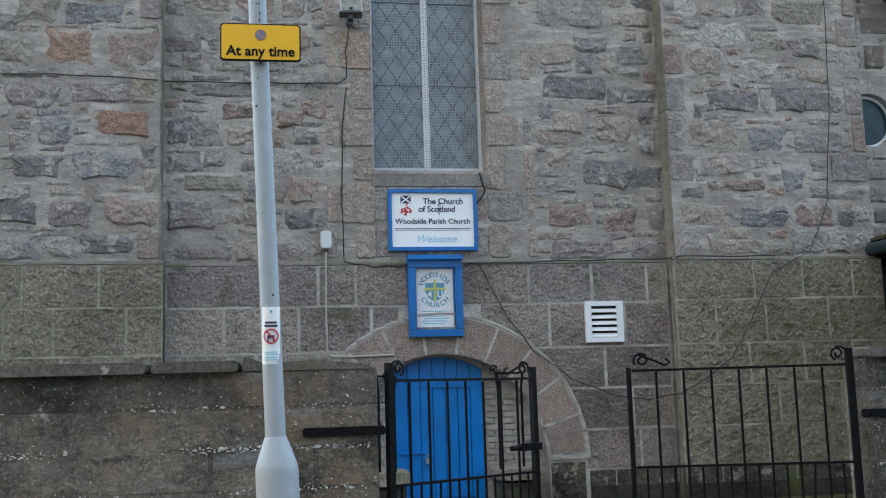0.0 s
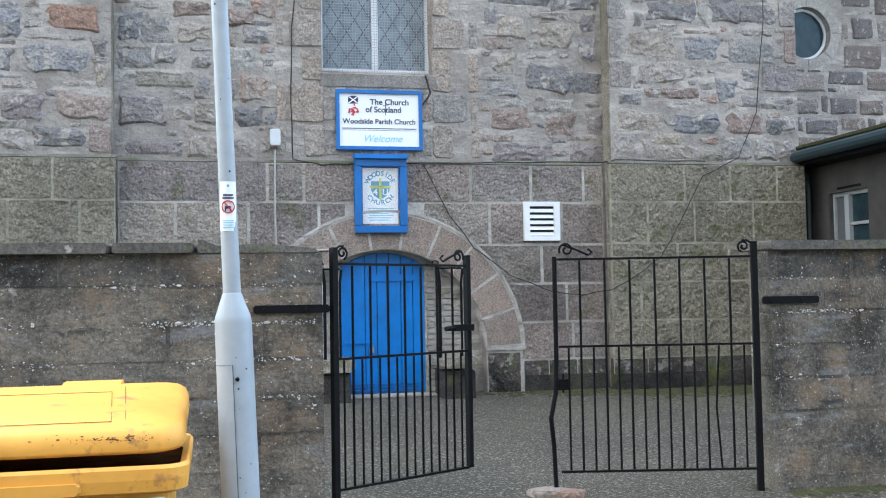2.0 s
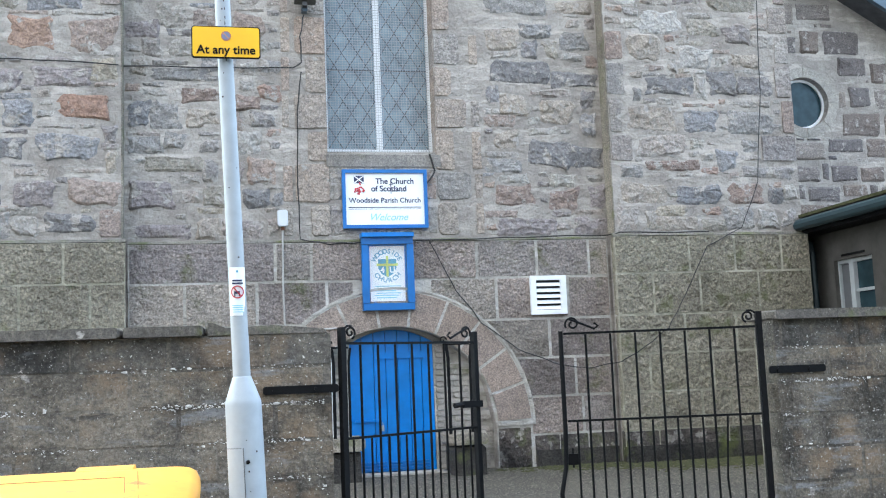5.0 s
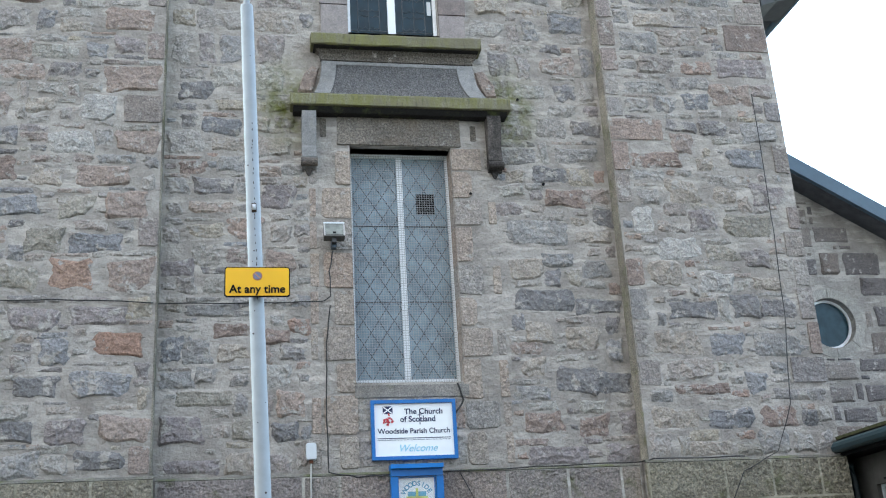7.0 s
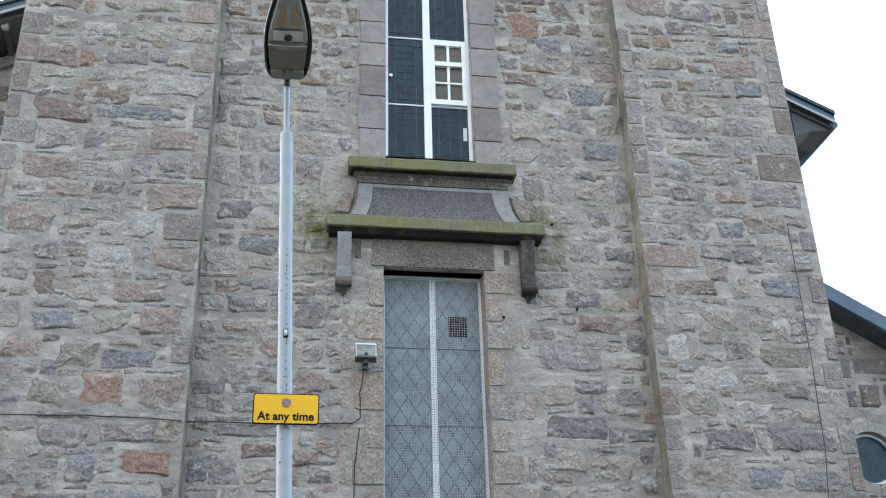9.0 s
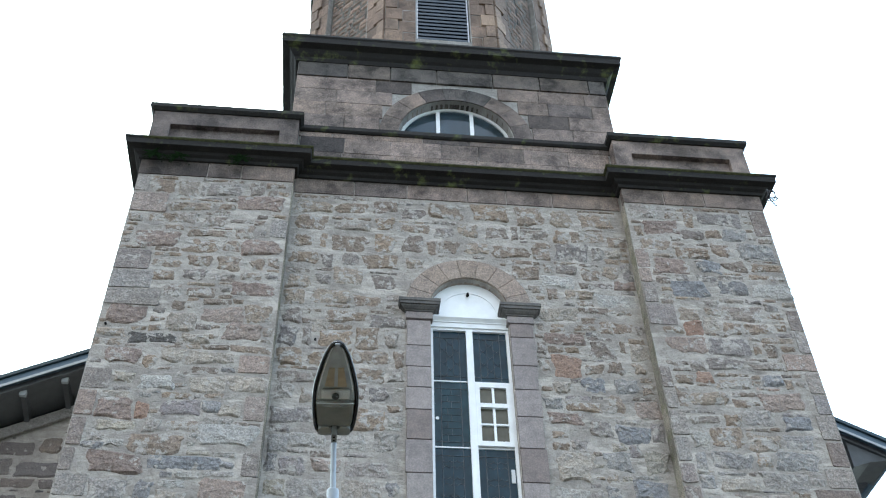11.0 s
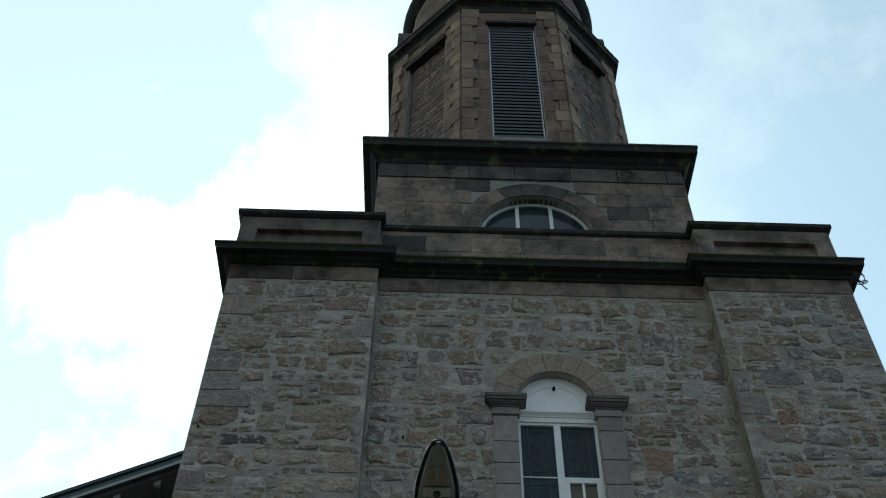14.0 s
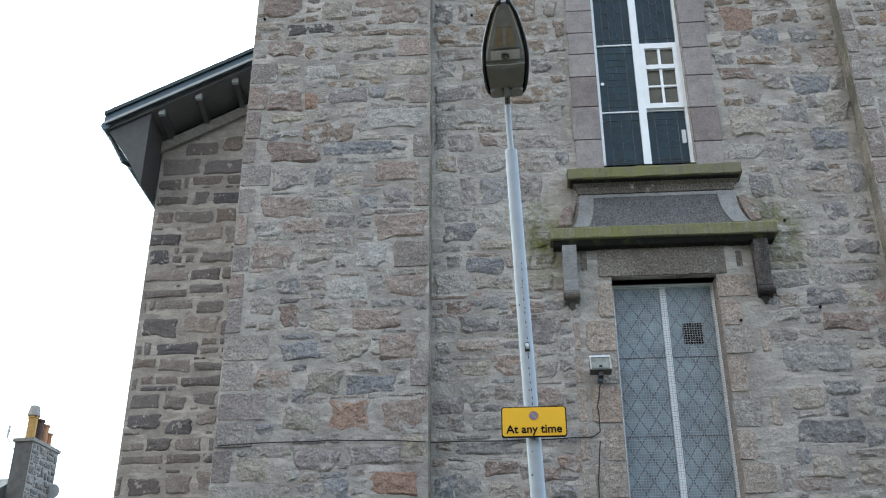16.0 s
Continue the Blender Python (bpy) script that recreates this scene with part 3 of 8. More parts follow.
# ---- building helpers ----
class Shape:
    """Vertices and faces of one mesh."""

    def __init__(self):
        self.v, self.f, self.weld = [], [], False

    def add(self, verts, faces):
        k = len(self.v)
        self.v += [tuple(p) for p in verts]
        self.f += [tuple(i + k for i in q) for q in faces]
        return self

    def box(self, x0, x1, y0, y1, z0, z1):
        return self.add([(x, y, z) for z in (z0, z1) for y in (y0, y1) for x in (x0, x1)],
                        [(0, 2, 3, 1), (4, 5, 7, 6), (0, 1, 5, 4), (2, 6, 7, 3), (0, 4, 6, 2), (1, 3, 7, 5)])

    def loops(self, rings, closed=True, ends=True):
        """Skin between rings of equally many points."""
        n = len(rings[0])
        faces = []
        for r in range(len(rings) - 1):
            for i in range(n if closed else n - 1):
                j = (i + 1) % n
                faces.append((r * n + i, r * n + j, (r + 1) * n + j, (r + 1) * n + i))
        if ends:
            faces += [tuple(reversed(range(n))), tuple(range((len(rings) - 1) * n, len(rings) * n))]
        return self.add([p for r in rings for p in r], faces)

    def prism(self, outline, y0, y1):
        """An outline in x, z pushed from y0 back to y1."""
        return self.loops([[(x, y0, z) for x, z in outline], [(x, y1, z) for x, z in outline]])

    def slab(self, outline, back, front, inset):
        """A piece with softened edges, whose face looks to -y."""
        cx, cz = sum(p[0] for p in outline) / len(outline), sum(p[1] for p in outline) / len(outline)

        def pulled(d):
            out = []
            for x, z in outline:
                r = math.hypot(x - cx, z - cz) or 1
                out.append((x - (x - cx) / r * d, z - (z - cz) / r * d))
            return out
        a, b = pulled(0), pulled(inset)
        mid = front + (back - front) * 0.35
        return self.loops([[(x, back, z) for x, z in a], [(x, mid, z) for x, z in a], [(x, front, z) for x, z in b]])

    def tube(self, points, r, n=8, ends=True):
        pts = [Vector(p) for p in points]
        rings = []
        for i, p in enumerate(pts):
            d = (pts[min(i + 1, len(pts) - 1)] - pts[max(i - 1, 0)]).normalized()
            side = d.cross(Vector((0, 0, 1)) if abs(d.z) < 0.9 else Vector((0, 1, 0))).normalized()
            up = side.cross(d)
            rr = r[i] if isinstance(r, (list, tuple)) else r
            rings.append([tuple(p + (side * math.cos(a) + up * math.sin(a)) * rr) for a in (2 * math.pi * k / n for k in range(n))])
        return self.loops(rings, True, ends)

    def turned(self, profile, n, cx, cy, a0=0.0, a1=2 * math.pi):
        """A profile of r, z turned about the upright through cx, cy."""
        full = abs(a1 - a0 - 2 * math.pi) < 1e-6
        m = n if full else n + 1
        rings = [[(cx + r * math.cos(a0 + (a1 - a0) * k / n), cy + r * math.sin(a0 + (a1 - a0) * k / n), z) for k in range(m)] for r, z in profile]
        return self.loops(rings, full, full)

    def sweep(self, path, profile, closed=False):
        """A profile of (out, z) carried along a plan; out is to the right of the way."""
        pts = [Vector(p) for p in path]
        n = len(pts)
        rings = []
        for i, p in enumerate(pts):
            a = (p - pts[i - 1]).normalized() if (i or closed) else None
            b = (pts[(i + 1) % n] - p).normalized() if (i < n - 1 or closed) else None
            a, b = a or b, b or a
            na, nb = Vector((a.y, -a.x)), Vector((b.y, -b.x))
            m = (na + nb).normalized()
            m /= max(0.3, m.dot(na))
            rings.append([(p.x + m.x * o, p.y + m.y * o, z) for o, z in profile])
        if closed:
            rings.append(rings[0])
        return self.loops(rings, True, not closed)

    def mesh(self, name, mat):
        me = bpy.data.meshes.new(name)
        me.from_pydata(self.v, [], self.f)
        if len(self.f) < 6000:
            bm = bmesh.new()
            bm.from_mesh(me)
            if self.weld:
                bmesh.ops.remove_doubles(bm, verts=bm.verts, dist=0.0005)
                seen = {}
                for face in bm.faces:
                    seen.setdefault(frozenset(v.index for v in face.verts), []).append(face)
                bmesh.ops.delete(bm, geom=[q for some in seen.values() if len(some) > 1 for q in some], context="FACES_ONLY")
            bmesh.ops.recalc_face_normals(bm, faces=bm.faces)
            bm.to_mesh(me)
            bm.free()
        me.materials.append(mat)
        return me


def empty(name, x=0.0, y=0.0, z=0.0, label="", category="", group="", kind=""):
    ob = new(name)
    ob.location = (x, y, z)
    ob.empty_display_size = 0.2
    bpy.context.view_layer.update()
    return tagged(ob, label, category, group, kind)


def part(name, shape, mat, parent=None, label="", smooth=False):
    me = shape.mesh(name, mat) if isinstance(shape, Shape) else shape
    if smooth:
        for p in me.polygons:
            p.use_smooth = True
    ob = new(name, me)
    if parent:
        ob.parent = parent
        ob.matrix_parent_inverse = Matrix.Translation(parent.location if parent.parent is None else (0, 0, 0)).inverted() if parent.type == "EMPTY" else Matrix()
    return tagged(ob, label)


def writing(name, text, size, x, y, z, mat, parent, align="CENTER", shear=0.0, turn=0.0, bold=0.0):
    cu = bpy.data.curves.new(name, "FONT")
    cu.body, cu.size, cu.align_x, cu.align_y, cu.shear, cu.extrude, cu.offset = text, size, align, "CENTER", shear, 0.0015, bold
    tmp = bpy.data.objects.new(name, cu)
    scene.collection.objects.link(tmp)
    bpy.context.view_layer.update()
    me = bpy.data.meshes.new_from_object(tmp.evaluated_get(bpy.context.evaluated_depsgraph_get()))
    bpy.data.objects.remove(tmp)
    me.transform(Matrix.Translation((x, y, z)) @ Matrix.Rotation(radians(90), 4, "X") @ Matrix.Rotation(radians(turn), 4, "Z"))
    me.materials.clear()
    me.materials.append(mat)
    return part(name, me, mat, parent)


def rect(x0, x1, z0, z1):
    return [(x0, z0), (x1, z0), (x1, z1), (x0, z1)]


def cut_rect(x0, x1, z0, z1, c):
    return [(x0 + c, z0), (x1 - c, z0), (x1, z0 + c), (x1, z1 - c), (x1 - c, z1), (x0 + c, z1), (x0, z1 - c), (x0, z0 + c)]


def arc(cx, cz, r, a0, a1, n):
    return [(cx + r * math.cos(radians(a0 + (a1 - a0) * k / n)), cz + r * math.sin(radians(a0 + (a1 - a0) * k / n))) for k in range(n + 1)]


def holed_wall(shape, x0, x1, z0, z1, y0, y1, holes):
    """A wall with real openings. A hole: x0, x1, z0 and a function of x for its head."""
    shape.weld = True
    xs = {x0, x1}
    for a, b, _, head in holes:
        xs |= {a, b} | ({a + (b - a) * k / 24 for k in range(25)} if head(a) != head((a + b) / 2) else set())
    xs = sorted(xs)
    for a, b in zip(xs, xs[1:]):
        mid, at_a, at_b = (a + b) / 2, z0, z0
        for ha, hb, low, head in sorted((h for h in holes if h[0] < mid < h[1]), key=lambda h: h[2]):
            if low > at_a:
                shape.prism([(a, at_a), (b, at_b), (b, low), (a, low)], y0, y1)
            at_a, at_b = head(a), head(b)
        shape.prism([(a, at_a), (b, at_b), (b, z1), (a, z1)], y0, y1)


def stone_outline(rng, w, h, rough):
    """Four uneven sides with chipped corners round 0, 0."""
    a, b, r = w / 2, h / 2, rough / 0.34
    lean = [(rng.random() ** 2 * 0.30 * r * min(w, h), rng.random() ** 2 * 0.26 * r * h) for _ in range(4)]
    corners = [Vector((sx * (a - dx), sz * (b - dz))) for (sx, sz), (dx, dz) in zip(((-1, -1), (1, -1), (1, 1), (-1, 1)), lean)]
    out = []
    for k in range(4):
        p, q, before = corners[k], corners[(k + 1) % 4], corners[k - 1]
        chip = min(w, h) * rng.uniform(0.03, 0.06 + 0.22 * r * rng.random())
        out.append(p + (before - p).normalized() * chip)
        out.append(p + (q - p).normalized() * chip * rng.uniform(0.5, 1.6))
        side = q - p
        off = Vector((side.y, -side.x)).normalized() * min(w, h) * 0.10 * r
        for f in (0.36, 0.66):
            out.append(p + side * (f + rng.uniform(-0.07, 0.07)) + off * rng.uniform(-1.0, 0.6))
    return [(p.x, p.y) for p in out]


def stone(shape, rng, x, z, w, h, back, face, rough=0.34):
    """One hewn stone: its ragged edge sinks into the mortar, its face is broken along a few planes."""
    out = stone_outline(rng, w, h, rough)
    n = len(out)
    proud = 0.008 + min(0.030, 0.10 * min(w, h)) * rng.uniform(0.55, 1.0)
    planes = []
    for _ in range(3):
        a, g = rng.uniform(0, 2 * math.pi), rng.uniform(0.05, 0.26)
        planes.append((math.cos(a) * g, math.sin(a) * g * 1.3, proud * rng.uniform(0.95, 1.35)))
    rim = min(0.045, 0.22 * min(w, h))

    def high(a, b):
        return max(proud * 0.5, min(min(p + ga * a + gb * b for ga, gb, p in planes), proud * 1.5))

    def ring(inset, lift):
        fu, fv = 1 - 2 * inset / w, 1 - 2 * inset / h
        return [(x + a * fu, face - high(a * fu, b * fv) * lift * rng.uniform(0.75, 1.25), z + b * fv) for a, b in out]
    rings = [[(x + a, back, z + b) for a, b in out], ring(rim * 0.35, 0.30), ring(rim, 0.95), ring(0.30 * min(w, h), 1.05)]
    k = len(shape.v)
    shape.loops(rings, True, False)
    shape.v.append((x, face - high(0, 0) * rng.uniform(0.95, 1.15), z))
    shape.f += [(k + 3 * n + i, k + 3 * n + (i + 1) % n, k + 4 * n) for i in range(n)]


def mortar_skin(x0, x1, z0, z1, face, holes, step=0.028):
    """Lumpy mortar spread flush over the edges of the stones, left out at the openings."""
    nx, nz = int((x1 - x0) / step), int((z1 - z0) / step)
    co = []
    for j in range(nz + 1):
        for i in range(nx + 1):
            x, z = x0 + (x1 - x0) * i / nx, z0 + (z1 - z0) * j / nz
            lump = noise.fractal((x * 2.6, face, z * 5.0), 0.8, 2.1, 3) * 0.008 + noise.fractal((x * 9.0, face + 7.0, z * 16.0), 0.9, 2.0, 2) * 0.008
            rim = min(1.0, min(x - x0, x1 - x, z - z0, z1 - z) / 0.10)
            for a, b, c, d in holes:
                rim = min(rim, max(0.0, max(a - x, x - b, c - z, z - d) / 0.14))
            co.append((x, face + 0.016 - 0.020 * rim - lump, z))
    fa = []
    for j in range(nz):
        for i in range(nx):
            xm, zm = x0 + (x1 - x0) * (i + 0.5) / nx, z0 + (z1 - z0) * (j + 0.5) / nz
            if not any(a - 0.03 < xm < b + 0.03 and c - 0.03 < zm < d + 0.03 for a, b, c, d in holes):
                k = j * (nx + 1) + i
                fa.append((k, k + 1, k + nx + 2, k + nx + 1))
    return Shape().add(co, fa)


def rubble_rows(rng, x0, x1, rows, blocked, wide=(0.3, 0.85), whole=0.66):
    """Beds of stones of unlike size, with small pinnings, round blocked rectangles: rows of x, z, width, height."""
    for z0, z1 in rows:
        H = z1 - z0
        spans = [(x0, x1)]
        for bx0, bx1, bz0, bz1 in blocked:
            if bz0 < z1 - 0.04 and bz1 > z0 + 0.04:
                spans = [s for a, b in spans for s in ((a, min(b, bx0)), (max(a, bx1), b)) if s[1] - s[0] > 0.06]
        for a, b in spans:
            x = a
            while x < b - 0.05:
                w = rng.uniform(*wide)
                if rng.random() < 0.12:
                    w = rng.uniform(0.13, 0.24)
                if b - x - w < 0.15:
                    w = b - x
                kind = rng.random()
                if kind < whole or H < 0.3:
                    h = H * rng.uniform(0.7, 1.0) if H > 0.26 else H
                    low = z0 + (H - h if rng.random() < 0.4 else 0)
                    yield x + w / 2, low + h / 2, w, h
                    rest = H - h
                    if rest > 0.07:
                        zc = (z0 + h + rest / 2) if low == z0 else z0 + rest / 2
                        q = x
                        while q < x + w - 0.1:
                            v = min(rng.uniform(0.12, 0.4), x + w - q)
                            if rng.random() < 0.32:
                                yield q + v / 2, zc, v * 0.92, rest * rng.uniform(0.6, 0.95)
                            q += v
                elif kind < 0.95 + 0.05 * (whole > 0.7):
                    h = H * rng.uniform(0.38, 0.62)
                    v = w * rng.uniform(0.35, 0.65) if w > 0.45 else w
                    for lo, hi in ((z0, z0 + h), (z0 + h, z1)):
                        if rng.random() < 0.5:
                            v2 = w * rng.uniform(0.35, 0.65)
                            if w > 0.45:
                                yield x + v2 / 2, (lo + hi) / 2, v2, hi - lo
                                yield x + (w + v2) / 2, (lo + hi) / 2, w - v2, hi - lo
                                continue
                        yield x + w / 2, (lo + hi) / 2, w, hi - lo
                else:
                    k = H / 3
                    for q in range(3):
                        yield x + w / 2 + rng.uniform(-0.03, 0.03), z0 + (q + 0.5) * k, w * rng.uniform(0.7, 1), k * rng.uniform(0.7, 1)
                x += w


def beds(rng, z0, z1, low, high):
    out, z = [], z0
    while z < z1 - 0.01:
        h = rng.uniform(low, high)
        if z1 - z - h < low * 0.7:
            h = z1 - z
        out.append((z, z + h))
        z += h
    return out

class Bed:
    """Which part of a wall is still free of stones, in small cells."""

    def __init__(self, x0, x1, z0, z1, cell=0.02):
        self.x0, self.z0, self.cell = x0, z0, cell
        self.free = np.ones((int((z1 - z0) / cell), int((x1 - x0) / cell)), bool)

    def cut(self, a, b, c, d):
        f = [(v - o) / self.cell for v, o in ((a, self.x0), (b, self.x0), (c, self.z0), (d, self.z0))]
        i0, i1, j0, j1 = (max(0, int(round(v))) for v in f)
        return self.free[j0:max(j1, j0 + 1), i0:max(i1, i0 + 1)]

    def take(self, a, b, c, d):
        self.cut(a, b, c, d)[:] = False

    def share(self, a, b, c, d):
        part_ = self.cut(a, b, c, d)
        return part_.mean() if part_.size else 0.0


def rubble_fill(rng, x0, x1, z0, z1, blocked, tall, wide):
    """Rubble brought roughly to courses round the stones already set, then pinnings in the gaps: rows of x, z, width, height."""
    bed = Bed(x0, x1, z0, z1)
    for r in blocked:
        bed.take(*r)
    for r0, r1 in beds(rng, z0, z1, *tall):
        x = x0
        while x < x1 - 0.08:
            mid = (r0 + r1) / 2
            if bed.share(x, x + 0.04, mid - 0.03, mid + 0.03) < 0.5:
                x += 0.04
                continue
            w = rng.uniform(*wide) if rng.random() < 0.92 else rng.uniform(0.16, 0.26)
            w = min(w, x1 - x)
            h = (r1 - r0) * rng.uniform(0.72, 1.1)
            low = max(z0, r0 + rng.uniform(-0.05, 0.05))
            h = min(h, z1 - low)
            for _ in range(9):
                if bed.share(x, x + w, low, low + h) > 0.94:
                    break
                if rng.random() < 0.6:
                    w *= 0.82
                else:
                    low += h * 0.15 * (rng.random() < 0.5)
                    h *= 0.85
            if w < 0.18 or h < 0.10 or bed.share(x, x + w, low, low + h) <= 0.94:
                x += 0.05
                continue
            bed.take(x, x + w, low, low + h)
            yield x + w / 2, low + h / 2, w, h
            x += w
    rows_, cols_ = bed.free.shape
    for j in range(rows_):
        for i in range(cols_):
            if not bed.free[j, i]:
                continue
            a = i
            while a < cols_ and a - i < 24 and bed.free[j, a]:
                a += 1
            d = j
            while d < rows_ and d - j < 11 and bed.free[d, i:a].all():
                d += 1
            w, h = (a - i) * bed.cell, (d - j) * bed.cell
            bed.free[j:d, i:a] = False
            if w > 0.13 and h > 0.05 and rng.random() < 0.85:
                yield x0 + i * bed.cell + w / 2, z0 + j * bed.cell + h / 2, w, min(h, w * 0.6)


# ---- plan ----
XC = 2.26            # middle of the tower
PL, PLR, PRL, PR = -3.82, -0.95, 5.47, 8.27   # edges of the two corner piers
BAY, PIER = 14.0, 13.75                        # faces of the bay and of the piers
GATE_Y = 7.6


def ground_height(y):
    for (ya, za), (yb, zb) in zip(((-900, 0), (5.2, 0), (7.45, 0.24), (13.9, 0.45)), ((5.2, 0), (7.45, 0.24), (13.9, 0.45), (900, 0.45))):
        if ya <= y <= yb:
            return za + (zb - za) * (y - ya) / (yb - ya)


# ---- ground ----
g = Shape()
ys = [-900, -40, -8, 0, 3, 5.2, 6, 6.8, 7.45, 9, 11, 13.9, 16, 40, 900]
xs = [-900, -40, -8, -2, 0, 2, 4, 6, 9, 40, 900]
g.add([(x, y, ground_height(y)) for y in ys for x in xs],
      [(j * len(xs) + i, j * len(xs) + i + 1, (j + 1) * len(xs) + i + 1, (j + 1) * len(xs) + i) for j in range(len(ys) - 1) for i in range(len(xs) - 1)])
tagged(part("ground", g, M_TARMAC), "worn grey tarmac of street and churchyard", "ground", kind="structure")

# ---- church tower ----
tower = empty("church_tower", XC, 17.5, 0.4, "tall granite church tower with corner piers and octagonal belfry", "church tower")

LOW_WIN = (1.63, 3.10, 4.66, 8.12)
UP_C, UP_W, UP_Z, UP_SPRING = 2.345, 0.685, 9.98, 13.85
ARCH_C, ARCH_Z, ARCH_R = 2.42, 1.0, 1.33


def up_head(x):
    return UP_SPRING + math.sqrt(max(0, UP_W ** 2 - (x - UP_C) ** 2))


def arch_head(x):
    return ARCH_Z + math.sqrt(max(0, ARCH_R ** 2 - (x - ARCH_C) ** 2))


s = Shape()
holed_wall(s, PLR, PRL, 0.3, 16.6, BAY, 14.45, [
    (LOW_WIN[0], LOW_WIN[1], LOW_WIN[2], lambda x: LOW_WIN[3]),
    (UP_C - UP_W, UP_C + UP_W, UP_Z, up_head),
    (ARCH_C - ARCH_R, ARCH_C + ARCH_R, 0.3, arch_head)])
part("bay_wall", s, M_MORTAR, tower)
s = Shape()
s.box(PL, PLR, PIER, 22.2, 0.3, 17.0)
part("corner_pier", s, M_MORTAR, tower)
s = Shape()
s.box(PRL, PR, PIER, 22.2, 0.3, 17.0)
part("corner_pier", s, M_MORTAR, tower)
s = Shape()
s.box(PLR, PRL, 15.4, 22.0, 0.3, 17.0)
part("core", s, M_DARK, tower, "dark inside of the tower")
s = Shape()
s.box(PLR, PRL, 14.0, 22.2, 16.6, 17.0)
part("core_top", s, M_MORTAR, tower)

# plinth: courses of big picked blocks, a chamfered top
PLINTH_TOP = 3.46
rng = random.Random(4)


def ashlar(x0, x1, z0, z1, face, back, mat, name="ashlar_block", gap=0.008, soft=0.012, proud=0.0, parent=None):
    s = Shape().slab(cut_rect(x0 + gap, x1 - gap, z0 + gap, z1 - gap, 0.012), back, face - proud, soft)
    return part(name, s, mat, parent or tower)


def arch_side(z, sign):
    """Where the outer line of the relieving arch stands at a height."""
    d = 1.83 ** 2 - (z - ARCH_Z) ** 2
    return ARCH_C + sign * math.sqrt(d) if d > 0 else None


courses = [0.30, 0.86, 1.36, 1.87, 2.39, 2.95, PLINTH_TOP]
# upright joints, course by course from the ground
JOINTS = [(-3.2, -2.5, -1.7, -0.3, 0.4, 4.6, 5.0, 5.9, 6.9, 7.7), (-3.0, -2.2, -1.5, -0.4, 0.45, 4.95, 6.55, 6.97, 7.7), (-3.2, -2.4, -1.6, -0.3, 0.4, 4.87, 5.83, 6.74, 7.6),
          (-3.0, -2.02, -1.4, 0.17, 0.92, 4.53, 6.37, 7.12, 7.8), (-2.66, -2.12, -1.31, -0.21, 0.68, 1.57, 3.82, 4.82, 5.95, 6.63, 7.5), (-3.3, -2.47, -1.62, 0.92, 1.38, 3.57, 4.40, 5.14, 6.5, 7.17, 7.88)]
for face, x0, x1 in ((PIER - 0.055, PL - 0.05, PLR + 0.05), (BAY - 0.05, PLR + 0.055, PRL - 0.055), (PIER - 0.055, PRL - 0.05, PR + 0.05)):
    bay = x0 > -1.5 and x1 < 6
    for n, (z0, z1) in enumerate(zip(courses, courses[1:])):
        spans = [(x0, x1)]
        if bay and z0 < 2.75:
            edge_z = min(max(z1 - 0.02, ARCH_Z), 2.76)
            l, r = arch_side(edge_z, -1), arch_side(edge_z, 1)
            spans = [(x0, l), (r, x1)] if l else spans
        for a, b in spans:
            ends = [a] + [x for x in JOINTS[n] if a + 0.12 < x < b - 0.12] + [b]
            for xa, xb in zip(ends, ends[1:]):
                # bay courses 1 to 3 take a slightly darker, blotchier granite
                ashlar(xa, xb, z0, z1, face, face + 0.12, M_SALTED if n == 0 else (M_OLIVE if not bay else (M_LOW_COURSE if n < 4 else M_ASHLAR)), gap=0.002 if n == 0 else (0.010 if bay else 0.007), soft=0.014, proud=rng.uniform(0.010, 0.018) if n == 0 else rng.uniform(0.004, 0.014))
    part("footing", Shape().slab(cut_rect(x0, x1, 0.3, 0.66, 0.01), face + 0.05, face - 0.035, 0.02) if not bay else Shape().box(4.27, x1, face - 0.03, face + 0.05, 0.3, 0.66), M_FOOT, tower, "black damp footing")
    s = Shape()
    s.add([(x0, face + 0.003, PLINTH_TOP), (x1, face + 0.003, PLINTH_TOP), (x1, face + 0.07, PLINTH_TOP + 0.05), (x0, face + 0.07, PLINTH_TOP + 0.05), (x0, face + 0.07, PLINTH_TOP), (x1, face + 0.07, PLINTH_TOP)],
          [(0, 1, 2, 3), (0, 4, 5, 1), (3, 2, 5, 4)])
    part("plinth_top", s, M_LEDGE, tower, "mossy chamfered top of the plinth")
s = Shape()
holed_wall(s, PLR + 0.055, PRL - 0.055, 0.3, PLINTH_TOP - 0.01, BAY - 0.053, BAY, [(ARCH_C - ARCH_R, ARCH_C + ARCH_R, 0.3, arch_head)])
part("plinth_bed", s, M_POINTING, tower, "thin pale pointing between the plinth blocks")
for xa, xb in ((PL - 0.04, PLR + 0.045), (PRL - 0.045, PR + 0.04)):
    part("plinth_bed", Shape().box(xa, xb, PIER - 0.058, PIER, 0.3, PLINTH_TOP - 0.01), M_POINTING_OLD, tower, "greenish old pointing between the plinth blocks")

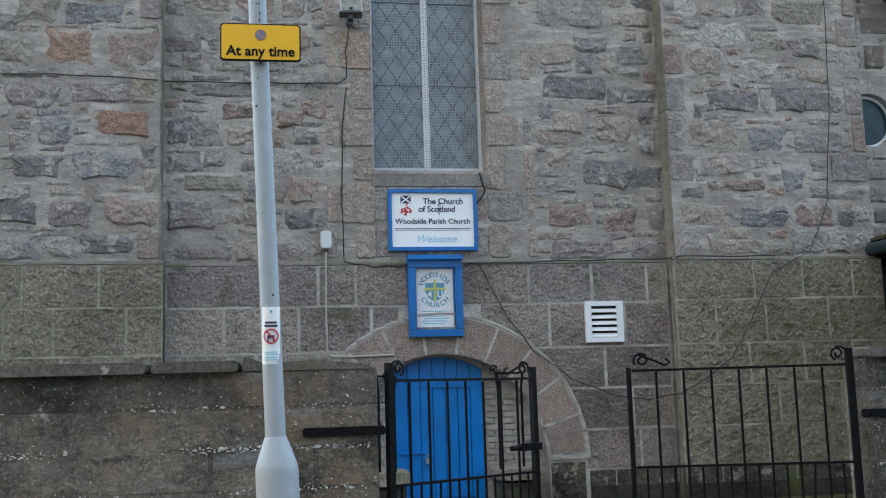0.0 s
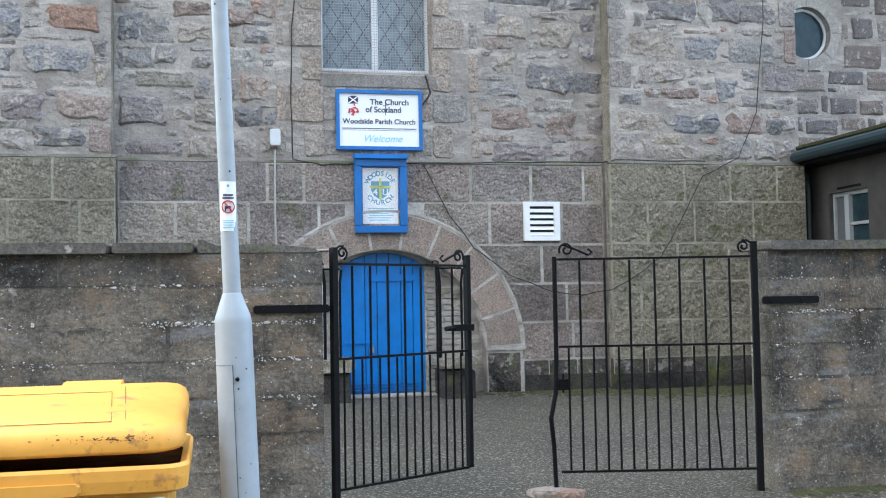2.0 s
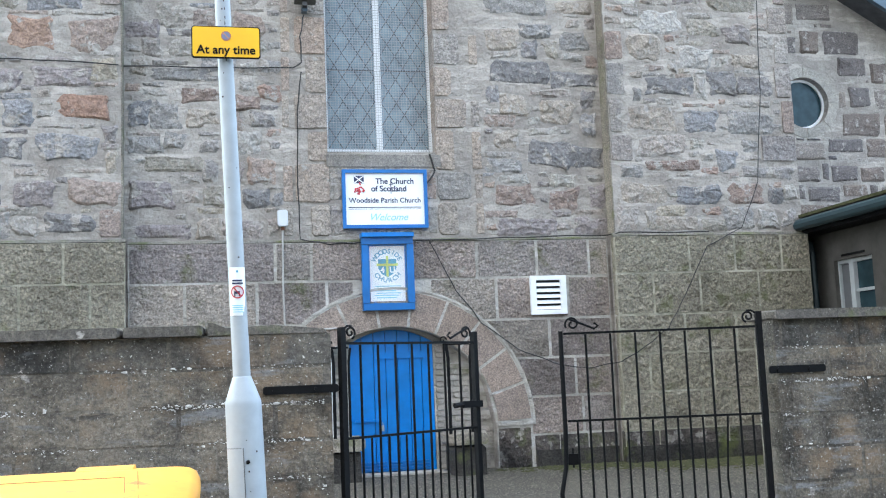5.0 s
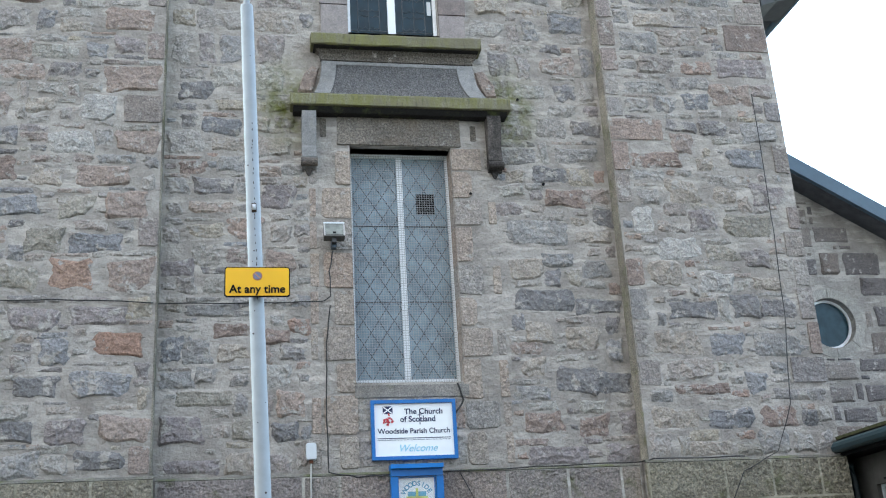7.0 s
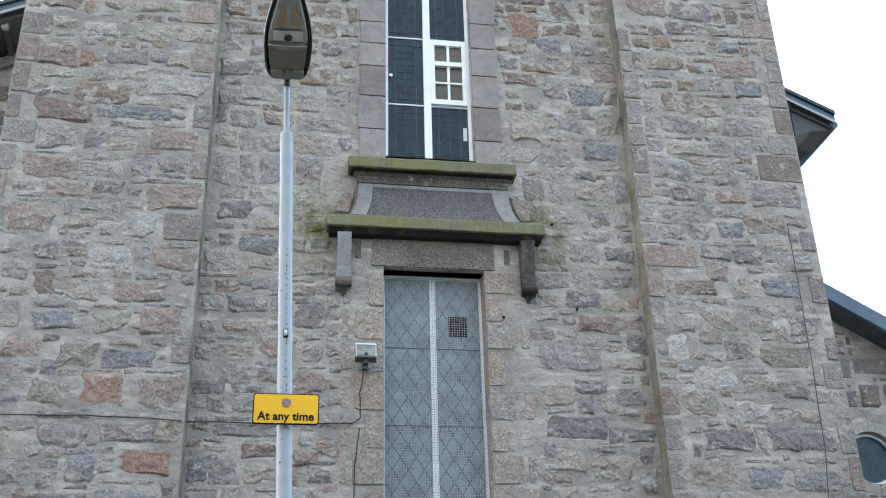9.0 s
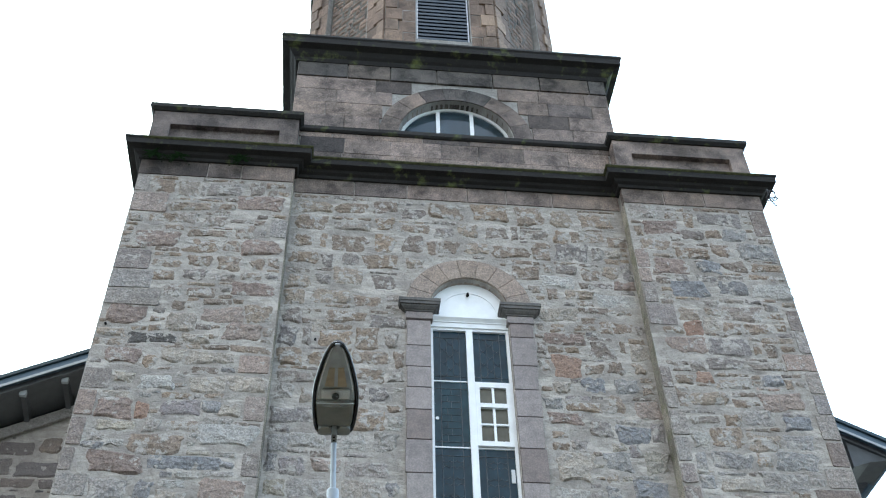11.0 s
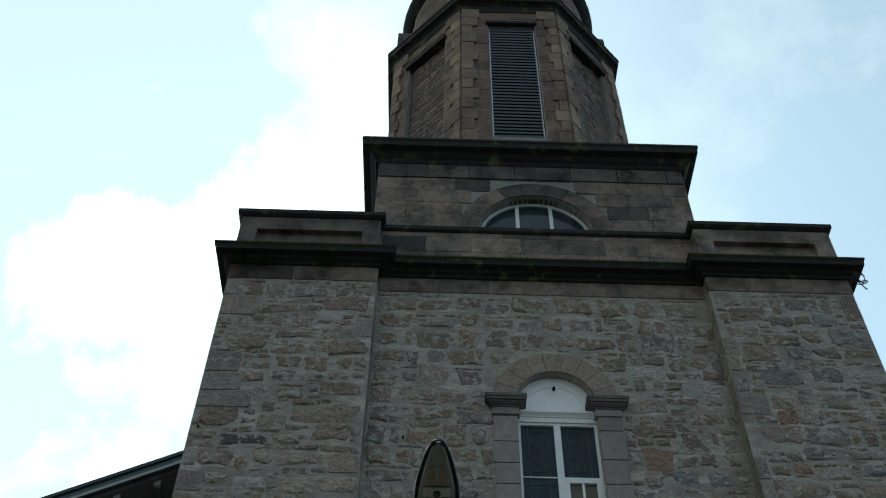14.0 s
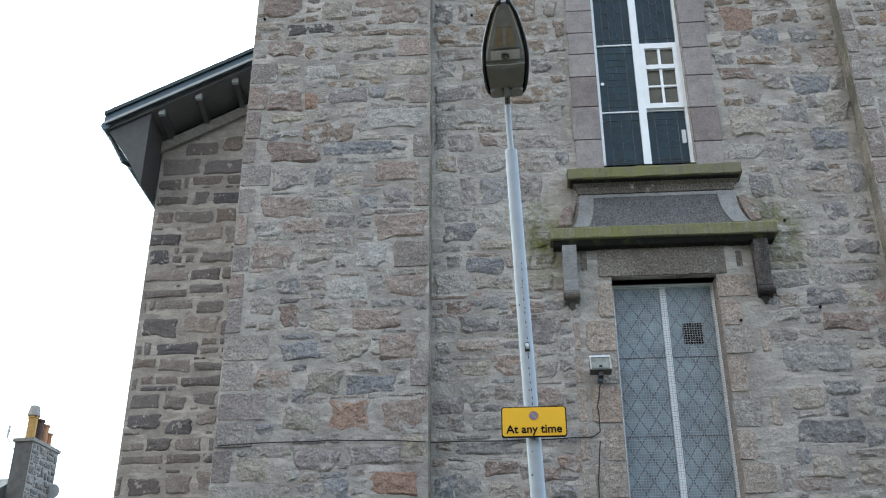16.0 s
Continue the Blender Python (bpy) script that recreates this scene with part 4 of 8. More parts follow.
# relieving arch of the old doorway
for k in range(11):
    a0, a1 = 2 + k * 176 / 11, 2 + (k + 1) * 176 / 11
    ro = 1.80
    out = arc(ARCH_C, ARCH_Z, ARCH_R + 0.005, a0 + 0.5, a1 - 0.5, 3) + list(reversed(arc(ARCH_C, ARCH_Z, ro, a0 + 0.4, a1 - 0.4, 3)))
    part("voussoir", Shape().slab(out, BAY + 0.25, BAY - 0.074 - rng.uniform(0, 0.008), 0.010), M_VOUSSOIR, tower)
part("arch_bed", Shape().prism(arc(ARCH_C, ARCH_Z, ARCH_R + 0.01, 0, 180, 26) + list(reversed(arc(ARCH_C, ARCH_Z, 1.82, 0, 180, 26))), BAY - 0.075, BAY + 0.02), M_POINTING, tower)
s = Shape()
s.prism(arc(ARCH_C, ARCH_Z, 1.82, 0, 180, 26) + list(reversed(arc(ARCH_C, ARCH_Z, 1.852, 0, 180, 26))), BAY - 0.086, BAY - 0.03)
part("arch_pointing", s, M_POINTING, tower, "pale raised pointing round the arch")
for sx in (-1, 1):
    xa, xb = sorted((ARCH_C + sx * ARCH_R, ARCH_C + sx * 1.80))
    ashlar(xa, xb, 0.32, 0.98, BAY - 0.055, BAY + 0.2, M_SALTED)

# brick filling of the old doorway, with the door set in it
BRICK_Y = BAY + 0.16
DX0, DX1, DZ0 = 1.86, 2.97, 0.47


def door_head(x):
    return 2.14 + 0.17 * (1 - ((x - (DX0 + DX1) / 2) / ((DX1 - DX0) / 2)) ** 2)


s = Shape()
for x0, x1 in ((ARCH_C - ARCH_R, DX0), (DX1, ARCH_C + ARCH_R)):
    n = 10
    for k in range(n):
        a, b = x0 + (x1 - x0) * k / n, x0 + (x1 - x0) * (k + 1) / n
        s.prism([(a, 0.3), (b, 0.3), (b, arch_head(b)), (a, arch_head(a))], BRICK_Y + 0.01, 14.5)
for k in range(16):
    a, b = DX0 + (DX1 - DX0) * k / 16, DX0 + (DX1 - DX0) * (k + 1) / 16
    s.prism([(a, door_head(a)), (b, door_head(b)), (b, arch_head(b)), (a, arch_head(a))], BRICK_Y - 0.05, 14.5)
s.weld = True
part("filling", s, M_POINTING, tower, "pointing of the brick filling")
z, row = 0.32, 0
brick_mesh = Shape().slab(cut_rect(-0.5, 0.5, -0.5, 0.5, 0.06), 0.03, -0.012, 0.03).mesh("brick", M_BRICK)
while z < 2.3:
    for x0, x1 in ((ARCH_C - ARCH_R, DX0), (DX1 + 0.02, ARCH_C + ARCH_R)):
        x = x0 - (0.12 if row % 2 else 0)
        while x < x1 - 0.06:
            a, b = max(x, x0), min(x + 0.23, x1)
            if b - a > 0.07 and z + 0.07 < min(arch_head(a), arch_head(b)):
                ob = part("brick", brick_mesh, M_BRICK, tower)
                ob.matrix_basis = Matrix.LocRotScale(((a + b) / 2, BRICK_Y, z + 0.037), None, (b - a - 0.012, 1, 0.064))
            x += 0.24
    z, row = z + 0.076, row + 1

# ---- blue door ----
door = empty("door_1", (DX0 + DX1) / 2, BRICK_Y, DZ0, "bright blue boarded wooden door with a padlock", "door", kind="structure")
nb = 7
for k in range(nb):
    a, b = DX0 + (DX1 - DX0) * k / nb + 0.004, DX0 + (DX1 - DX0) * (k + 1) / nb - 0.004
    out = [(a, DZ0), (b, DZ0), (b, door_head(b)), ((a + b) / 2, door_head((a + b) / 2)), (a, door_head(a))]
    part("plank", Shape().slab(out, BRICK_Y + 0.06, BRICK_Y + 0.015, 0.008), M_BLUE, door)
s = Shape()
s.box(DX0 + 0.35, DX1 - 0.12, BRICK_Y - 0.012, BRICK_Y + 0.02, 1.93, 2.02)
part("ledge_board", s, M_BLUE, door)
for xa, xb in ((DX0 + 0.1, DX0 + 0.45), (DX0 + 0.5, DX1 - 0.1)):
    s = Shape()
    for k in range(3):
        s.box(xa, xb, BRICK_Y - 0.006, BRICK_Y + 0.016, DZ0 + 0.03 + k * 0.04, DZ0 + 0.05 + k * 0.04)
    part("vent_slots", s, M_BLUE_LIGHT, door)
s = Shape().box(DX0 + 0.05, DX0 + 0.38, BRICK_Y - 0.012, BRICK_Y + 0.016, 1.12, 1.15)
part("hasp", s, M_BLUE, door)
s = Shape().box(DX0 + 0.36, DX0 + 0.42, BRICK_Y - 0.05, BRICK_Y - 0.015, 1.0, 1.07)
s.tube([(DX0 + 0.39 + 0.02 * math.cos(a), BRICK_Y - 0.032, 1.07 + 0.04 * math.sin(a)) for a in (math.pi * k / 8 for k in range(9))], 0.005, 6)
part("padlock", s, M_STEEL, door, "small steel padlock")

tagged(part("threshold", Shape().slab(cut_rect(DX0 - 0.05, 3.5, 0.40, 0.468, 0.01), 14.2, 13.84, 0.01), M_POINTING), "pale concrete threshold under the blue door", "threshold", kind="structure")

# dwarf walls beside the door
for x0, x1 in ((0.95, 1.96), (2.99, 3.53)):
    t = empty("dwarf_wall", (x0 + x1) / 2, 13.7, 0.43, "low mossy stone wall beside the blue door", "wall", "dwarf walls")
    part("body", Shape().slab(cut_rect(x0 + 0.06, x1 - 0.06, 0.3, 0.80, 0.02), 13.95, 13.42, 0.02), M_FOOT, t)
    part("cope", Shape().slab(cut_rect(x0, x1, 0.80, 0.97, 0.04), 13.95, 13.36, 0.05), M_RETURN, t)

# stones that stand out in the two faces, by colour: x, z, width, height
BAY_STONES = {}
BAY_STONES["blue"] = [(-0.44, 8.21, 0.54, 0.30), (-0.88, 4.92, 0.29, 0.42), (4.18, 12.07, 0.39, 0.36), (4.65, 11.14, 0.57, 0.34), (4.79, 10.13, 0.55, 0.33)]
BAY_STONES["brown"] = [(-0.74, 7.63, 0.38, 0.22), (-0.20, 5.29, 0.40, 0.19), (0.46, 5.19, 0.30, 0.23), (4.47, 7.16, 0.57, 0.33), (5.30, 5.85, 0.14, 0.19), (4.65, 3.87, 0.44, 0.31), (3.89, 3.88, 0.59, 0.35), (3.62, 13.11, 0.75, 0.26), (5.05, 14.46, 0.39, 0.21), (3.55, 11.41, 0.57, 0.28)]
BAY_STONES["grey"] = [(-0.21, 7.67, 0.37, 0.29), (-0.60, 5.57, 0.62, 0.19), (-0.89, 4.64, 0.44, 0.21), (3.83, 6.63, 0.89, 0.36), (4.89, 6.12, 0.44, 0.27), (3.76, 4.39, 0.48, 0.20), (-0.59, 4.96, 0.36, 0.38), (4.36, 10.58, 0.46, 0.36)]
BAY_STONES["mauve"] = [(0.40, 7.09, 0.46, 0.39), (-0.90, 6.15, 0.42, 0.24), (-0.82, 3.53, 0.67, 0.19), (-0.86, 3.91, 0.56, 0.38), (3.90, 3.53, 0.81, 0.22), (5.21, 3.86, 0.23, 0.36), (4.94, 3.53, 0.50, 0.27)]
BAY_STONES["pink"] = [(0.43, 6.17, 0.42, 0.36), (5.01, 11.61, 0.43, 0.35)]
BAY_STONES["tan"] = [(-0.20, 4.96, 0.44, 0.28), (-0.05, 3.53, 0.33, 0.25), (3.89, 7.57, 0.29, 0.22), (4.82, 6.90, 0.25, 0.17), (3.84, 6.11, 0.49, 0.31), (4.02, 5.17, 0.41, 0.34), (4.58, 5.06, 0.53, 0.37), (3.89, 4.69, 0.34, 0.29), (4.82, 6.65, 0.59, 0.19), (-0.35, 13.14, 0.24, 0.35), (5.10, 12.81, 0.34, 0.38), (4.96, 15.24, 0.33, 0.25), (3.56, 13.58, 0.77, 0.40), (3.57, 10.37, 0.64, 0.55), (3.69, 12.04, 0.29, 0.30)]
BAY_STONES["olive"] = [(-0.66, 4.40, 0.68, 0.24), (0.02, 3.93, 0.29, 0.31), (5.03, 10.55, 0.41, 0.45)]
BAY_STONES["dark"] = [(4.31, 7.59, 0.51, 0.26), (5.16, 6.89, 0.28, 0.28), (3.89, 5.62, 0.82, 0.35), (4.78, 5.58, 0.66, 0.23), (4.37, 4.41, 0.62, 0.45), (4.98, 4.40, 0.46, 0.38), (0.53, 3.92, 0.33, 0.24), (-0.78, 8.74, 0.52, 0.34), (4.57, 9.73, 0.36, 0.22)]
BAY_STONES["orange"] = [(3.73, 12.42, 0.49, 0.47)]
BAY_STONES["pale"] = [(4.62, 14.03, 0.82, 0.32), (3.72, 14.43, 0.63, 0.31)]
PIER_STONES = {}
PIER_STONES["pale"] = [(-2.42, 7.78, 0.59, 0.36), (5.66, 6.74, 0.34, 0.43), (6.02, 6.32, 0.62, 0.34), (6.52, 5.82, 0.56, 0.32), (-3.00, 11.62, 0.60, 0.35), (-1.91, 10.54, 0.92, 0.46), (-2.05, 8.26, 0.51, 0.40), (7.52, 14.21, 0.74, 0.41)]
PIER_STONES["pink"] = [(-1.60, 7.79, 0.64, 0.34), (-1.61, 6.87, 0.54, 0.37), (-1.62, 5.87, 0.66, 0.46), (-2.10, 7.31, 0.76, 0.32), (-1.56, 3.89, 0.60, 0.39), (-2.19, 13.02, 0.68, 0.37), (-1.83, 12.62, 0.68, 0.42), (-1.81, 9.68, 0.74, 0.41), (-3.47, 9.13, 0.76, 0.39), (-1.75, 8.71, 0.79, 0.44), (-3.53, 8.32, 0.63, 0.44), (5.67, 12.72, 0.76, 0.51), (7.06, 11.69, 0.75, 0.41), (7.17, 8.76, 0.63, 0.42)]
PIER_STONES["brown"] = [(-3.07, 7.31, 0.29, 0.43), (5.75, 7.77, 0.81, 0.24), (5.99, 4.35, 0.77, 0.18), (7.16, 3.90, 0.54, 0.32), (-2.91, 4.44, 0.13, 0.36), (-1.89, 15.67, 0.85, 0.44), (-3.61, 14.71, 0.85, 0.41), (-1.67, 14.58, 0.68, 0.45), (-1.76, 13.65, 0.75, 0.33), (-3.66, 12.86, 0.66, 0.46), (-3.59, 12.04, 0.56, 0.37), (-3.49, 11.03, 0.58, 0.39), (-3.45, 10.07, 0.84, 0.42), (5.72, 15.71, 0.73, 0.43), (5.75, 14.70, 0.70, 0.40)]
PIER_STONES["tan"] = [(-2.63, 7.29, 0.41, 0.33), (6.79, 7.72, 0.29, 0.20), (6.98, 7.20, 0.35, 0.27), (5.77, 5.88, 0.57, 0.42), (7.34, 5.84, 0.48, 0.28), (5.71, 4.90, 0.75, 0.38), (5.57, 3.90, 0.69, 0.34), (6.05, 3.53, 0.61, 0.19), (6.24, 7.20, 0.57, 0.38), (-2.75, 12.81, 0.49, 0.40), (-2.42, 12.57, 0.43, 0.24), (-2.73, 12.08, 0.42, 0.37), (-2.29, 12.13, 0.79, 0.29), (-2.22, 11.60, 0.60, 0.35), (-1.61, 11.61, 0.61, 0.33), (-1.64, 11.16, 0.30, 0.27), (-2.38, 9.62, 0.44, 0.24), (6.42, 13.33, 0.37, 0.40), (6.05, 10.14, 0.65, 0.28), (-2.71, 8.36, 0.37, 0.25)]
PIER_STONES["olive"] = [(-2.27, 6.85, 0.51, 0.33), (-2.62, 6.39, 0.50, 0.39), (6.74, 6.25, 0.48, 0.30), (7.09, 6.68, 0.71, 0.35), (-2.99, 5.84, 0.61, 0.40), (6.74, 3.53, 0.37, 0.14)]
PIER_STONES["blue"] = [(-3.04, 6.83, 0.59, 0.35), (-2.05, 6.38, 0.67, 0.28), (-2.40, 4.87, 0.47, 0.35), (-1.95, 4.38, 0.75, 0.49), (7.22, 7.72, 0.63, 0.38), (6.58, 4.87, 0.53, 0.37), (7.03, 4.34, 0.34, 0.32), (6.41, 3.90, 0.70, 0.33), (-2.54, 10.19, 1.01, 0.22), (6.61, 14.76, 0.44, 0.36), (6.03, 14.14, 0.69, 0.38), (7.21, 12.21, 0.35, 0.24), (7.36, 11.30, 0.49, 0.29), (6.67, 8.74, 0.49, 0.28)]
PIER_STONES["mauve"] = [(-2.01, 5.42, 0.69, 0.30), (-2.24, 3.90, 0.51, 0.35), (6.54, 6.76, 0.39, 0.35), (-2.76, 5.34, 0.64, 0.35), (7.55, 7.17, 0.58, 0.36), (-2.57, 11.09, 0.63, 0.34), (7.27, 9.24, 0.87, 0.39)]
PIER_STONES["dark"] = [(-2.88, 3.93, 0.54, 0.26), (-2.61, 4.44, 0.57, 0.36), (6.01, 5.39, 0.72, 0.31), (6.96, 5.41, 0.43, 0.38), (-1.91, 3.53, 0.64, 0.30), (7.76, 3.89, 0.24, 0.22), (6.88, 14.17, 0.54, 0.42)]
PIER_STONES["grey"] = [(-2.80, 3.53, 0.55, 0.31), (7.54, 8.16, 0.64, 0.37), (7.24, 4.87, 0.69, 0.37), (7.45, 15.17, 0.79, 0.42), (5.75, 9.65, 0.63, 0.40), (7.25, 15.64, 0.51, 0.34)]
PIER_STONES["orange"] = [(-2.27, 5.81, 0.55, 0.49), (-1.73, 4.94, 0.73, 0.46), (-2.90, 11.07, 0.19, 0.32), (6.10, 13.26, 0.30, 0.34), (6.07, 12.23, 0.30, 0.23)]
PIER_STONES["soot"] = [(-3.27, 12.51, 0.75, 0.26)]
STONE_LABELS = {"tan": "yellowish tan granite stone", "mauve": "mauve grey granite stone", "brown": "brown granite stone", "dark": "dark grey granite stone", "grey": "grey granite stone", "soot": "soot-blackened granite stone",
                "pink": "pink granite stone", "pale": "pale sparkling granite stone", "blue": "blue-grey granite stone", "olive": "greenish grey granite stone", "orange": "rusty pink granite stone"}


def stone_boxes(sets):
    return [(x, x + w, z, z + h) for marks in sets.values() for x, z, w, h in marks]


# ---- rubble ----
rng = random.Random(11)
pieces = []    # x, z, w, h, face
jambs = [(1.04, 1.62), (3.08, 3.72)]
bay_blocked = [(LOW_WIN[0] - 0.56, LOW_WIN[1] + 0.62, PLINTH_TOP, 8.15), (0.9, 3.75, 8.1, 9.85), (UP_C - 1.12, UP_C + 1.12, 9.8, 13.9)]
bay_blocked += stone_boxes(BAY_STONES)
bay_blocked += [(UP_C - math.sqrt(max(0, 1.16 ** 2 - (k * 0.1) ** 2)), UP_C + math.sqrt(max(0, 1.16 ** 2 - (k * 0.1) ** 2)), 13.85 + k * 0.1, 13.95 + k * 0.1) for k in range(12)]
for z0, z1, tall, wide in ((PLINTH_TOP + 0.05, 9.9, (0.26, 0.42), (0.28, 0.74)), (9.9, 16.55, (0.34, 0.50), (0.34, 0.82))):
    pieces += [(*c, BAY) for c in rubble_fill(rng, PLR + 0.03, PRL - 0.03, z0, z1, bay_blocked, tall, wide)]
ALL_MARKS = stone_boxes(PIER_STONES)
for x0, x1 in ((PL, PLR), (PRL, PR)):
    rows_ = beds(rng, PLINTH_TOP + 0.05, 16.55, 0.36, 0.54)
    blocked = list(ALL_MARKS)
    for n, (z0, z1) in enumerate(rows_):
        for side in (0, 1):
            long_ = rng.uniform(0.45, 0.95) if rng.random() < 0.45 else rng.uniform(0.2, 0.36)
            a, b = (x0, x0 + long_) if side == 0 else (x1 - long_, x1)
            if any(m[0] < b and m[1] > a and m[2] < z1 - 0.03 and m[3] > z0 + 0.03 for m in ALL_MARKS):
                a, b = (x0, x0 + 0.28) if side == 0 else (x1 - 0.28, x1)
                if any(m[0] < b and m[1] > a and m[2] < z1 - 0.03 and m[3] > z0 + 0.03 for m in ALL_MARKS):
                    continue
            blocked.append((a, b, z0, z1))
            s = Shape()
            out = cut_rect(a + (0.004 if side == 0 else 0.02), b - (0.004 if side == 1 else 0.02), z0 + 0.012, z1 - 0.012, 0.02)
            s.slab([(x + rng.uniform(-0.008, 0.008), z + rng.uniform(-0.008, 0.008)) for x, z in out], PIER + 0.15, PIER - rng.uniform(0.014, 0.026), 0.02)
            part("corner_stone", s, M_DRESSED, tower)
    pieces += [(*c, PIER) for c in rubble_fill(rng, x0 + 0.02, x1 - 0.02, PLINTH_TOP + 0.05, 16.55, blocked, (0.32, 0.48), (0.34, 0.85))]
joined, high_up = Shape(), Shape()
count = 0
for x, z, w, h, face in sorted(pieces, key=lambda p: p[1]):
    w2, h2 = w + rng.uniform(0.0, 0.05), h + rng.uniform(-0.005, 0.04)
    if count < 110:
        s = Shape()
        stone(s, rng, x, z, w2, h2, face + 0.008, face)
        part("rubble_stone", s, M_RUBBLE, tower)
        count += 1
    else:
        stone(high_up if z > 11.2 + rng.uniform(-1.2, 1.2) else joined, rng, x, z, w2, h2, face + 0.008, face)
skin_holes = [LOW_WIN, (UP_C - UP_W, UP_C + UP_W, 9.5, 13.85)] + [(UP_C - math.sqrt(max(0, UP_W ** 2 - (k * 0.08) ** 2)), UP_C + math.sqrt(max(0, UP_W ** 2 - (k * 0.08) ** 2)), 13.84 + k * 0.08, 13.93 + k * 0.08) for k in range(9)]
for xa, xb, face, gaps in ((PLR + 0.005, PRL - 0.005, BAY, skin_holes), (PL + 0.004, PLR - 0.004, PIER, []), (PRL + 0.004, PR - 0.004, PIER, [])):
    part("mortar", mortar_skin(xa, xb, PLINTH_TOP + 0.02, 16.56, face, gaps), M_MORTAR, tower, "pale lime mortar spread over the joints", smooth=True)
tagged(part("rubble", high_up, M_RUBBLE_HIGH, tower, "browner granite rubble high on the tower"), kind="stuff")
tagged(part("rubble", joined, M_RUBBLE_JOINED, tower, "rough granite rubble set in wide pale mortar"), kind="stuff")
M_PALE = granite("pale_sparkling_granite", [(0.0, (0.43, 0.42, 0.40)), (1.0, (0.47, 0.455, 0.43))], False, stain=0.3, speck=0.5, bump=0.9, broken=1.0)
def singled(name, a, b):
    return granite(name + "_single_granite", [(0.0, a), (1.0, b)], False, stain=0.35, speck=0.48, bump=0.95, lime=0.50, drip=1.0, broken=1.1)


SINGLES = {"tan": singled("tan", (0.383, 0.344, 0.300), (0.410, 0.371, 0.323)), "mauve": singled("mauve", (0.275, 0.248, 0.248), (0.310, 0.280, 0.277)), "brown": singled("brown", (0.281, 0.222, 0.194), (0.329, 0.267, 0.234)),
           "dark": singled("dark", (0.211, 0.208, 0.211), (0.251, 0.244, 0.244)), "grey": singled("grey", (0.302, 0.296, 0.289), (0.348, 0.340, 0.330)), "soot": singled("soot", (0.120, 0.113, 0.108), (0.137, 0.131, 0.126)),
           "blue": singled("blue", (0.248, 0.252, 0.266), (0.290, 0.293, 0.304)), "olive": singled("olive", (0.309, 0.290, 0.250), (0.351, 0.330, 0.287)), "orange": M_ORANGE, "pink": M_PINK, "pale": M_PALE}
for sets, face in ((BAY_STONES, BAY), (PIER_STONES, PIER)):
    for kind, marks in sets.items():
        for x, z, w, h in marks:
            s = Shape()
            stone(s, rng, x + w / 2, z + h / 2, w + 0.085, h + 0.06, face + 0.008, face, 0.34)
            part("rubble_stone", s, SINGLES[kind], tower, STONE_LABELS[kind])
for xa, xb in ((PLR - 0.004, PLR + 0.012), (PRL - 0.012, PRL + 0.004)):
    for z0, z1 in beds(rng, PLINTH_TOP + 0.05, 16.55, 0.4, 0.7):
        part("return_stone", Shape().box(xa, xb, PIER + 0.0, BAY - 0.002, z0 + 0.004, z1 - 0.004), M_RETURN, tower)
# dressed stones round the lower window
for k, (x0, x1) in enumerate(jambs):
    edge, sx = (LOW_WIN[0], -1) if k == 0 else (LOW_WIN[1], 1)
    z, n = 3.52, 0
    while z < 8.1:
        h = min(rng.uniform(0.40, 0.58), 8.12 - z)
        if h < 0.15:
            break
        wide = rng.uniform(0.36, 0.46) if n % 2 else rng.uniform(0.22, 0.30)
        a, b = sorted((edge if z > 4.45 else edge - sx * 0.02, edge + sx * wide))
        c = rng.uniform(0.02, 0.06)
        out = [(p + rng.uniform(-0.012, 0.012) * (1 if abs(p - edge) > 0.1 else 0), q + rng.uniform(-0.01, 0.01)) for p, q in cut_rect(a, b, z + 0.012, z + h - 0.012, c if h > 0.2 else 0.02)]
        out = [((edge - sx * 0.005 if abs(p - edge) <= c + 0.001 and z > 4.45 else p), q) for p, q in out]
        part("jamb_stone", Shape().slab(out, BAY + 0.3 if z > 4.45 else BAY + 0.05, BAY - rng.uniform(0.016, 0.026), 0.018), M_JAMB, tower)
        lo, hi = sorted((x0 if k == 0 else x1, (x0 if k == 0 else x1) - sx * rng.uniform(0.10, 0.15)))
        if rng.random() < 0.8:
            ashlar(lo, hi, z + 0.02, z + h - 0.02, BAY - 0.012, BAY + 0.05, M_JAMB, "jamb_stone", 0.008, 0.014, rng.uniform(0, 0.008))
        z, n = z + h, n + 1
x = 1.6
while x < 3.1:
    w = rng.uniform(0.3, 0.6)
    ashlar(x, min(x + w, 3.1), 3.52, 3.98, BAY - 0.012, BAY + 0.05, M_RUBBLE, "rubble_stone", 0.03, 0.03)
    ashlar(x, min(x + w, 3.1), 3.98, 4.5, BAY - 0.012, BAY + 0.05, M_RUBBLE, "rubble_stone", 0.03, 0.03)
    x += w
s = Shape().loops([[(x, y, z) for y, z in ((14.44, 4.46), (13.975, 4.46), (13.975, 4.62), (13.99, 4.63), (14.3, 4.69), (14.44, 4.69))] for x in (LOW_WIN[0] - 0.02, LOW_WIN[1] + 0.04)])
part("window_sill", s, M_SILL, tower)
ashlar(1.43, 3.28, 8.12, 8.56, BAY - 0.03, BAY + 0.35, M_LINTEL, "lintel", 0.0, 0.03)
ashlar(1.20, 1.31, 8.22, 8.56, BAY - 0.012, BAY + 0.1, M_PICKED, "rubble_stone", 0.0, 0.03)
ashlar(3.40, 3.50, 8.20, 8.5, BAY - 0.012, BAY + 0.1, M_PICKED, "rubble_stone", 0.0, 0.03)

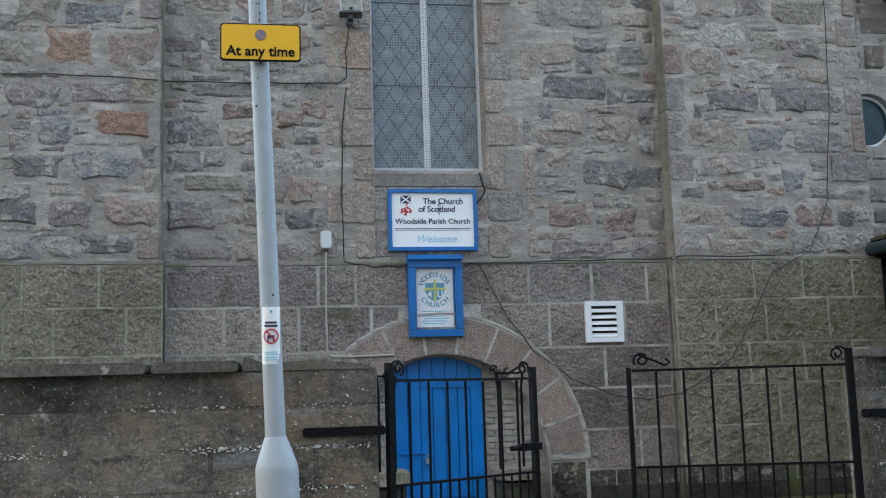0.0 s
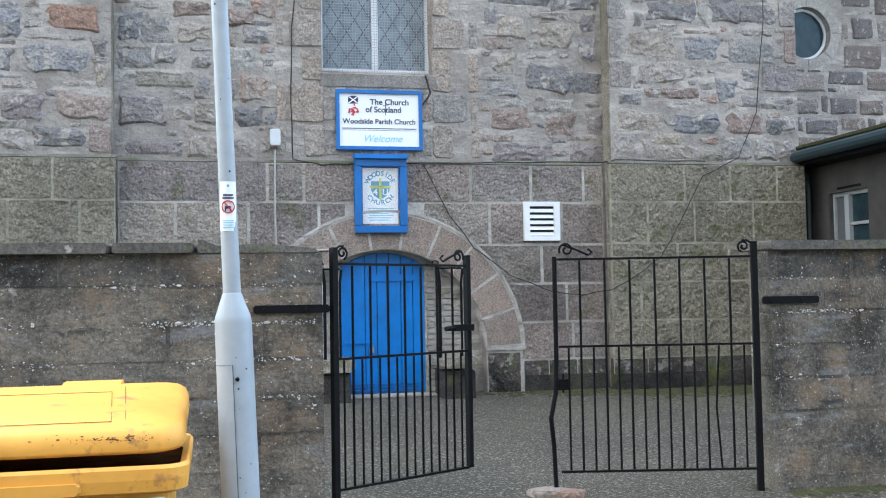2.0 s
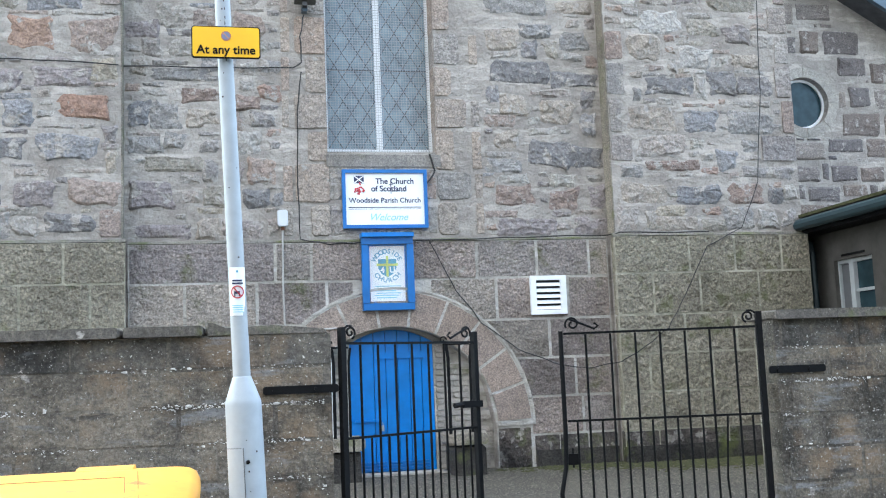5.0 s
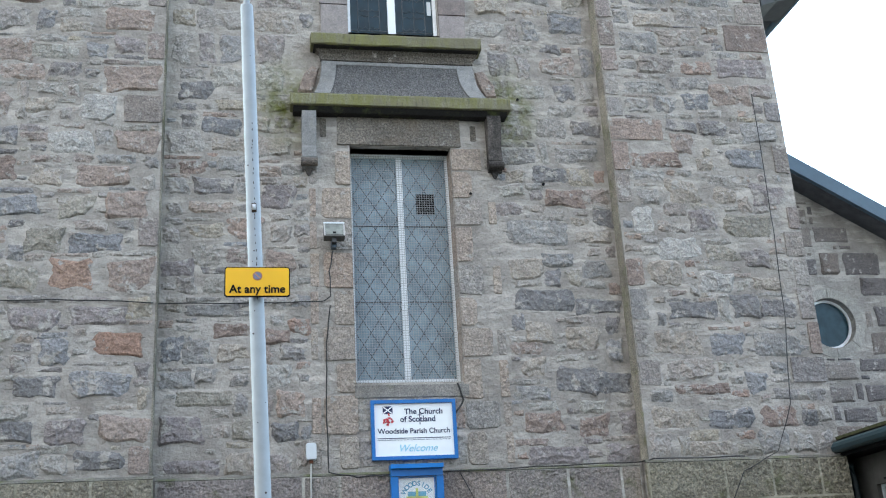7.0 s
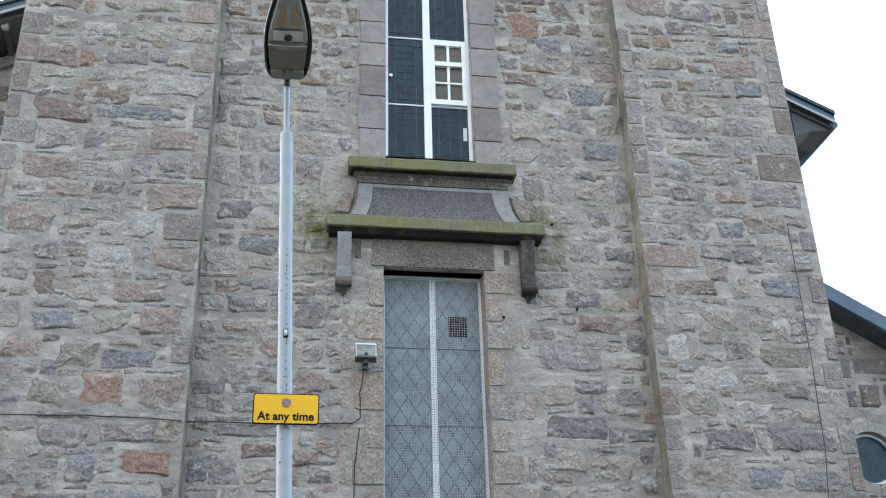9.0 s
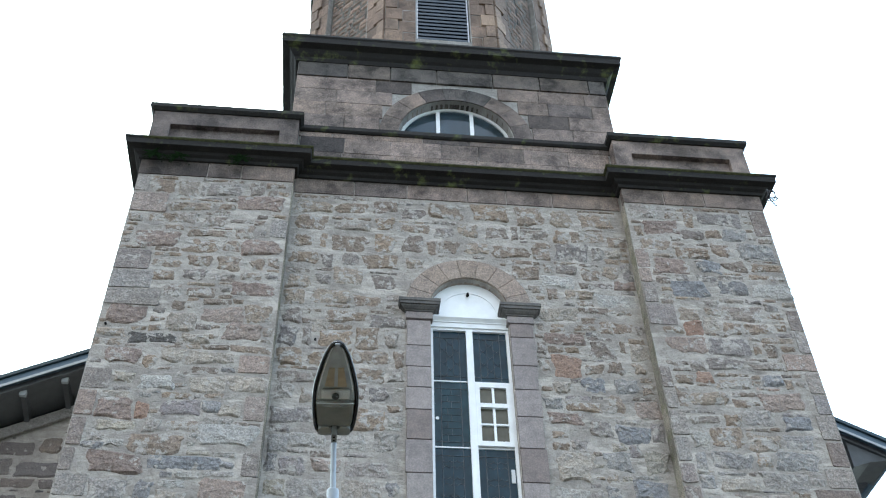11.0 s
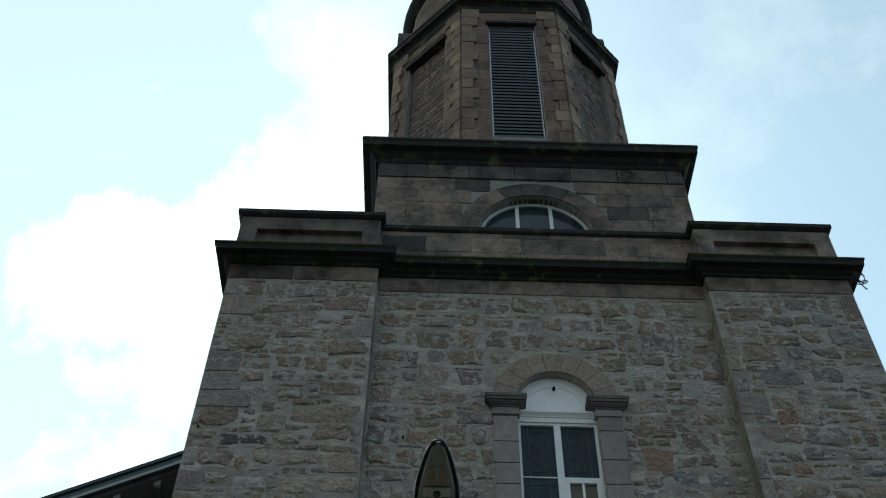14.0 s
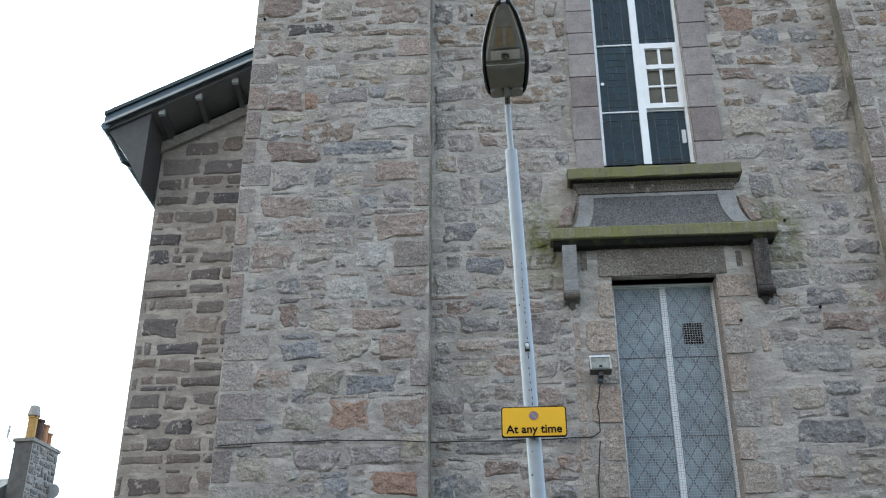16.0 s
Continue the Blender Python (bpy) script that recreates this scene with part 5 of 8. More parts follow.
# hood over the lower window and the sill of the upper one
def ledge(x0, x1, y, low, high, back_z):
    """A slab with worn front edges and a sloping top."""
    n = 14
    prof = [(14.02, low), (y + 0.012, low), (y, low + 0.012), (y, high - 0.02), (y + 0.012, high), (14.02, back_z)]
    return Shape().loops([[(x0 + (x1 - x0) * k / n, a + (rng.uniform(-0.006, 0.006) if 0 < m < 5 else 0), b + (rng.uniform(-0.006, 0.006) if 0 < m < 5 else 0)) for m, (a, b) in enumerate(prof)] for k in range(n + 1)])


part("hood", ledge(0.79, 3.98, 13.72, 8.62, 8.80, 8.87), M_MOSSED, tower, "moss-grown stone hood over the window")
# the hood's own shade is painted on its underside in near-black
part("hood_bed", Shape().loops([[(x, y, z) for y, z in ((14.02, 8.555), (13.84, 8.555), (13.77, 8.617), (14.02, 8.617))] for x in (0.83, 3.94)]), M_CORNICE, tower, "underside of the hood, its shade put into near-black stone")
for x, mat in ((1.05, M_SCROLL), (3.735, M_WEATHER)):
    s = Shape()
    prof = [(14.02, 8.56), (13.80, 8.56), (13.79, 8.46), (13.83, 8.30), (13.88, 8.05), (13.86, 7.88), (13.90, 7.78), (13.95, 7.72), (14.02, 7.72)]
    s.loops([[(x - 0.10, y, z) for y, z in prof], [(x + 0.10, y, z) for y, z in prof]])
    con = part("console", s, mat, tower, "scrolled stone bracket under the hood")
    part("roll", Shape().tube([(x - 0.115, 13.885, 7.80), (x + 0.115, 13.885, 7.80)], 0.062, 12), M_WEATHER, con)
    part("pendant", Shape().loops([[(x - 0.06, 13.93, 7.73), (x + 0.06, 13.93, 7.73), (x + 0.06, 14.01, 7.73), (x - 0.06, 14.01, 7.73)], [(x - 0.015, 13.97, 7.63), (x + 0.015, 13.97, 7.63), (x + 0.015, 14.01, 7.63), (x - 0.015, 14.01, 7.63)]]), M_WEATHER, con)


def apron_y(z):
    """The apron sweeps outwards towards its foot."""
    f = max(0.0, (9.45 - z) / 0.6)
    return 13.925 - 0.10 * f ** 1.6


def flare(z):
    f = max(0.0, (9.45 - z) / 0.6)
    return 0.02 * f + 0.10 * f ** 3


levels = [8.85 + 0.58 * k / 8 for k in range(9)]
part("apron", Shape().loops([[(1.25 - flare(z), apron_y(z), z), (3.49 + flare(z) * 1.3, apron_y(z), z), (3.49 + flare(z) * 1.3, 14.05, z), (1.25 - flare(z), 14.05, z)] for z in levels]), M_APRON, tower, "grey bush-hammered stone apron")
for xa, xb, sx in ((1.25, 1.46, -1), (3.25, 3.49, 1.3)):
    part("apron_scroll", Shape().loops([[(xa + sx * flare(z), apron_y(z) - 0.018, z), (xb + sx * flare(z) * (1.0 if sx > 0 else 0.9), apron_y(z) - 0.018, z), (xb + sx * flare(z) * 0.9, apron_y(z) + 0.03, z), (xa + sx * flare(z), apron_y(z) + 0.03, z)] for z in levels]), M_SCROLL, tower)
part("apron_margin", Shape().box(1.46, 3.25, 13.912, 13.96, 9.375, 9.43), M_SCROLL, tower)
for out in ([(0.90, 8.95), (1.11, 8.93), (1.17, 9.1), (1.21, 9.34), (1.12, 9.38), (1.0, 9.25)], [(3.69, 8.93), (3.86, 8.95), (3.83, 9.15), (3.66, 9.4), (3.54, 9.36), (3.57, 9.15)]):
    part("rubble_stone", Shape().slab(out, 14.05, 13.955, 0.03), M_PINK, tower, "rough pinkish stone beside the apron")
s = Shape().sweep([(1.25, 14.02), (1.25, 13.93), (3.49, 13.93), (3.49, 14.02)], [(0, 9.45), (0.012, 9.452), (0.016, 9.49), (0.035, 9.55), (0.08, 9.585), (0.09, 9.61), (0, 9.61)])
s.box(1.25, 3.49, 13.93, 14.05, 9.452, 9.608)
part("ledge_cove", s, M_PICKED, tower, "weathered hollow moulding under the ledge")
# thin near-black strip holds the shade below the ledge
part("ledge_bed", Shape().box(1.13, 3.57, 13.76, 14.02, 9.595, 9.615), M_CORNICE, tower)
part("window_ledge", ledge(1.09, 3.61, 13.72, 9.61, 9.79, 9.86), M_MOSSED, tower, "mossy projecting ledge under the upper window")
part("ledge_core", Shape().box(1.66, 3.03, 14.0, 14.3, 9.5, 9.98), M_SMOOTH, tower)

# surround of the upper window
for sx in (-1, 1):
    z, n = 9.84, 0
    while z < 13.45:
        h = min(rng.uniform(0.42, 0.62), 13.5 - z)
        if h < 0.12:
            break
        a, b = sorted((UP_C + sx * UP_W, UP_C + sx * (UP_W + (0.435 if n % 2 else 0.415))))
        ashlar(a, b, z, z + h, BAY - 0.05, BAY + 0.4, M_SMOOTH, "jamb_stone", 0.004, 0.008)
        z, n = z + h, n + 1
    a, b = sorted((UP_C + sx * (UP_W - 0.02), UP_C + sx * (UP_W + 0.42)))
    s = Shape()
    s.sweep([(a, 14.2), (a, 13.94), (b, 13.94), (b, 14.2)], [(0, 13.64), (0.03, 13.645), (0.036, 13.665), (0.06, 13.675), (0.095, 13.71), (0.10, 13.735), (0.128, 13.74), (0.128, 13.795), (0.143, 13.80), (0.143, 13.86), (0, 13.86)])
    s.box(a, b, 13.94, 14.3, 13.64, 13.86)
    part("capital_neck", Shape().box(a - 0.012, b + 0.012, 13.928, 14.3, 13.5, 13.64), M_SMOOTH, tower)
    part("capital", s, M_CAPITAL, tower, "moulded stone capital")
nv = 9
for k in range(nv):
    out = arc(UP_C, UP_SPRING, UP_W, 180 * k / nv + 0.1, 180 * (k + 1) / nv - 0.1, 4) + list(reversed(arc(UP_C, UP_SPRING, 1.12, 180 * k / nv + 0.08, 180 * (k + 1) / nv - 0.08, 4)))
    part("voussoir", Shape().slab(out, BAY + 0.35, BAY - 0.05, 0.006), M_VOUSSOIR, tower)

# frieze and main cornice
outline = [(PL, 22.2), (PL, PIER), (PLR, PIER), (PLR, BAY), (PRL, BAY), (PRL, PIER), (PR, PIER), (PR, 22.2)]
for (x0, x1, y) in ((PL - 0.02, PLR + 0.02, PIER), (PLR + 0.02, PRL - 0.02, BAY), (PRL - 0.02, PR + 0.02, PIER)):
    x = x0
    while x < x1 - 0.02:
        w = rng.uniform(0.6, 1.3)
        if x1 - x - w < 0.4:
            w = x1 - x
        ashlar(x, x + w, 16.57, 16.97, y - 0.02, y + 0.1, M_PARAPET, "frieze_block", 0.005, 0.008)
        x += w
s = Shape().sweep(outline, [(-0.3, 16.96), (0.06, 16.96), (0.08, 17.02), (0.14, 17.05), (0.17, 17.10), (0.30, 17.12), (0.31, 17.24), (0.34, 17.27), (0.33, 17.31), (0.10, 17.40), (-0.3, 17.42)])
part("main_cornice", s, M_CORNICE, tower, "near-black moulded stone cornice with moss")
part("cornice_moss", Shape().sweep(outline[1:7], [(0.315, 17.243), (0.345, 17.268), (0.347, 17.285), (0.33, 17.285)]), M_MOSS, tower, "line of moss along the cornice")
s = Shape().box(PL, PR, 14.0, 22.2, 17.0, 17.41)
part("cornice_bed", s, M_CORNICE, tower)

# blocks over the piers, with sunk panels
for x0, x1 in ((PL - 0.02, PLR - 0.02), (PRL + 0.02, PR + 0.02)):
    y = PIER + 0.02
    s = Shape()
    holed_wall(s, x0, x1, 17.38, 18.50, y, y + 0.12, [(x0 + 0.36, x1 - 0.36, 17.72, lambda x: 18.12)])
    s.box(x0, x1, y + 0.12, y + 2.6, 17.38, 18.50)
    part("parapet_block", s, M_PARAPET, tower, "stone parapet block with a sunk panel")
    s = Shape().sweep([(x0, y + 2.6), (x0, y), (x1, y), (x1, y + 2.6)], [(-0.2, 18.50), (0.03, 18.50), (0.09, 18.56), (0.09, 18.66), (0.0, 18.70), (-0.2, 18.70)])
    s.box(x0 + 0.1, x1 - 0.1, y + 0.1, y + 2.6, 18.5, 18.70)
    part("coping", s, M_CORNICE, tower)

# square stage with the lunette
SX0, SX1, SY = XC - 3.42, XC + 3.42, 14.05
LUN_C, LUN_Z, LUN_R = 2.28, 18.62, 1.22


def lun_head(x):
    return LUN_Z + math.sqrt(max(0, LUN_R ** 2 - (x - LUN_C) ** 2))


s = Shape()
holed_wall(s, SX0, SX1, 17.35, 21.0, SY, SY + 0.4, [(LUN_C - LUN_R, LUN_C + LUN_R, LUN_Z, lun_head)])
s.box(SX0, SX1, SY + 0.9, SY + 6.84, 17.35, 21.0)
s.box(SX0, SX0 + 1.5, SY + 0.4, SY + 0.9, 17.35, 21.0)
s.box(SX1 - 1.5, SX1, SY + 0.4, SY + 0.9, 17.35, 21.0)
part("square_stage", s, M_MORTAR_DARK, tower)
z, zs = 17.40, [17.40, 17.86, 18.32, 18.62, 19.06, 19.5, 19.94, 20.36]
for z0, z1 in zip(zs, zs[1:]):
    x0, x1 = (PLR + 0.02, PRL - 0.02) if z0 < 18.3 else (SX0, SX1)
    spans = [(x0, x1)]
    if z1 > 18.7:
        d = 1.62 ** 2 - (z0 - LUN_Z) ** 2
        if d > 0:
            spans = [(x0, LUN_C - math.sqrt(d)), (LUN_C + math.sqrt(d), x1)]
    for a, b in spans:
        x = a
        while x < b - 0.02:
            w = rng.uniform(0.55, 1.1)
            if b - x - w < 0.35:
                w = b - x
            ashlar(x, x + w, z0, z1, SY - 0.02, SY + 0.1, M_PARAPET, "ashlar_block", 0.002, 0.005, rng.uniform(0, 0.008))
            x += w
for k in range(9):
    a0, a1 = 180 * k / 9, 180 * (k + 1) / 9
    part("voussoir", Shape().slab(arc(LUN_C, LUN_Z, LUN_R, a0 + 0.1, a1 - 0.1, 4) + list(reversed(arc(LUN_C, LUN_Z, 1.62, a0 + 0.1, a1 - 0.1, 4))), SY + 0.35, SY - 0.03, 0.003), M_PARAPET if k not in (3, 4) else M_WEATHER, tower)
s = Shape().sweep([(PLR, SY), (PRL, SY)], [(0, 18.46), (0.05, 18.46), (0.09, 18.50), (0.09, 18.60), (0, 18.63)])
part("string_course", s, M_CORNICE, tower)
square = [(SX0, SY + 6.84), (SX0, SY), (SX1, SY), (SX1, SY + 6.84)]
x = SX0
while x < SX1 - 0.1:
    w = min(rng.uniform(0.8, 1.3), SX1 - x)
    ashlar(x, x + w, 20.37, 20.85, SY - 0.05, SY + 0.1, M_WEATHER, "frieze_block", 0.005, 0.008)
    x += w
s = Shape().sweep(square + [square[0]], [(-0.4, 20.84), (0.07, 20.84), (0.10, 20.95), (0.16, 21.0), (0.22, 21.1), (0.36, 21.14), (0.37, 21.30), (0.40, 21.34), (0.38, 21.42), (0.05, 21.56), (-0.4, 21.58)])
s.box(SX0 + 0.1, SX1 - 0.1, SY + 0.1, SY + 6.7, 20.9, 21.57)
part("stage_cornice", s, M_CORNICE, tower, "heavy near-black cornice of the square stage")

# octagonal belfry
OY = 17.7
XO = 2.07   # middle of the belfry


def octagon(w):
    r = w / 2 / math.cos(math.pi / 8)
    return [(XO + r * math.sin(a), OY + r * math.cos(a)) for a in (math.pi / 8 + k * math.pi / 4 for k in range(8))]


OW, OZ0, OZ1 = 6.5, 21.5, 29.1


def turned_shape(shape, k):
    """A shape built on the front face, brought round to face k."""
    c, s_ = math.cos(k * math.pi / 4), math.sin(k * math.pi / 4)
    shape.v = [(XO + (x - XO) * c - (y - OY) * s_, OY + (x - XO) * s_ + (y - OY) * c, z) for x, y, z in shape.v]
    return shape


half = OW / 2 * math.tan(math.pi / 8)
FY = OY - OW / 2
for k in range(8):
    s = Shape()
    holed_wall(s, XO - half, XO + half, OZ0, OZ1, FY, FY + 0.5, [(XO - (0.74 if k else 0.60), XO + 0.72, 22.7, lambda x: 28.3)])
    part("belfry_wall", turned_shape(s, k), M_MORTAR_DARK, tower)
    if k in (2, 4, 6):
        continue
    r3 = random.Random(60 + k)
    z, n = OZ0, 0
    while z < OZ1 - 0.05:
        h = 0.475
        for sx in (-1, 1):
            a, b = sorted((XO + sx * half * 0.998, XO + sx * (0.60 if k == 0 and sx < 0 else 0.74)))
            if z > 28.25:
                b, a = (XO + sx * half * 0.998, XO) if sx > 0 else (XO, XO - half * 0.998)
            lo, hi = min(a, b), max(a, b)
            mid = lo + (hi - lo) * (r3.uniform(0.38, 0.46) if (n + (sx > 0)) % 2 else r3.uniform(0.56, 0.64))
            for c, d in ((lo, mid), (mid, hi)):
                s = Shape().slab(cut_rect(c + 0.002, d - 0.002, z + 0.003, min(z + h, OZ1) - 0.003, 0.008), FY + 0.1, FY - (0.05 if (c if sx < 0 else -d) == (lo if sx < 0 else -hi) else 0.0) - r3.uniform(0, 0.02), 0.014)
                part("quoin", turned_shape(s, k), M_BELFRY if (c == lo) == (sx < 0) else M_BELFRY_DARK, tower)
        z, n = z + h, n + 1
    if k:
        s = Shape()
        for x, z, w, h in rubble_rows(r3, XO - 0.72, XO + 0.70, beds(r3, 21.6, 28.3, 0.16, 0.28), [], (0.2, 0.55)):
            stone(s, r3, x, z, max(0.05, w - 0.02), max(0.04, h - 0.02), FY + 0.16, FY + 0.15)
        tagged(part("panel_rubble", turned_shape(s, k), M_BELFRY_JOINED, tower, smooth=True), kind="stuff")
        s = Shape().box(XO - 0.735, XO + 0.715, FY + 0.152, FY + 0.49, 21.5, 28.3)
        part("panel_bed", turned_shape(s, k), M_MORTAR_WALL, tower)
        # panel head in near-black, which carries the shadow at the panel's top
        s = Shape().box(XO - 0.80, XO + 0.78, FY - 0.10, FY + 0.14, 28.16, 28.36)
        part("panel_head", turned_shape(s, k), M_CORNICE, tower)
    else:
        # near-black bar in place of the shaded recess above the louvres
        part("opening_head", Shape().box(XO - 0.66, XO + 0.78, FY - 0.09, FY + 0.04, 28.29, 28.42), M_CORNICE, tower)
s = Shape().box(XO - 2.2, XO + 2.2, OY - 2.2, OY + 2.2, 21.5, 29.1)
part("belfry_core", s, M_DARK, tower)
# louvres in the front opening
lou = part("louvre_window", Shape().box(XO - 0.58, XO - 0.545, FY + 0.06, FY + 0.2, 22.72, 28.28).box(XO + 0.665, XO + 0.70, FY + 0.06, FY + 0.2, 22.72, 28.28).box(XO - 0.58, XO + 0.70, FY + 0.06, FY + 0.2, 22.66, 22.74).box(XO - 0.58, XO + 0.70, FY + 0.06, FY + 0.2, 28.2, 28.28), M_STEEL, tower, "tall belfry opening with blue-grey louvres")
slat = Shape().loops([[(XO - 0.545, y, z), (XO + 0.665, y, z)] for y, z in ((FY + 0.05, -0.02), (FY + 0.04, 0.045), (FY + 0.055, 0.05), (FY + 0.21, 0.15), (FY + 0.21, 0.13), (FY + 0.06, 0.03), (FY + 0.06, -0.02))], False, False)
slat.f.append((0, 1, 13, 12))
slat_mesh = slat.mesh("slat", M_LOUVRE)
for k in range(36):
    ob = part("slat", slat_mesh, M_LOUVRE, lou)
    ob.location = (0, 0, 22.8 + k * 0.15)
s = Shape().sweep(octagon(OW)[::-1], [(-0.5, 29.0), (0.04, 29.0), (0.06, 29.3), (0.12, 29.36), (0.22, 29.4), (0.23, 29.56), (0.26, 29.6), (0.25, 29.68), (0.0, 29.78), (-0.5, 29.8)], True)
part("belfry_cornice", s, M_CORNICE, tower, "near-black octagonal cornice")
s = Shape().loops([[(x, y, z) for x, y in octagon(OW - 0.2)] for z in (29.05, 29.78)])
part("belfry_cap", s, M_CORNICE, tower)
# drum and clock
s = Shape().turned([(2.9, 29.7), (2.9, 32.97), (2.98, 33.02), (3.0, 33.17), (3.12, 33.22), (3.14, 33.36), (3.05, 33.44), (0.1, 34.1)], 48, XO, OY)
part("drum", s, M_MORTAR_WALL, tower, "round ashlar drum", smooth=False)
rng = random.Random(23)
for n in range(8):
    z0 = 29.72 + n * 0.406
    a = math.radians(186 + (11 if n % 2 else 0))
    while a < math.radians(352):
        step = math.radians(rng.uniform(19, 25))
        gap = 0.0035
        cells = [a + gap + (step - 2 * gap) * q / 4 for q in range(5)]
        ring = [(XO + r * math.cos(c), OY + r * math.sin(c)) for r, cs in ((2.915 + rng.uniform(0, 0.01), cells), (2.86, cells[::-1])) for c in cs]
        part("ashlar_block", Shape().loops([[(x, y, z) for x, y in ring] for z in (z0 + 0.008, z0 + 0.398)]), M_BELFRY_DARK, tower)
        a += step
s = Shape().turned([(2.96, 32.94), (3.06, 33.02), (3.18, 33.17), (3.22, 33.32), (3.15, 33.42), (2.8, 33.48)], 48, XO, OY)
part("drum_cornice", s, M_CORNICE, tower)
for k in (0, 2, 6):
    s = Shape()
    n = 32
    ring = [(XO + 1.14 * math.cos(2 * math.pi * i / n), 31.25 + 1.14 * math.sin(2 * math.pi * i / n)) for i in range(n)]
    s.prism([(x, max(z, 29.75)) for x, z in ring], 14.42, 16.0)
    s.box(XO - 1.14, XO + 1.14, 14.42, 16.0, 29.75, 31.25)
    part("clock_housing", turned_shape(s, k), M_WEATHER, tower)

# ---- clock ----
CX, CY, CZ = XO, 14.40, 31.25
clock = empty("tower_clock", CX, CY, CZ, "round white tower clock with black Roman numerals", "clock")


def disc(shape, cx, cz, r, y0, y1, n=40):
    return shape.prism([(cx + r * math.cos(2 * math.pi * i / n), cz + r * math.sin(2 * math.pi * i / n)) for i in range(n)], y0, y1)


def band(shape, cx, cz, r0, r1, y0, y1, n=40):
    shape.weld = True
    for k in range(n):
        a, b = 360 * k / n, 360 * (k + 1) / n
        shape.prism(arc(cx, cz, r0, a, b, 1) + list(reversed(arc(cx, cz, r1, a, b, 1))), y0, y1)
    return shape


part("face", disc(Shape(), CX, CZ, 0.95, CY - 0.01, CY + 0.03), M_BOARD, clock)
part("rim", band(Shape(), CX, CZ, 0.93, 1.14, CY - 0.10, CY + 0.03), M_CORNICE, clock)
part("minute_ring", band(Shape(), CX, CZ, 0.895, 0.915, CY - 0.018, CY), M_BLACK, clock)
part("inner_ring", band(Shape(), CX, CZ, 0.54, 0.56, CY - 0.016, CY), M_BLACK, clock)
for k, text in enumerate(("XII", "I", "II", "III", "IIII", "V", "VI", "VII", "VIII", "IX", "X", "XI")):
    a = radians(90 - 30 * k)
    writing("numeral", text, 0.35, CX + 0.70 * math.cos(a), CY - 0.016, CZ + 0.70 * math.sin(a), M_BLACK, clock, turn=-30 * k, bold=0.016)
for name, ang, long, wide in (("hour_pointer", 89, 0.50, 0.09), ("minute_pointer", 72, 0.80, 0.055)):
    c, q = math.cos(radians(ang)), math.sin(radians(ang))
    pts = [(-0.16, wide * 0.7), (0.0, wide * 0.6), (long * 0.75, wide), (long, 0.01), (long * 0.75, -wide), (0.0, -wide * 0.6), (-0.16, -wide * 0.7)]
    part(name, Shape().prism([(CX + u * c - v * q, CZ + u * q + v * c) for u, v in pts], CY - 0.05, CY - 0.03), M_BLACK, clock)

# ---- windows of the tower ----
low = empty("window_1", 2.35, 14.2, LOW_WIN[2], "tall two-light window of leaded glass behind wire mesh", "window", kind="structure")
x0, x1, z0, z1 = LOW_WIN
GY = 14.34
z0 = 4.69
for n, (a, b, c, d) in enumerate(((x0, x0 + 0.045, z0, z1), (x1 - 0.045, x1, z0, z1), (2.33, 2.415, z0 + 0.06, z1), (x0 + 0.045, x1 - 0.045, z0, z0 + 0.07), (x0 + 0.045, 2.33, z1 - 0.05, z1), (2.415, x1 - 0.045, z1 - 0.05, z1))):
    part("mullion" if n == 2 else "window_frame", Shape().box(a, b, GY - 0.05, GY + 0.06, c, d), M_WHITE, low)
for a, b in ((x0 + 0.045, 2.33), (2.415, x1 - 0.045)):
    pane = part("pane", Shape().box(a, b, GY, GY + 0.012, z0 + 0.07, z1 - 0.05), M_PANE_PALE, low)
    s = Shape()
    w = b - a
    step, tall = w / 3, w / 3 * 1.55
    zz = z0 + 0.07
    top = z1 - 0.05
    for k in range(-4, 16):
        for sg in (1, -1):
            for q in range(3):
                xa, za, xb, zb = a + q * step, zz + (k + sg * q) * tall, a + (q + 1) * step, zz + (k + sg * (q + 1)) * tall
                f0, f1 = sorted(((zz - za) / (zb - za), (top - za) / (zb - za)))
                f0, f1 = max(0.0, f0), min(1.0, f1)
                if f1 - f0 > 0.05:
                    s.tube([(xa + (xb - xa) * f, GY - 0.004, za + (zb - za) * f) for f in (f0, f1)], 0.0055, 4)
    part("lead_lattice", s, M_LEAD, pane)
s = Shape()
x = x0 + 0.05
while x < x1 - 0.04:
    s.box(x - 0.0018, x + 0.0018, GY - 0.062, GY - 0.056, z0 + 0.02, z1 - 0.02)
    x += 0.036
z = z0 + 0.04
while z < z1:
    s.box(x0 + 0.02, x1 - 0.02, GY - 0.068, GY - 0.062, z - 0.0018, z + 0.0018)
    z += 0.036
for z in (5.87, 7.01):
    part("saddle_bar", Shape().tube([(x0 + 0.045, GY - 0.012, z), (x1 - 0.045, GY - 0.012, z)], 0.008, 6), M_LEAD, low)
part("wire_mesh", s, M_WIRE, low, "galvanised wire mesh guard")
s = Shape().box(2.61, 2.87, GY - 0.02, GY - 0.002, 7.20, 7.51)
vent = part("vent_grille", s, M_DARK, low, "small black ventilation grille")
s = Shape()
for k in range(6):
    s.box(2.61 + k * 0.05, 2.625 + k * 0.05, GY - 0.03, GY - 0.02, 7.20, 7.51)
    s.box(2.61, 2.87, GY - 0.034, GY - 0.03, 7.20 + k * 0.056, 7.215 + k * 0.056)
part("grille_bars", s, M_BLACK, vent)

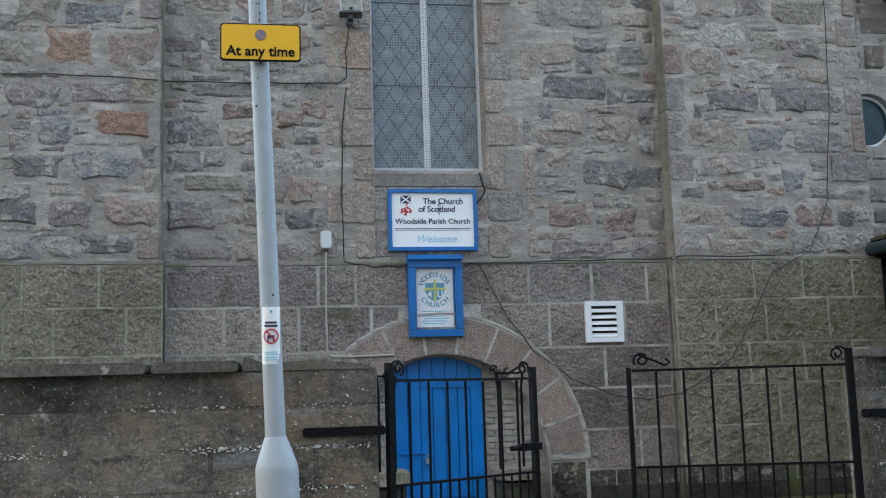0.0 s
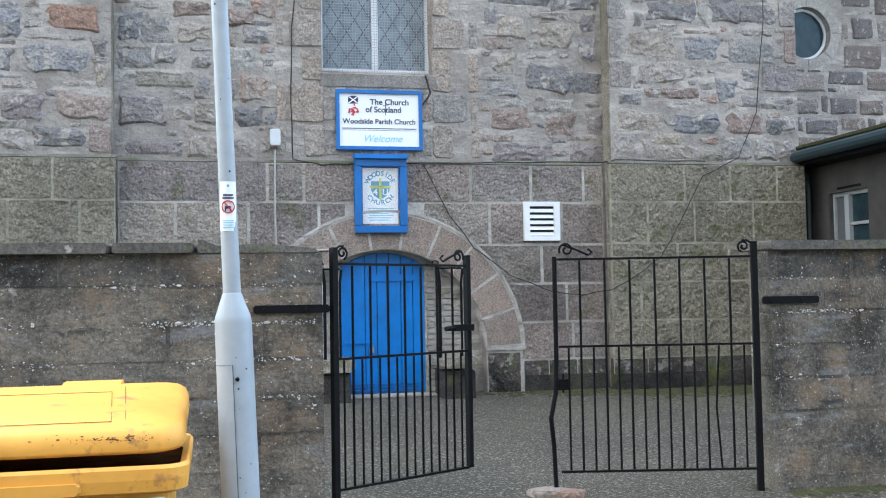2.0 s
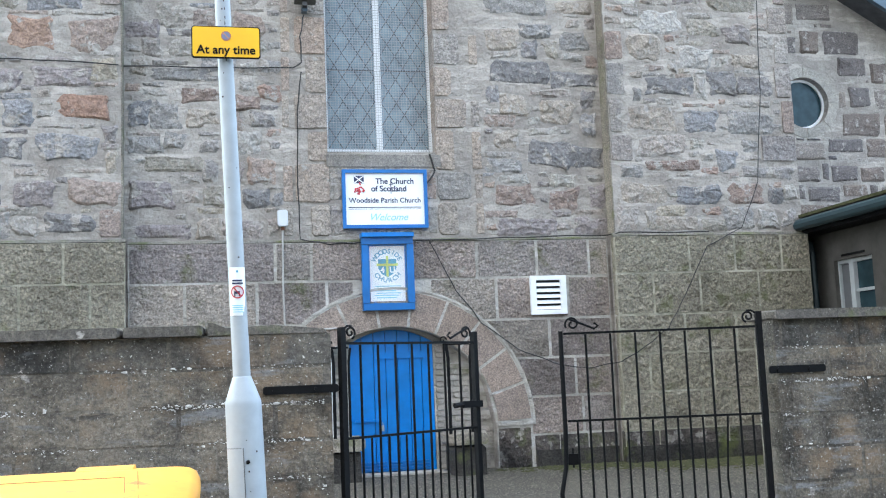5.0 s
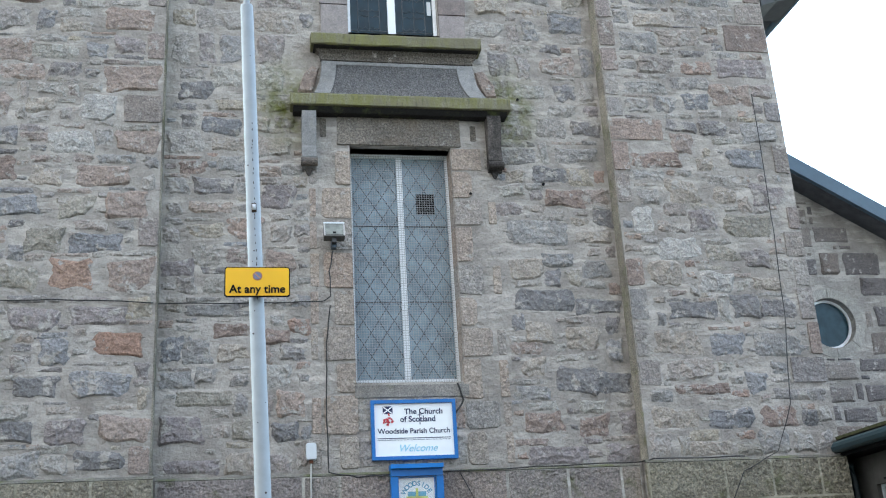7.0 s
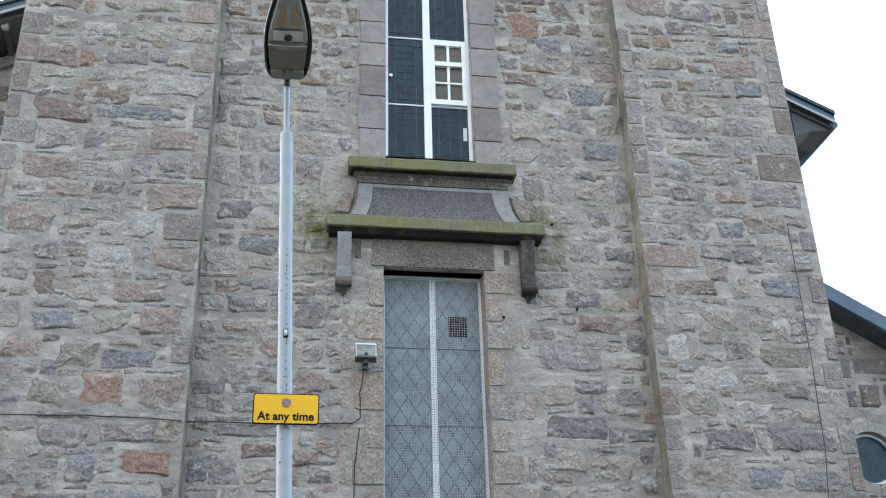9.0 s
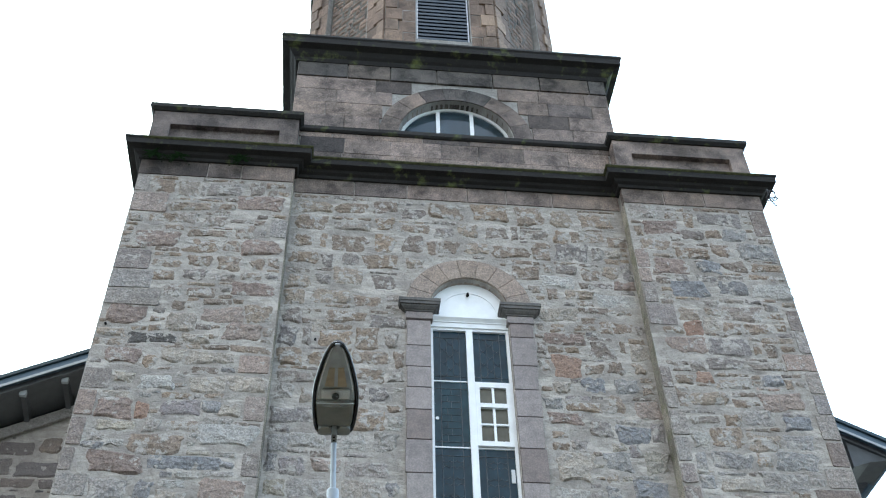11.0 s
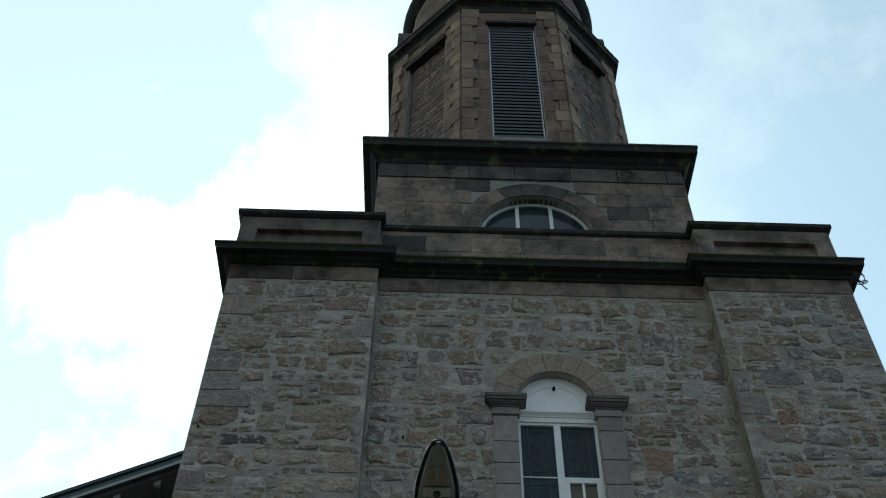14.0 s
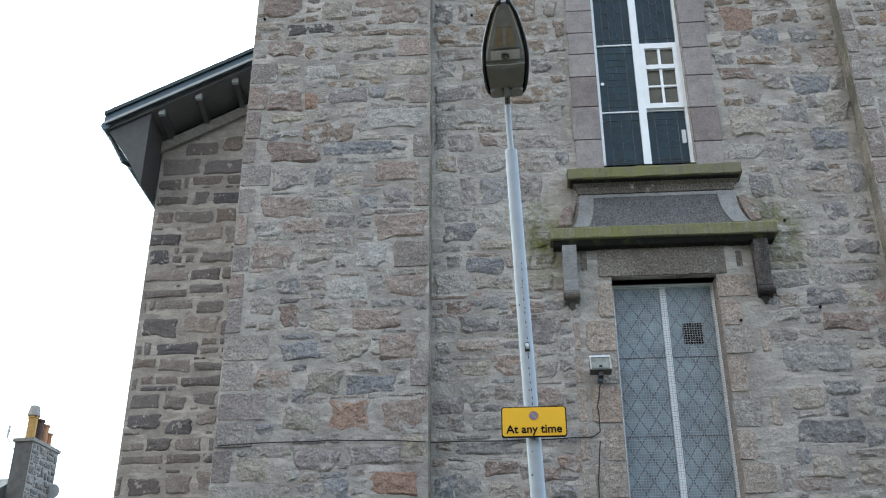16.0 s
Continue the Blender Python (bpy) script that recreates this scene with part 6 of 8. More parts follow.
up = empty("window_2", UP_C, 14.2, UP_Z, "round-headed window with white frame and leaded lights", "window", kind="structure")
UY = 14.16
ux0, ux1 = UP_C - UP_W, UP_C + UP_W
HEADZ = 13.46
for a, b, c, d in ((ux0, ux0 + 0.05, UP_Z, HEADZ), (ux1 - 0.05, ux1, UP_Z, HEADZ), (ux0 + 0.05, ux1 - 0.05, HEADZ - 0.05, HEADZ), (ux0 + 0.05, ux1 - 0.05, UP_Z - 0.02, UP_Z + 0.03)):
    part("window_frame", Shape().box(a, b, UY - 0.05, UY + 0.06, c, d), M_WHITE, up)
part("mullion", Shape().box(UP_C - 0.065, UP_C + 0.05, UY - 0.06, UY + 0.06, UP_Z + 0.03, HEADZ - 0.05), M_WHITE, up)
part("transom", Shape().loops([[(x, y, z) for y, z in ((UY + 0.06, HEADZ), (UY - 0.08, HEADZ), (UY - 0.08, HEADZ + 0.09), (UY - 0.10, HEADZ + 0.10), (UY - 0.10, HEADZ + 0.115), (UY - 0.12, HEADZ + 0.14), (UY - 0.15, HEADZ + 0.17), (UY - 0.15, HEADZ + 0.21), (UY + 0.06, HEADZ + 0.22))] for x in (ux0, ux1)]), M_WHITE, up)
part("head_board", Shape().prism([(ux0, HEADZ + 0.22), (ux1, HEADZ + 0.22)] + arc(UP_C, UP_SPRING, UP_W, 0, 180, 24), UY - 0.02, UY + 0.04), M_WHITE, up, "white boarded round head")
part("head_moulding", Shape().prism(arc(UP_C, UP_SPRING - 0.05, UP_W - 0.15, 0, 180, 24) + list(reversed(arc(UP_C, UP_SPRING - 0.05, UP_W - 0.18, 0, 180, 24))), UY - 0.035, UY - 0.018), M_WHITE, up)
part("hook", Shape().tube([(UP_C, UY - 0.02, 14.25), (UP_C, UY - 0.09, 14.25), (UP_C, UY - 0.10, 14.20)], 0.025, 6), M_BLACK, up)
SPLIT = (11.03, 12.33)
bars = [(UP_Z + 0.03, SPLIT[0] - 0.01), (SPLIT[0] + 0.01, SPLIT[1] - 0.01), (SPLIT[1] + 0.01, HEADZ - 0.05)]
for n, (a, b) in enumerate(((ux0 + 0.05, UP_C - 0.065), (UP_C + 0.05, ux1 - 0.05))):
    for m, (c, d) in enumerate(bars):
        if n == 1 and m == 1:
            continue
        pane = part("pane", Shape().box(a, b, UY, UY + 0.012, c, d), M_PANE_GREEN if m == 1 else M_PANE, up)
        s = Shape()
        xa, xb, za, zb = a + 0.12, b - 0.12, c + 0.10, d - 0.14

        def came(*pts, r=0.007):
            s.tube([(x, UY - 0.004, z) for x, z in pts], r, 4)
        came((xa, c), (xa, d)), came((xb, c), (xb, d)), came((a, za), (b, za)), came((a, zb), (b, zb))
        if m == 2:
            cols, hh = 3, (zb - za) / 3.0
            ww = (xb - xa) / cols
            for q in range(cols):
                low_z = za - (hh / 2 if q % 2 else 0)
                for r in range(4):
                    z0_, x0_ = low_z + r * hh, xa + q * ww
                    pts = [(x0_ + ww / 2, z0_), (x0_ + ww, z0_ + hh * 0.22), (x0_ + ww, z0_ + hh * 0.78), (x0_ + ww / 2, z0_ + hh), (x0_, z0_ + hh * 0.78), (x0_, z0_ + hh * 0.22), (x0_ + ww / 2, z0_)]
                    came(*[(px, min(max(pz, za), zb)) for px, pz in pts], r=0.005)
        elif m == 1:
            z_, r = za, 0
            while z_ < zb:
                came((xa, z_), (xb, z_), r=0.005)
                came((xa + (xb - xa) * (0.5 if r % 2 else 0.3), z_), (xa + (xb - xa) * (0.5 if r % 2 else 0.3), min(z_ + 0.13, zb)), r=0.005)
                z_, r = z_ + 0.13, r + 1
        else:
            for r in range(5):
                zc = za + (zb - za) * (r + 0.5) / 5
                came(*[(xa + (xb - xa) * q / 12, zc + 0.045 * abs(math.sin(math.pi * q / 4)) * (1 if r % 2 else -1)) for q in range(13)], r=0.005)
            came(((xa + xb) / 2, za), ((xa + xb) / 2, zb), r=0.005)
        part("lead_lattice", s, M_CAME, pane)
    part("glazing_bar", Shape().box(a, b, UY - 0.02, UY + 0.02, SPLIT[1] - 0.011, SPLIT[1] + 0.011).box(a, b, UY - 0.02, UY + 0.02, SPLIT[0] - 0.011, SPLIT[0] + 0.011), M_WHITE, up)
part("vent_flap", Shape().box(ux1 - 0.13, ux1 - 0.07, UY - 0.02, UY - 0.004, 10.42, 10.66), M_PLASTIC, up)
part("catch", disc(Shape(), ux0 + 0.1, 11.58, 0.03, UY - 0.02, UY - 0.004, 10), M_BOARD, up)
a, b, c, d = UP_C + 0.05, ux1 - 0.05, 11.05, 12.29
cs = part("casement", Shape().box(a, a + 0.07, UY - 0.07, UY + 0.02, c, d).box(b - 0.07, b, UY - 0.07, UY + 0.02, c, d).box(a + 0.07, b - 0.07, UY - 0.07, UY + 0.02, c, c + 0.09).box(a + 0.07, b - 0.07, UY - 0.07, UY + 0.02, d - 0.09, d)
          .box((a + b) / 2 - 0.02, (a + b) / 2 + 0.02, UY - 0.06, UY + 0.02, c + 0.09, d - 0.09).box(a + 0.07, b - 0.07, UY - 0.055, UY + 0.02, 11.455, 11.485).box(a + 0.07, b - 0.07, UY - 0.08, UY + 0.02, 11.79, 11.87), M_WHITE, up, "white six-pane casement")
part("pane", Shape().box(a + 0.07, b - 0.07, UY - 0.02, UY - 0.01, c + 0.09, d - 0.09), M_PANE_BLIND, cs)

lun = empty("window_3", LUN_C, SY, LUN_Z, "half-round window with white glazing bars", "window", kind="structure")
LY = SY + 0.25
part("window_frame", Shape().prism(arc(LUN_C, LUN_Z, LUN_R, 0, 180, 28) + list(reversed(arc(LUN_C, LUN_Z, LUN_R - 0.07, 0, 180, 28))), LY - 0.03, LY + 0.05), M_WHITE, lun)
for x in (LUN_C - 0.40, LUN_C + 0.33):
    part("mullion", Shape().box(x, x + 0.08, LY - 0.03, LY + 0.05, LUN_Z, LUN_Z + 1.1), M_WHITE, lun)
part("pane", Shape().prism(arc(LUN_C, LUN_Z, LUN_R - 0.06, 0, 180, 28), LY, LY + 0.012), M_PANE_CLEAR, lun)

# ---- things on the bay wall ----
FACE = BAY - 0.015
sign = empty("church_sign", 2.36, FACE, 3.63, "white church name board in a blue frame", "sign")
x0, x1, z0, z1 = 1.80, 2.93, 3.63, 4.41
part("board", Shape().box(x0 + 0.03, x1 - 0.03, FACE - 0.04, FACE, z0 + 0.03, z1 - 0.03), M_BOARD, sign)
for a, b, c, d in ((x0, x1, z1 - 0.045, z1), (x0, x1, z0, z0 + 0.045), (x0, x0 + 0.045, z0 + 0.045, z1 - 0.045), (x1 - 0.045, x1, z0 + 0.045, z1 - 0.045)):
    part("frame", Shape().box(a, b, FACE - 0.07, FACE, c, d), M_BLUE_LIGHT, sign)
TY = FACE - 0.043
writing("lettering", "The Church", 0.105, 2.50, TY, 4.255, M_INK, sign, bold=0.002)
writing("lettering", "of Scotland", 0.105, 2.42, TY, 4.155, M_INK, sign, bold=0.002)
writing("lettering", "Woodside Parish Church", 0.093, 2.365, TY, 4.00, M_INK, sign, bold=0.0015)
writing("lettering", "Welcome", 0.13, 2.40, TY, 3.775, M_CYAN, sign, shear=0.35)
part("rule", Shape().box(x0 + 0.08, x1 - 0.08, TY, TY + 0.004, 3.905, 3.915).box(x0 + 0.08, x1 - 0.08, TY, TY + 0.004, 3.885, 3.889), M_INK, sign)
part("cross", Shape().box(2.443, 2.452, TY - 0.001, TY + 0.003, 4.085, 4.285).box(2.42, 2.475, TY - 0.001, TY + 0.003, 4.205, 4.214), M_INK, sign)
em = part("emblem", Shape().box(1.96, 2.09, TY, TY + 0.003, 4.23, 4.33), M_INK, sign, "small flag and bush emblem")
part("saltire", Shape().add([(1.96, TY - 0.001, 4.24), (1.97, TY - 0.001, 4.23), (2.09, TY - 0.001, 4.32), (2.08, TY - 0.001, 4.33), (1.96, TY - 0.0012, 4.32), (1.97, TY - 0.0012, 4.33), (2.09, TY - 0.0012, 4.24), (2.08, TY - 0.0012, 4.23)], [(0, 1, 2, 3), (4, 5, 6, 7)]), M_BOARD, em)
s = Shape()
r5 = random.Random(3)
for k in range(22):
    disc(s, 2.025 + r5.gauss(0, 0.03), 4.145 + r5.gauss(0, 0.026), r5.uniform(0.007, 0.016), TY - 0.0004 * k, TY + 0.003, 7)
s.box(2.015, 2.035, TY, TY + 0.003, 4.075, 4.12)
part("bush", s, M_RED, em)

nbd = empty("notice_board", 2.36, FACE, 2.55, "blue wooden notice case with a church poster", "notice board")
x0, x1, z0, z1 = 2.02, 2.70, 2.55, 3.50
for a, b, c, d in ((x0, x1, z0, z0 + 0.09), (x0, x1, z1 - 0.09, z1), (x0, x0 + 0.09, z0 + 0.09, z1 - 0.09), (x1 - 0.09, x1, z0 + 0.09, z1 - 0.09)):
    part("frame", Shape().slab(rect(a, b, c, d), FACE - 0.04, FACE - 0.15, 0.006), M_BLUE_LIGHT, nbd)
part("back", Shape().box(x0 + 0.02, x1 - 0.02, FACE - 0.06, FACE - 0.036, z0 + 0.02, z1 - 0.02), M_BLUE, nbd)
part("cap", Shape().slab(rect(x0 - 0.008, x1 + 0.008, z1, z1 + 0.055), FACE - 0.036, FACE - 0.21, 0.008), M_BLUE, nbd)
poster = part("poster", Shape().box(x0 + 0.11, x1 - 0.11, FACE - 0.068, FACE - 0.062, z0 + 0.12, z1 - 0.11), M_BOARD, nbd, "pale poster with a shield")
PY = FACE - 0.07
M_LIME = plain("poster_green", (0.62, 0.68, 0.16), 0.5, bump=0)
M_PALEBLUE = plain("poster_blue", (0.10, 0.34, 0.50), 0.5, bump=0)
for word, up_arc in (("WOODSIDE", True), ("CHURCH", False)):
    for k, ch in enumerate(word):
        span = 120 if up_arc else 100
        a = (90 + span / 2 - span * k / (len(word) - 1)) if up_arc else (270 - span / 2 + span * k / (len(word) - 1))
        writing("letter", ch, 0.085, 2.36 + 0.185 * math.cos(radians(a)), PY, 3.13 + 0.19 * math.sin(radians(a)), M_PALEBLUE, poster, turn=(a - 90) if up_arc else (a + 90), bold=0.002)
shield = [(2.24, 3.22), (2.48, 3.22), (2.48, 3.10), (2.44, 3.03), (2.36, 2.98), (2.28, 3.03), (2.24, 3.10)]
part("shield", Shape().prism(shield, PY + 0.001, PY + 0.004), M_PALEBLUE, poster)
part("shield_cross", Shape().box(2.345, 2.375, PY - 0.001, PY + 0.003, 2.99, 3.26).box(2.22, 2.50, PY - 0.001, PY + 0.003, 3.13, 3.16), M_LIME, poster)
writing("lettering", "4", 0.11, 2.295, PY - 0.001, 3.075, M_BOARD, poster, bold=0.003)
writing("lettering", "U", 0.11, 2.425, PY - 0.001, 3.075, M_BOARD, poster, bold=0.003)
s = Shape()
for k in range(6):
    s.box(2.19 + 0.02 * (k % 2), 2.53 - 0.03 * (k % 3), PY, PY + 0.003, 2.86 - k * 0.03, 2.872 - k * 0.03)
part("text_bars", s, M_CYAN, poster)
part("glazing", Shape().box(x0 + 0.09, x1 - 0.09, FACE - 0.102, FACE - 0.098, z0 + 0.09, z1 - 0.09), thin_glass(), nbd).visible_shadow = False

wv = empty("wall_vent", 4.53, BAY - 0.06, 2.44, "white louvred ventilation grille in the wall", "vent")
x0, x1, z0, z1 = 4.28, 4.78, 2.44, 2.96
VY = BAY - 0.06
for a, b, c, d in ((x0, x1, z0, z0 + 0.06), (x0, x1, z1 - 0.06, z1), (x0, x0 + 0.08, z0 + 0.06, z1 - 0.06), (x1 - 0.08, x1, z0 + 0.06, z1 - 0.06)):
    part("frame", Shape().box(a, b, VY - 0.05, VY, c, d), M_WHITE, wv)
part("backing", Shape().box(x0 + 0.03, x1 - 0.03, VY - 0.012, VY - 0.004, z0 + 0.03, z1 - 0.03), M_DARK, wv)
for k in range(5):
    z = z0 + 0.085 + k * 0.078
    part("slat", Shape().loops([[(x0 + 0.08, VY - 0.045, z - 0.02), (x1 - 0.08, VY - 0.045, z - 0.02)], [(x0 + 0.08, VY - 0.045, z - 0.012), (x1 - 0.08, VY - 0.045, z - 0.012)], [(x0 + 0.08, VY - 0.012, z + 0.03), (x1 - 0.08, VY - 0.012, z + 0.03)]], False, False), M_WHITE, wv)

fb = empty("junction_box", 1.02, FACE, 3.66, "small pale plastic junction box on the wall", "junction box")
part("case", Shape().slab(cut_rect(0.955, 1.09, 3.66, 3.88, 0.02), FACE, FACE - 0.09, 0.01), M_PLASTIC, fb)
part("gland", Shape().box(1.0, 1.045, FACE - 0.05, FACE - 0.01, 3.62, 3.66), plain("rust_brown", (0.16, 0.06, 0.03), 0.8), fb)
cd = empty("conduit", 1.02, FACE, 2.4, "thin pale conduit running down the wall", "conduit")
part("pipe", Shape().tube([(1.02, FACE - 0.03, 3.63), (1.015, FACE - 0.06, 3.4), (1.01, BAY - 0.08, 2.9), (1.02, BAY - 0.09, 2.40), (1.06, BAY - 0.09, 2.34), (1.3, BAY - 0.09, 2.33), (1.84, BAY - 0.09, 2.34)], 0.013, 6), M_CONDUIT, cd)

fl = empty("floodlight", 1.35, BAY, 6.62, "grey metal floodlight on a bracket", "floodlight")
part("bracket", Shape().box(1.33, 1.40, 13.82, 13.99, 6.53, 6.6).box(1.34, 1.39, 13.80, 13.84, 6.50, 6.62), M_GUTTER, fl)
def tilted(y, z):
    c, q = math.cos(radians(22)), math.sin(radians(22))
    return 13.80 + y * c + z * q, 6.72 - y * q + z * c


def lamp_box(x0, x1, y0, y1, z0, z1):
    return Shape().loops([[(x, *tilted(y, z)) for y, z in ((y0, z0), (y1, z0 + 0.02), (y1, z1 - 0.02), (y0, z1))] for x in (x0, x1)])


part("housing", lamp_box(1.225, 1.505, -0.05, 0.08, -0.12, 0.12), plain("weathered_grey_metal", (0.11, 0.11, 0.10), 0.6, 0.3, spread=0.3, scale=18), fl)
part("lens", lamp_box(1.245, 1.485, -0.056, -0.048, -0.095, 0.10), plain("dusty_lamp_glass", (0.20, 0.215, 0.19), 0.3, spread=0.35, scale=12, bump=0), fl, "dusty pale front glass")
part("lamp_tube", lamp_box(1.345, 1.385, -0.062, -0.055, -0.085, -0.05), M_BLACK, fl)
part("rim", lamp_box(1.222, 1.508, -0.066, -0.05, 0.095, 0.122), M_PLASTIC, fl, "pale upper rim")
for xa, xb in ((1.222, 1.243), (1.487, 1.508)):
    part("rim", lamp_box(xa, xb, -0.063, -0.05, -0.12, 0.094), M_CONDUIT, fl)
part("hinge", lamp_box(1.33, 1.39, -0.02, 0.06, -0.20, -0.12), M_CABLE, fl)


def cable(pts, r, label, mat=None):
    c = empty("cable", *pts[0], label, "cable")
    out = []
    for k in range(len(pts) - 1):
        a, b = Vector(pts[k]), Vector(pts[k + 1])
        for q in range(6):
            f = q / 6
            out.append(a.lerp(b, f) + Vector((math.sin(5 * (a.x + a.z + f)) * 0.006, 0, math.sin(7 * (a.x + f)) * 0.006)))
    out.append(Vector(pts[-1]))
    part("wire", Shape().tube(out, r, 5), mat or M_CABLE, c)


W1 = PIER - 0.055
cable([(-3.75, W1, 5.70), (-2.2, W1, 5.74), (-1.0, W1, 5.69), (-0.93, BAY - 0.05, 5.75), (0.4, BAY - 0.05, 5.76), (1.2, BAY - 0.05, 5.77), (1.32, BAY - 0.05, 5.85), (1.30, BAY - 0.05, 6.2), (1.36, BAY - 0.05, 6.5)], 0.009, "black cable sagging along the stone wall")
cable([(1.31, BAY - 0.04, 5.72), (1.24, BAY - 0.04, 5.2), (1.23, BAY - 0.04, 4.0), (1.25, BAY - 0.04, 3.5), (1.6, BAY - 0.07, 3.43), (2.0, BAY - 0.08, 3.44), (2.9, BAY - 0.08, 3.46), (4.2, BAY - 0.08, 3.49), (5.42, BAY - 0.08, 3.50), (5.5, PIER - 0.08, 3.50), (6.8, PIER - 0.08, 3.5)], 0.009, "black cable along the plinth")
cable([(2.98, BAY - 0.06, 4.62), (3.05, BAY - 0.06, 4.4), (2.92, BAY - 0.06, 4.2)], 0.014, "short black cable loop below the window")
cable([(2.93, 13.92, 3.44), (3.27, 13.9, 2.78), (3.59, 13.9, 2.35), (4.07, 13.88, 1.99), (4.62, 13.86, 1.76), (5.02, 13.84, 1.71), (5.42, 13.66, 1.77), (5.75, 13.64, 1.96), (6.11, 13.64, 2.2), (6.29, 13.64, 2.5), (6.47, 13.64, 2.8), (6.75, PIER - 0.10, 3.3), (7.3, PIER - 0.09, 3.55), (7.6, PIER - 0.06, 4.2), (7.75, PIER - 0.06, 5.5), (7.8, PIER - 0.06, 7.0), (7.82, PIER - 0.06, 9.0)], 0.007, "black cable drooping across the wall and up the pier")

# old fixing holes left in the masonry
for x, y, z in ((3.35, BAY, 7.39), (4.45, BAY, 7.56), (4.17, BAY, 8.93), (-0.29, BAY, 12.96), (-3.68, PIER, 12.88)):
    part("fixing_plug", disc(Shape(), x, z, 0.02, y - 0.035, y + 0.01, 10), M_BLACK, tower)

# ---- nave behind the tower ----
nave = empty("church_nave", XC, 26.0, 0.4, "granite church nave with overhanging slate roof", "church")
NY, NH, EAVE_Z, SLOPE = 22.0, 10.63, 15.80, 0.495
NX0, NX1 = XC - NH, XC + NH
apex = EAVE_Z + SLOPE * (NH + 1.0)
s = Shape().prism([(NX0, 0.3), (NX1, 0.3), (NX1, 15.85), (XC, 15.85 + SLOPE * NH), (NX0, 15.85)], NY, NY + 18)
part("wall", s, M_MORTAR, nave)
rng = random.Random(31)
s = Shape()
for side in ((NX0 + 0.01, PL + 0.6), (PR - 0.6, NX1 - 0.01)):
    for x, z, w, h in rubble_rows(rng, side[0], side[1], beds(rng, 0.5, 17.6, 0.36, 0.58), [], (0.5, 1.1), 0.95):
        if z + h / 2 < 15.9 + SLOPE * min(x - w / 2 - NX0, NX1 - x - w / 2):
            stone(s, rng, x, z, max(0.08, w - rng.uniform(0.0, 0.07)), max(0.07, h - rng.uniform(0.0, 0.06)), NY + 0.004, NY - 0.004, 0.3)
tagged(part("squared_rubble", s, M_NAVE, nave, "dark granite rubble set in pale mortar"), kind="stuff")
tip = 1.0
for sx in (-1, 1):
    xe, xm = XC + sx * (NH + tip) - (0.24 if sx > 0 else 0.0), XC
    s = Shape()
    s.loops([[(xe, y, EAVE_Z), (xm, y, apex), (xm, y, apex + 0.25), (xe, y, EAVE_Z + 0.25)] for y in (NY - 1.1, NY + 19)])
    part("roof", s, M_SLATE, nave, "grey slate roof")
    s = Shape()
    s.loops([[(xe + sx * 0.05, y, EAVE_Z + 0.08), (xm, y, apex + 0.08), (xm, y, apex + 0.25), (xe + sx * 0.05, y, EAVE_Z + 0.25)] for y in (NY - 1.24, NY - 1.1)])
    part("bargeboard", s, M_GUTTER, nave)
    s = Shape()
    s.loops([[(xe + sx * 0.05, y, EAVE_Z + 0.26), (xm, y, apex + 0.26), (xm, y, apex + 0.36), (xe + sx * 0.05, y, EAVE_Z + 0.36)] for y in (NY - 1.30, NY - 1.1)])
    part("verge_cap", s, M_PIPE, nave, "dark green verge capping")
    s = Shape()
    s.loops([[(xe + sx * 0.03, y, EAVE_Z + 0.02), (xm, y, apex + 0.02), (xm, y, apex + 0.095), (xe + sx * 0.03, y, EAVE_Z + 0.095)] for y in (NY - 1.26, NY - 1.241)])
    part("bargeboard_fillet", s, M_FRAME, nave, "pale lower edge of the bargeboard")
    s = Shape()
    s.loops([[(xe + sx * 0.02, y, EAVE_Z - 0.06), (xm, y, apex - 0.06), (xm, y, apex - 0.01), (xe + sx * 0.02, y, EAVE_Z - 0.01)] for y in (NY - 1.1, NY + 0.1)])
    part("soffit", s, M_SOFFIT, nave)
    s = Shape().prism([(xe - sx * 0.02, EAVE_Z - 0.07), (xe - sx * 1.0, EAVE_Z - 0.07 + 0.48), (xe - sx * 1.0, 14.2 if sx < 0 else 15.5), (xe - sx * 0.55, 15.0 if sx < 0 else 15.66)], NY - 1.05, NY - 0.1)
    part("eave_box", s, M_LEADED, nave, "grey boarded end of the eaves")
    for k in range(5):
        xb = xe - sx * (1.22 + k * 0.87)
        zb = EAVE_Z + SLOPE * abs(xb - xe)
        br = part("bracket", Shape().loops([[(xb - 0.06, y, zb - deep), (xb + 0.06, y, zb - deep), (xb + 0.06, y, zb), (xb - 0.06, y, zb)] for y, deep in ((NY - 0.86, 0.10), (NY - 0.8, 0.16), (NY - 0.2, 0.30), (NY, 0.42))]), M_LEADED, nave)
        part("bracket_end", Shape().box(xb - 0.075, xb + 0.075, NY - 0.97, NY - 0.87, zb - 0.17, zb - 0.03), M_FRAME, br, "pale painted bracket end")
    s = Shape().tube([(xe + sx * 0.05, y, EAVE_Z + 0.05) for y in (NY - 1.15, NY + 19)], 0.11, 10)
    part("gutter", s, M_GUTTER, nave)
    if sx > 0:
        continue
    s = Shape().tube([(xe, NY - 0.9, EAVE_Z - 0.1), (xe - sx * 0.42, NY - 0.9, EAVE_Z - 0.85), (xe - sx * 0.95, NY - 0.3, EAVE_Z - 0.95), (xe - sx * 0.98, NY - 0.1, EAVE_Z - 1.5)], 0.05, 8)
    part("downpipe", s, M_PIPE, nave)
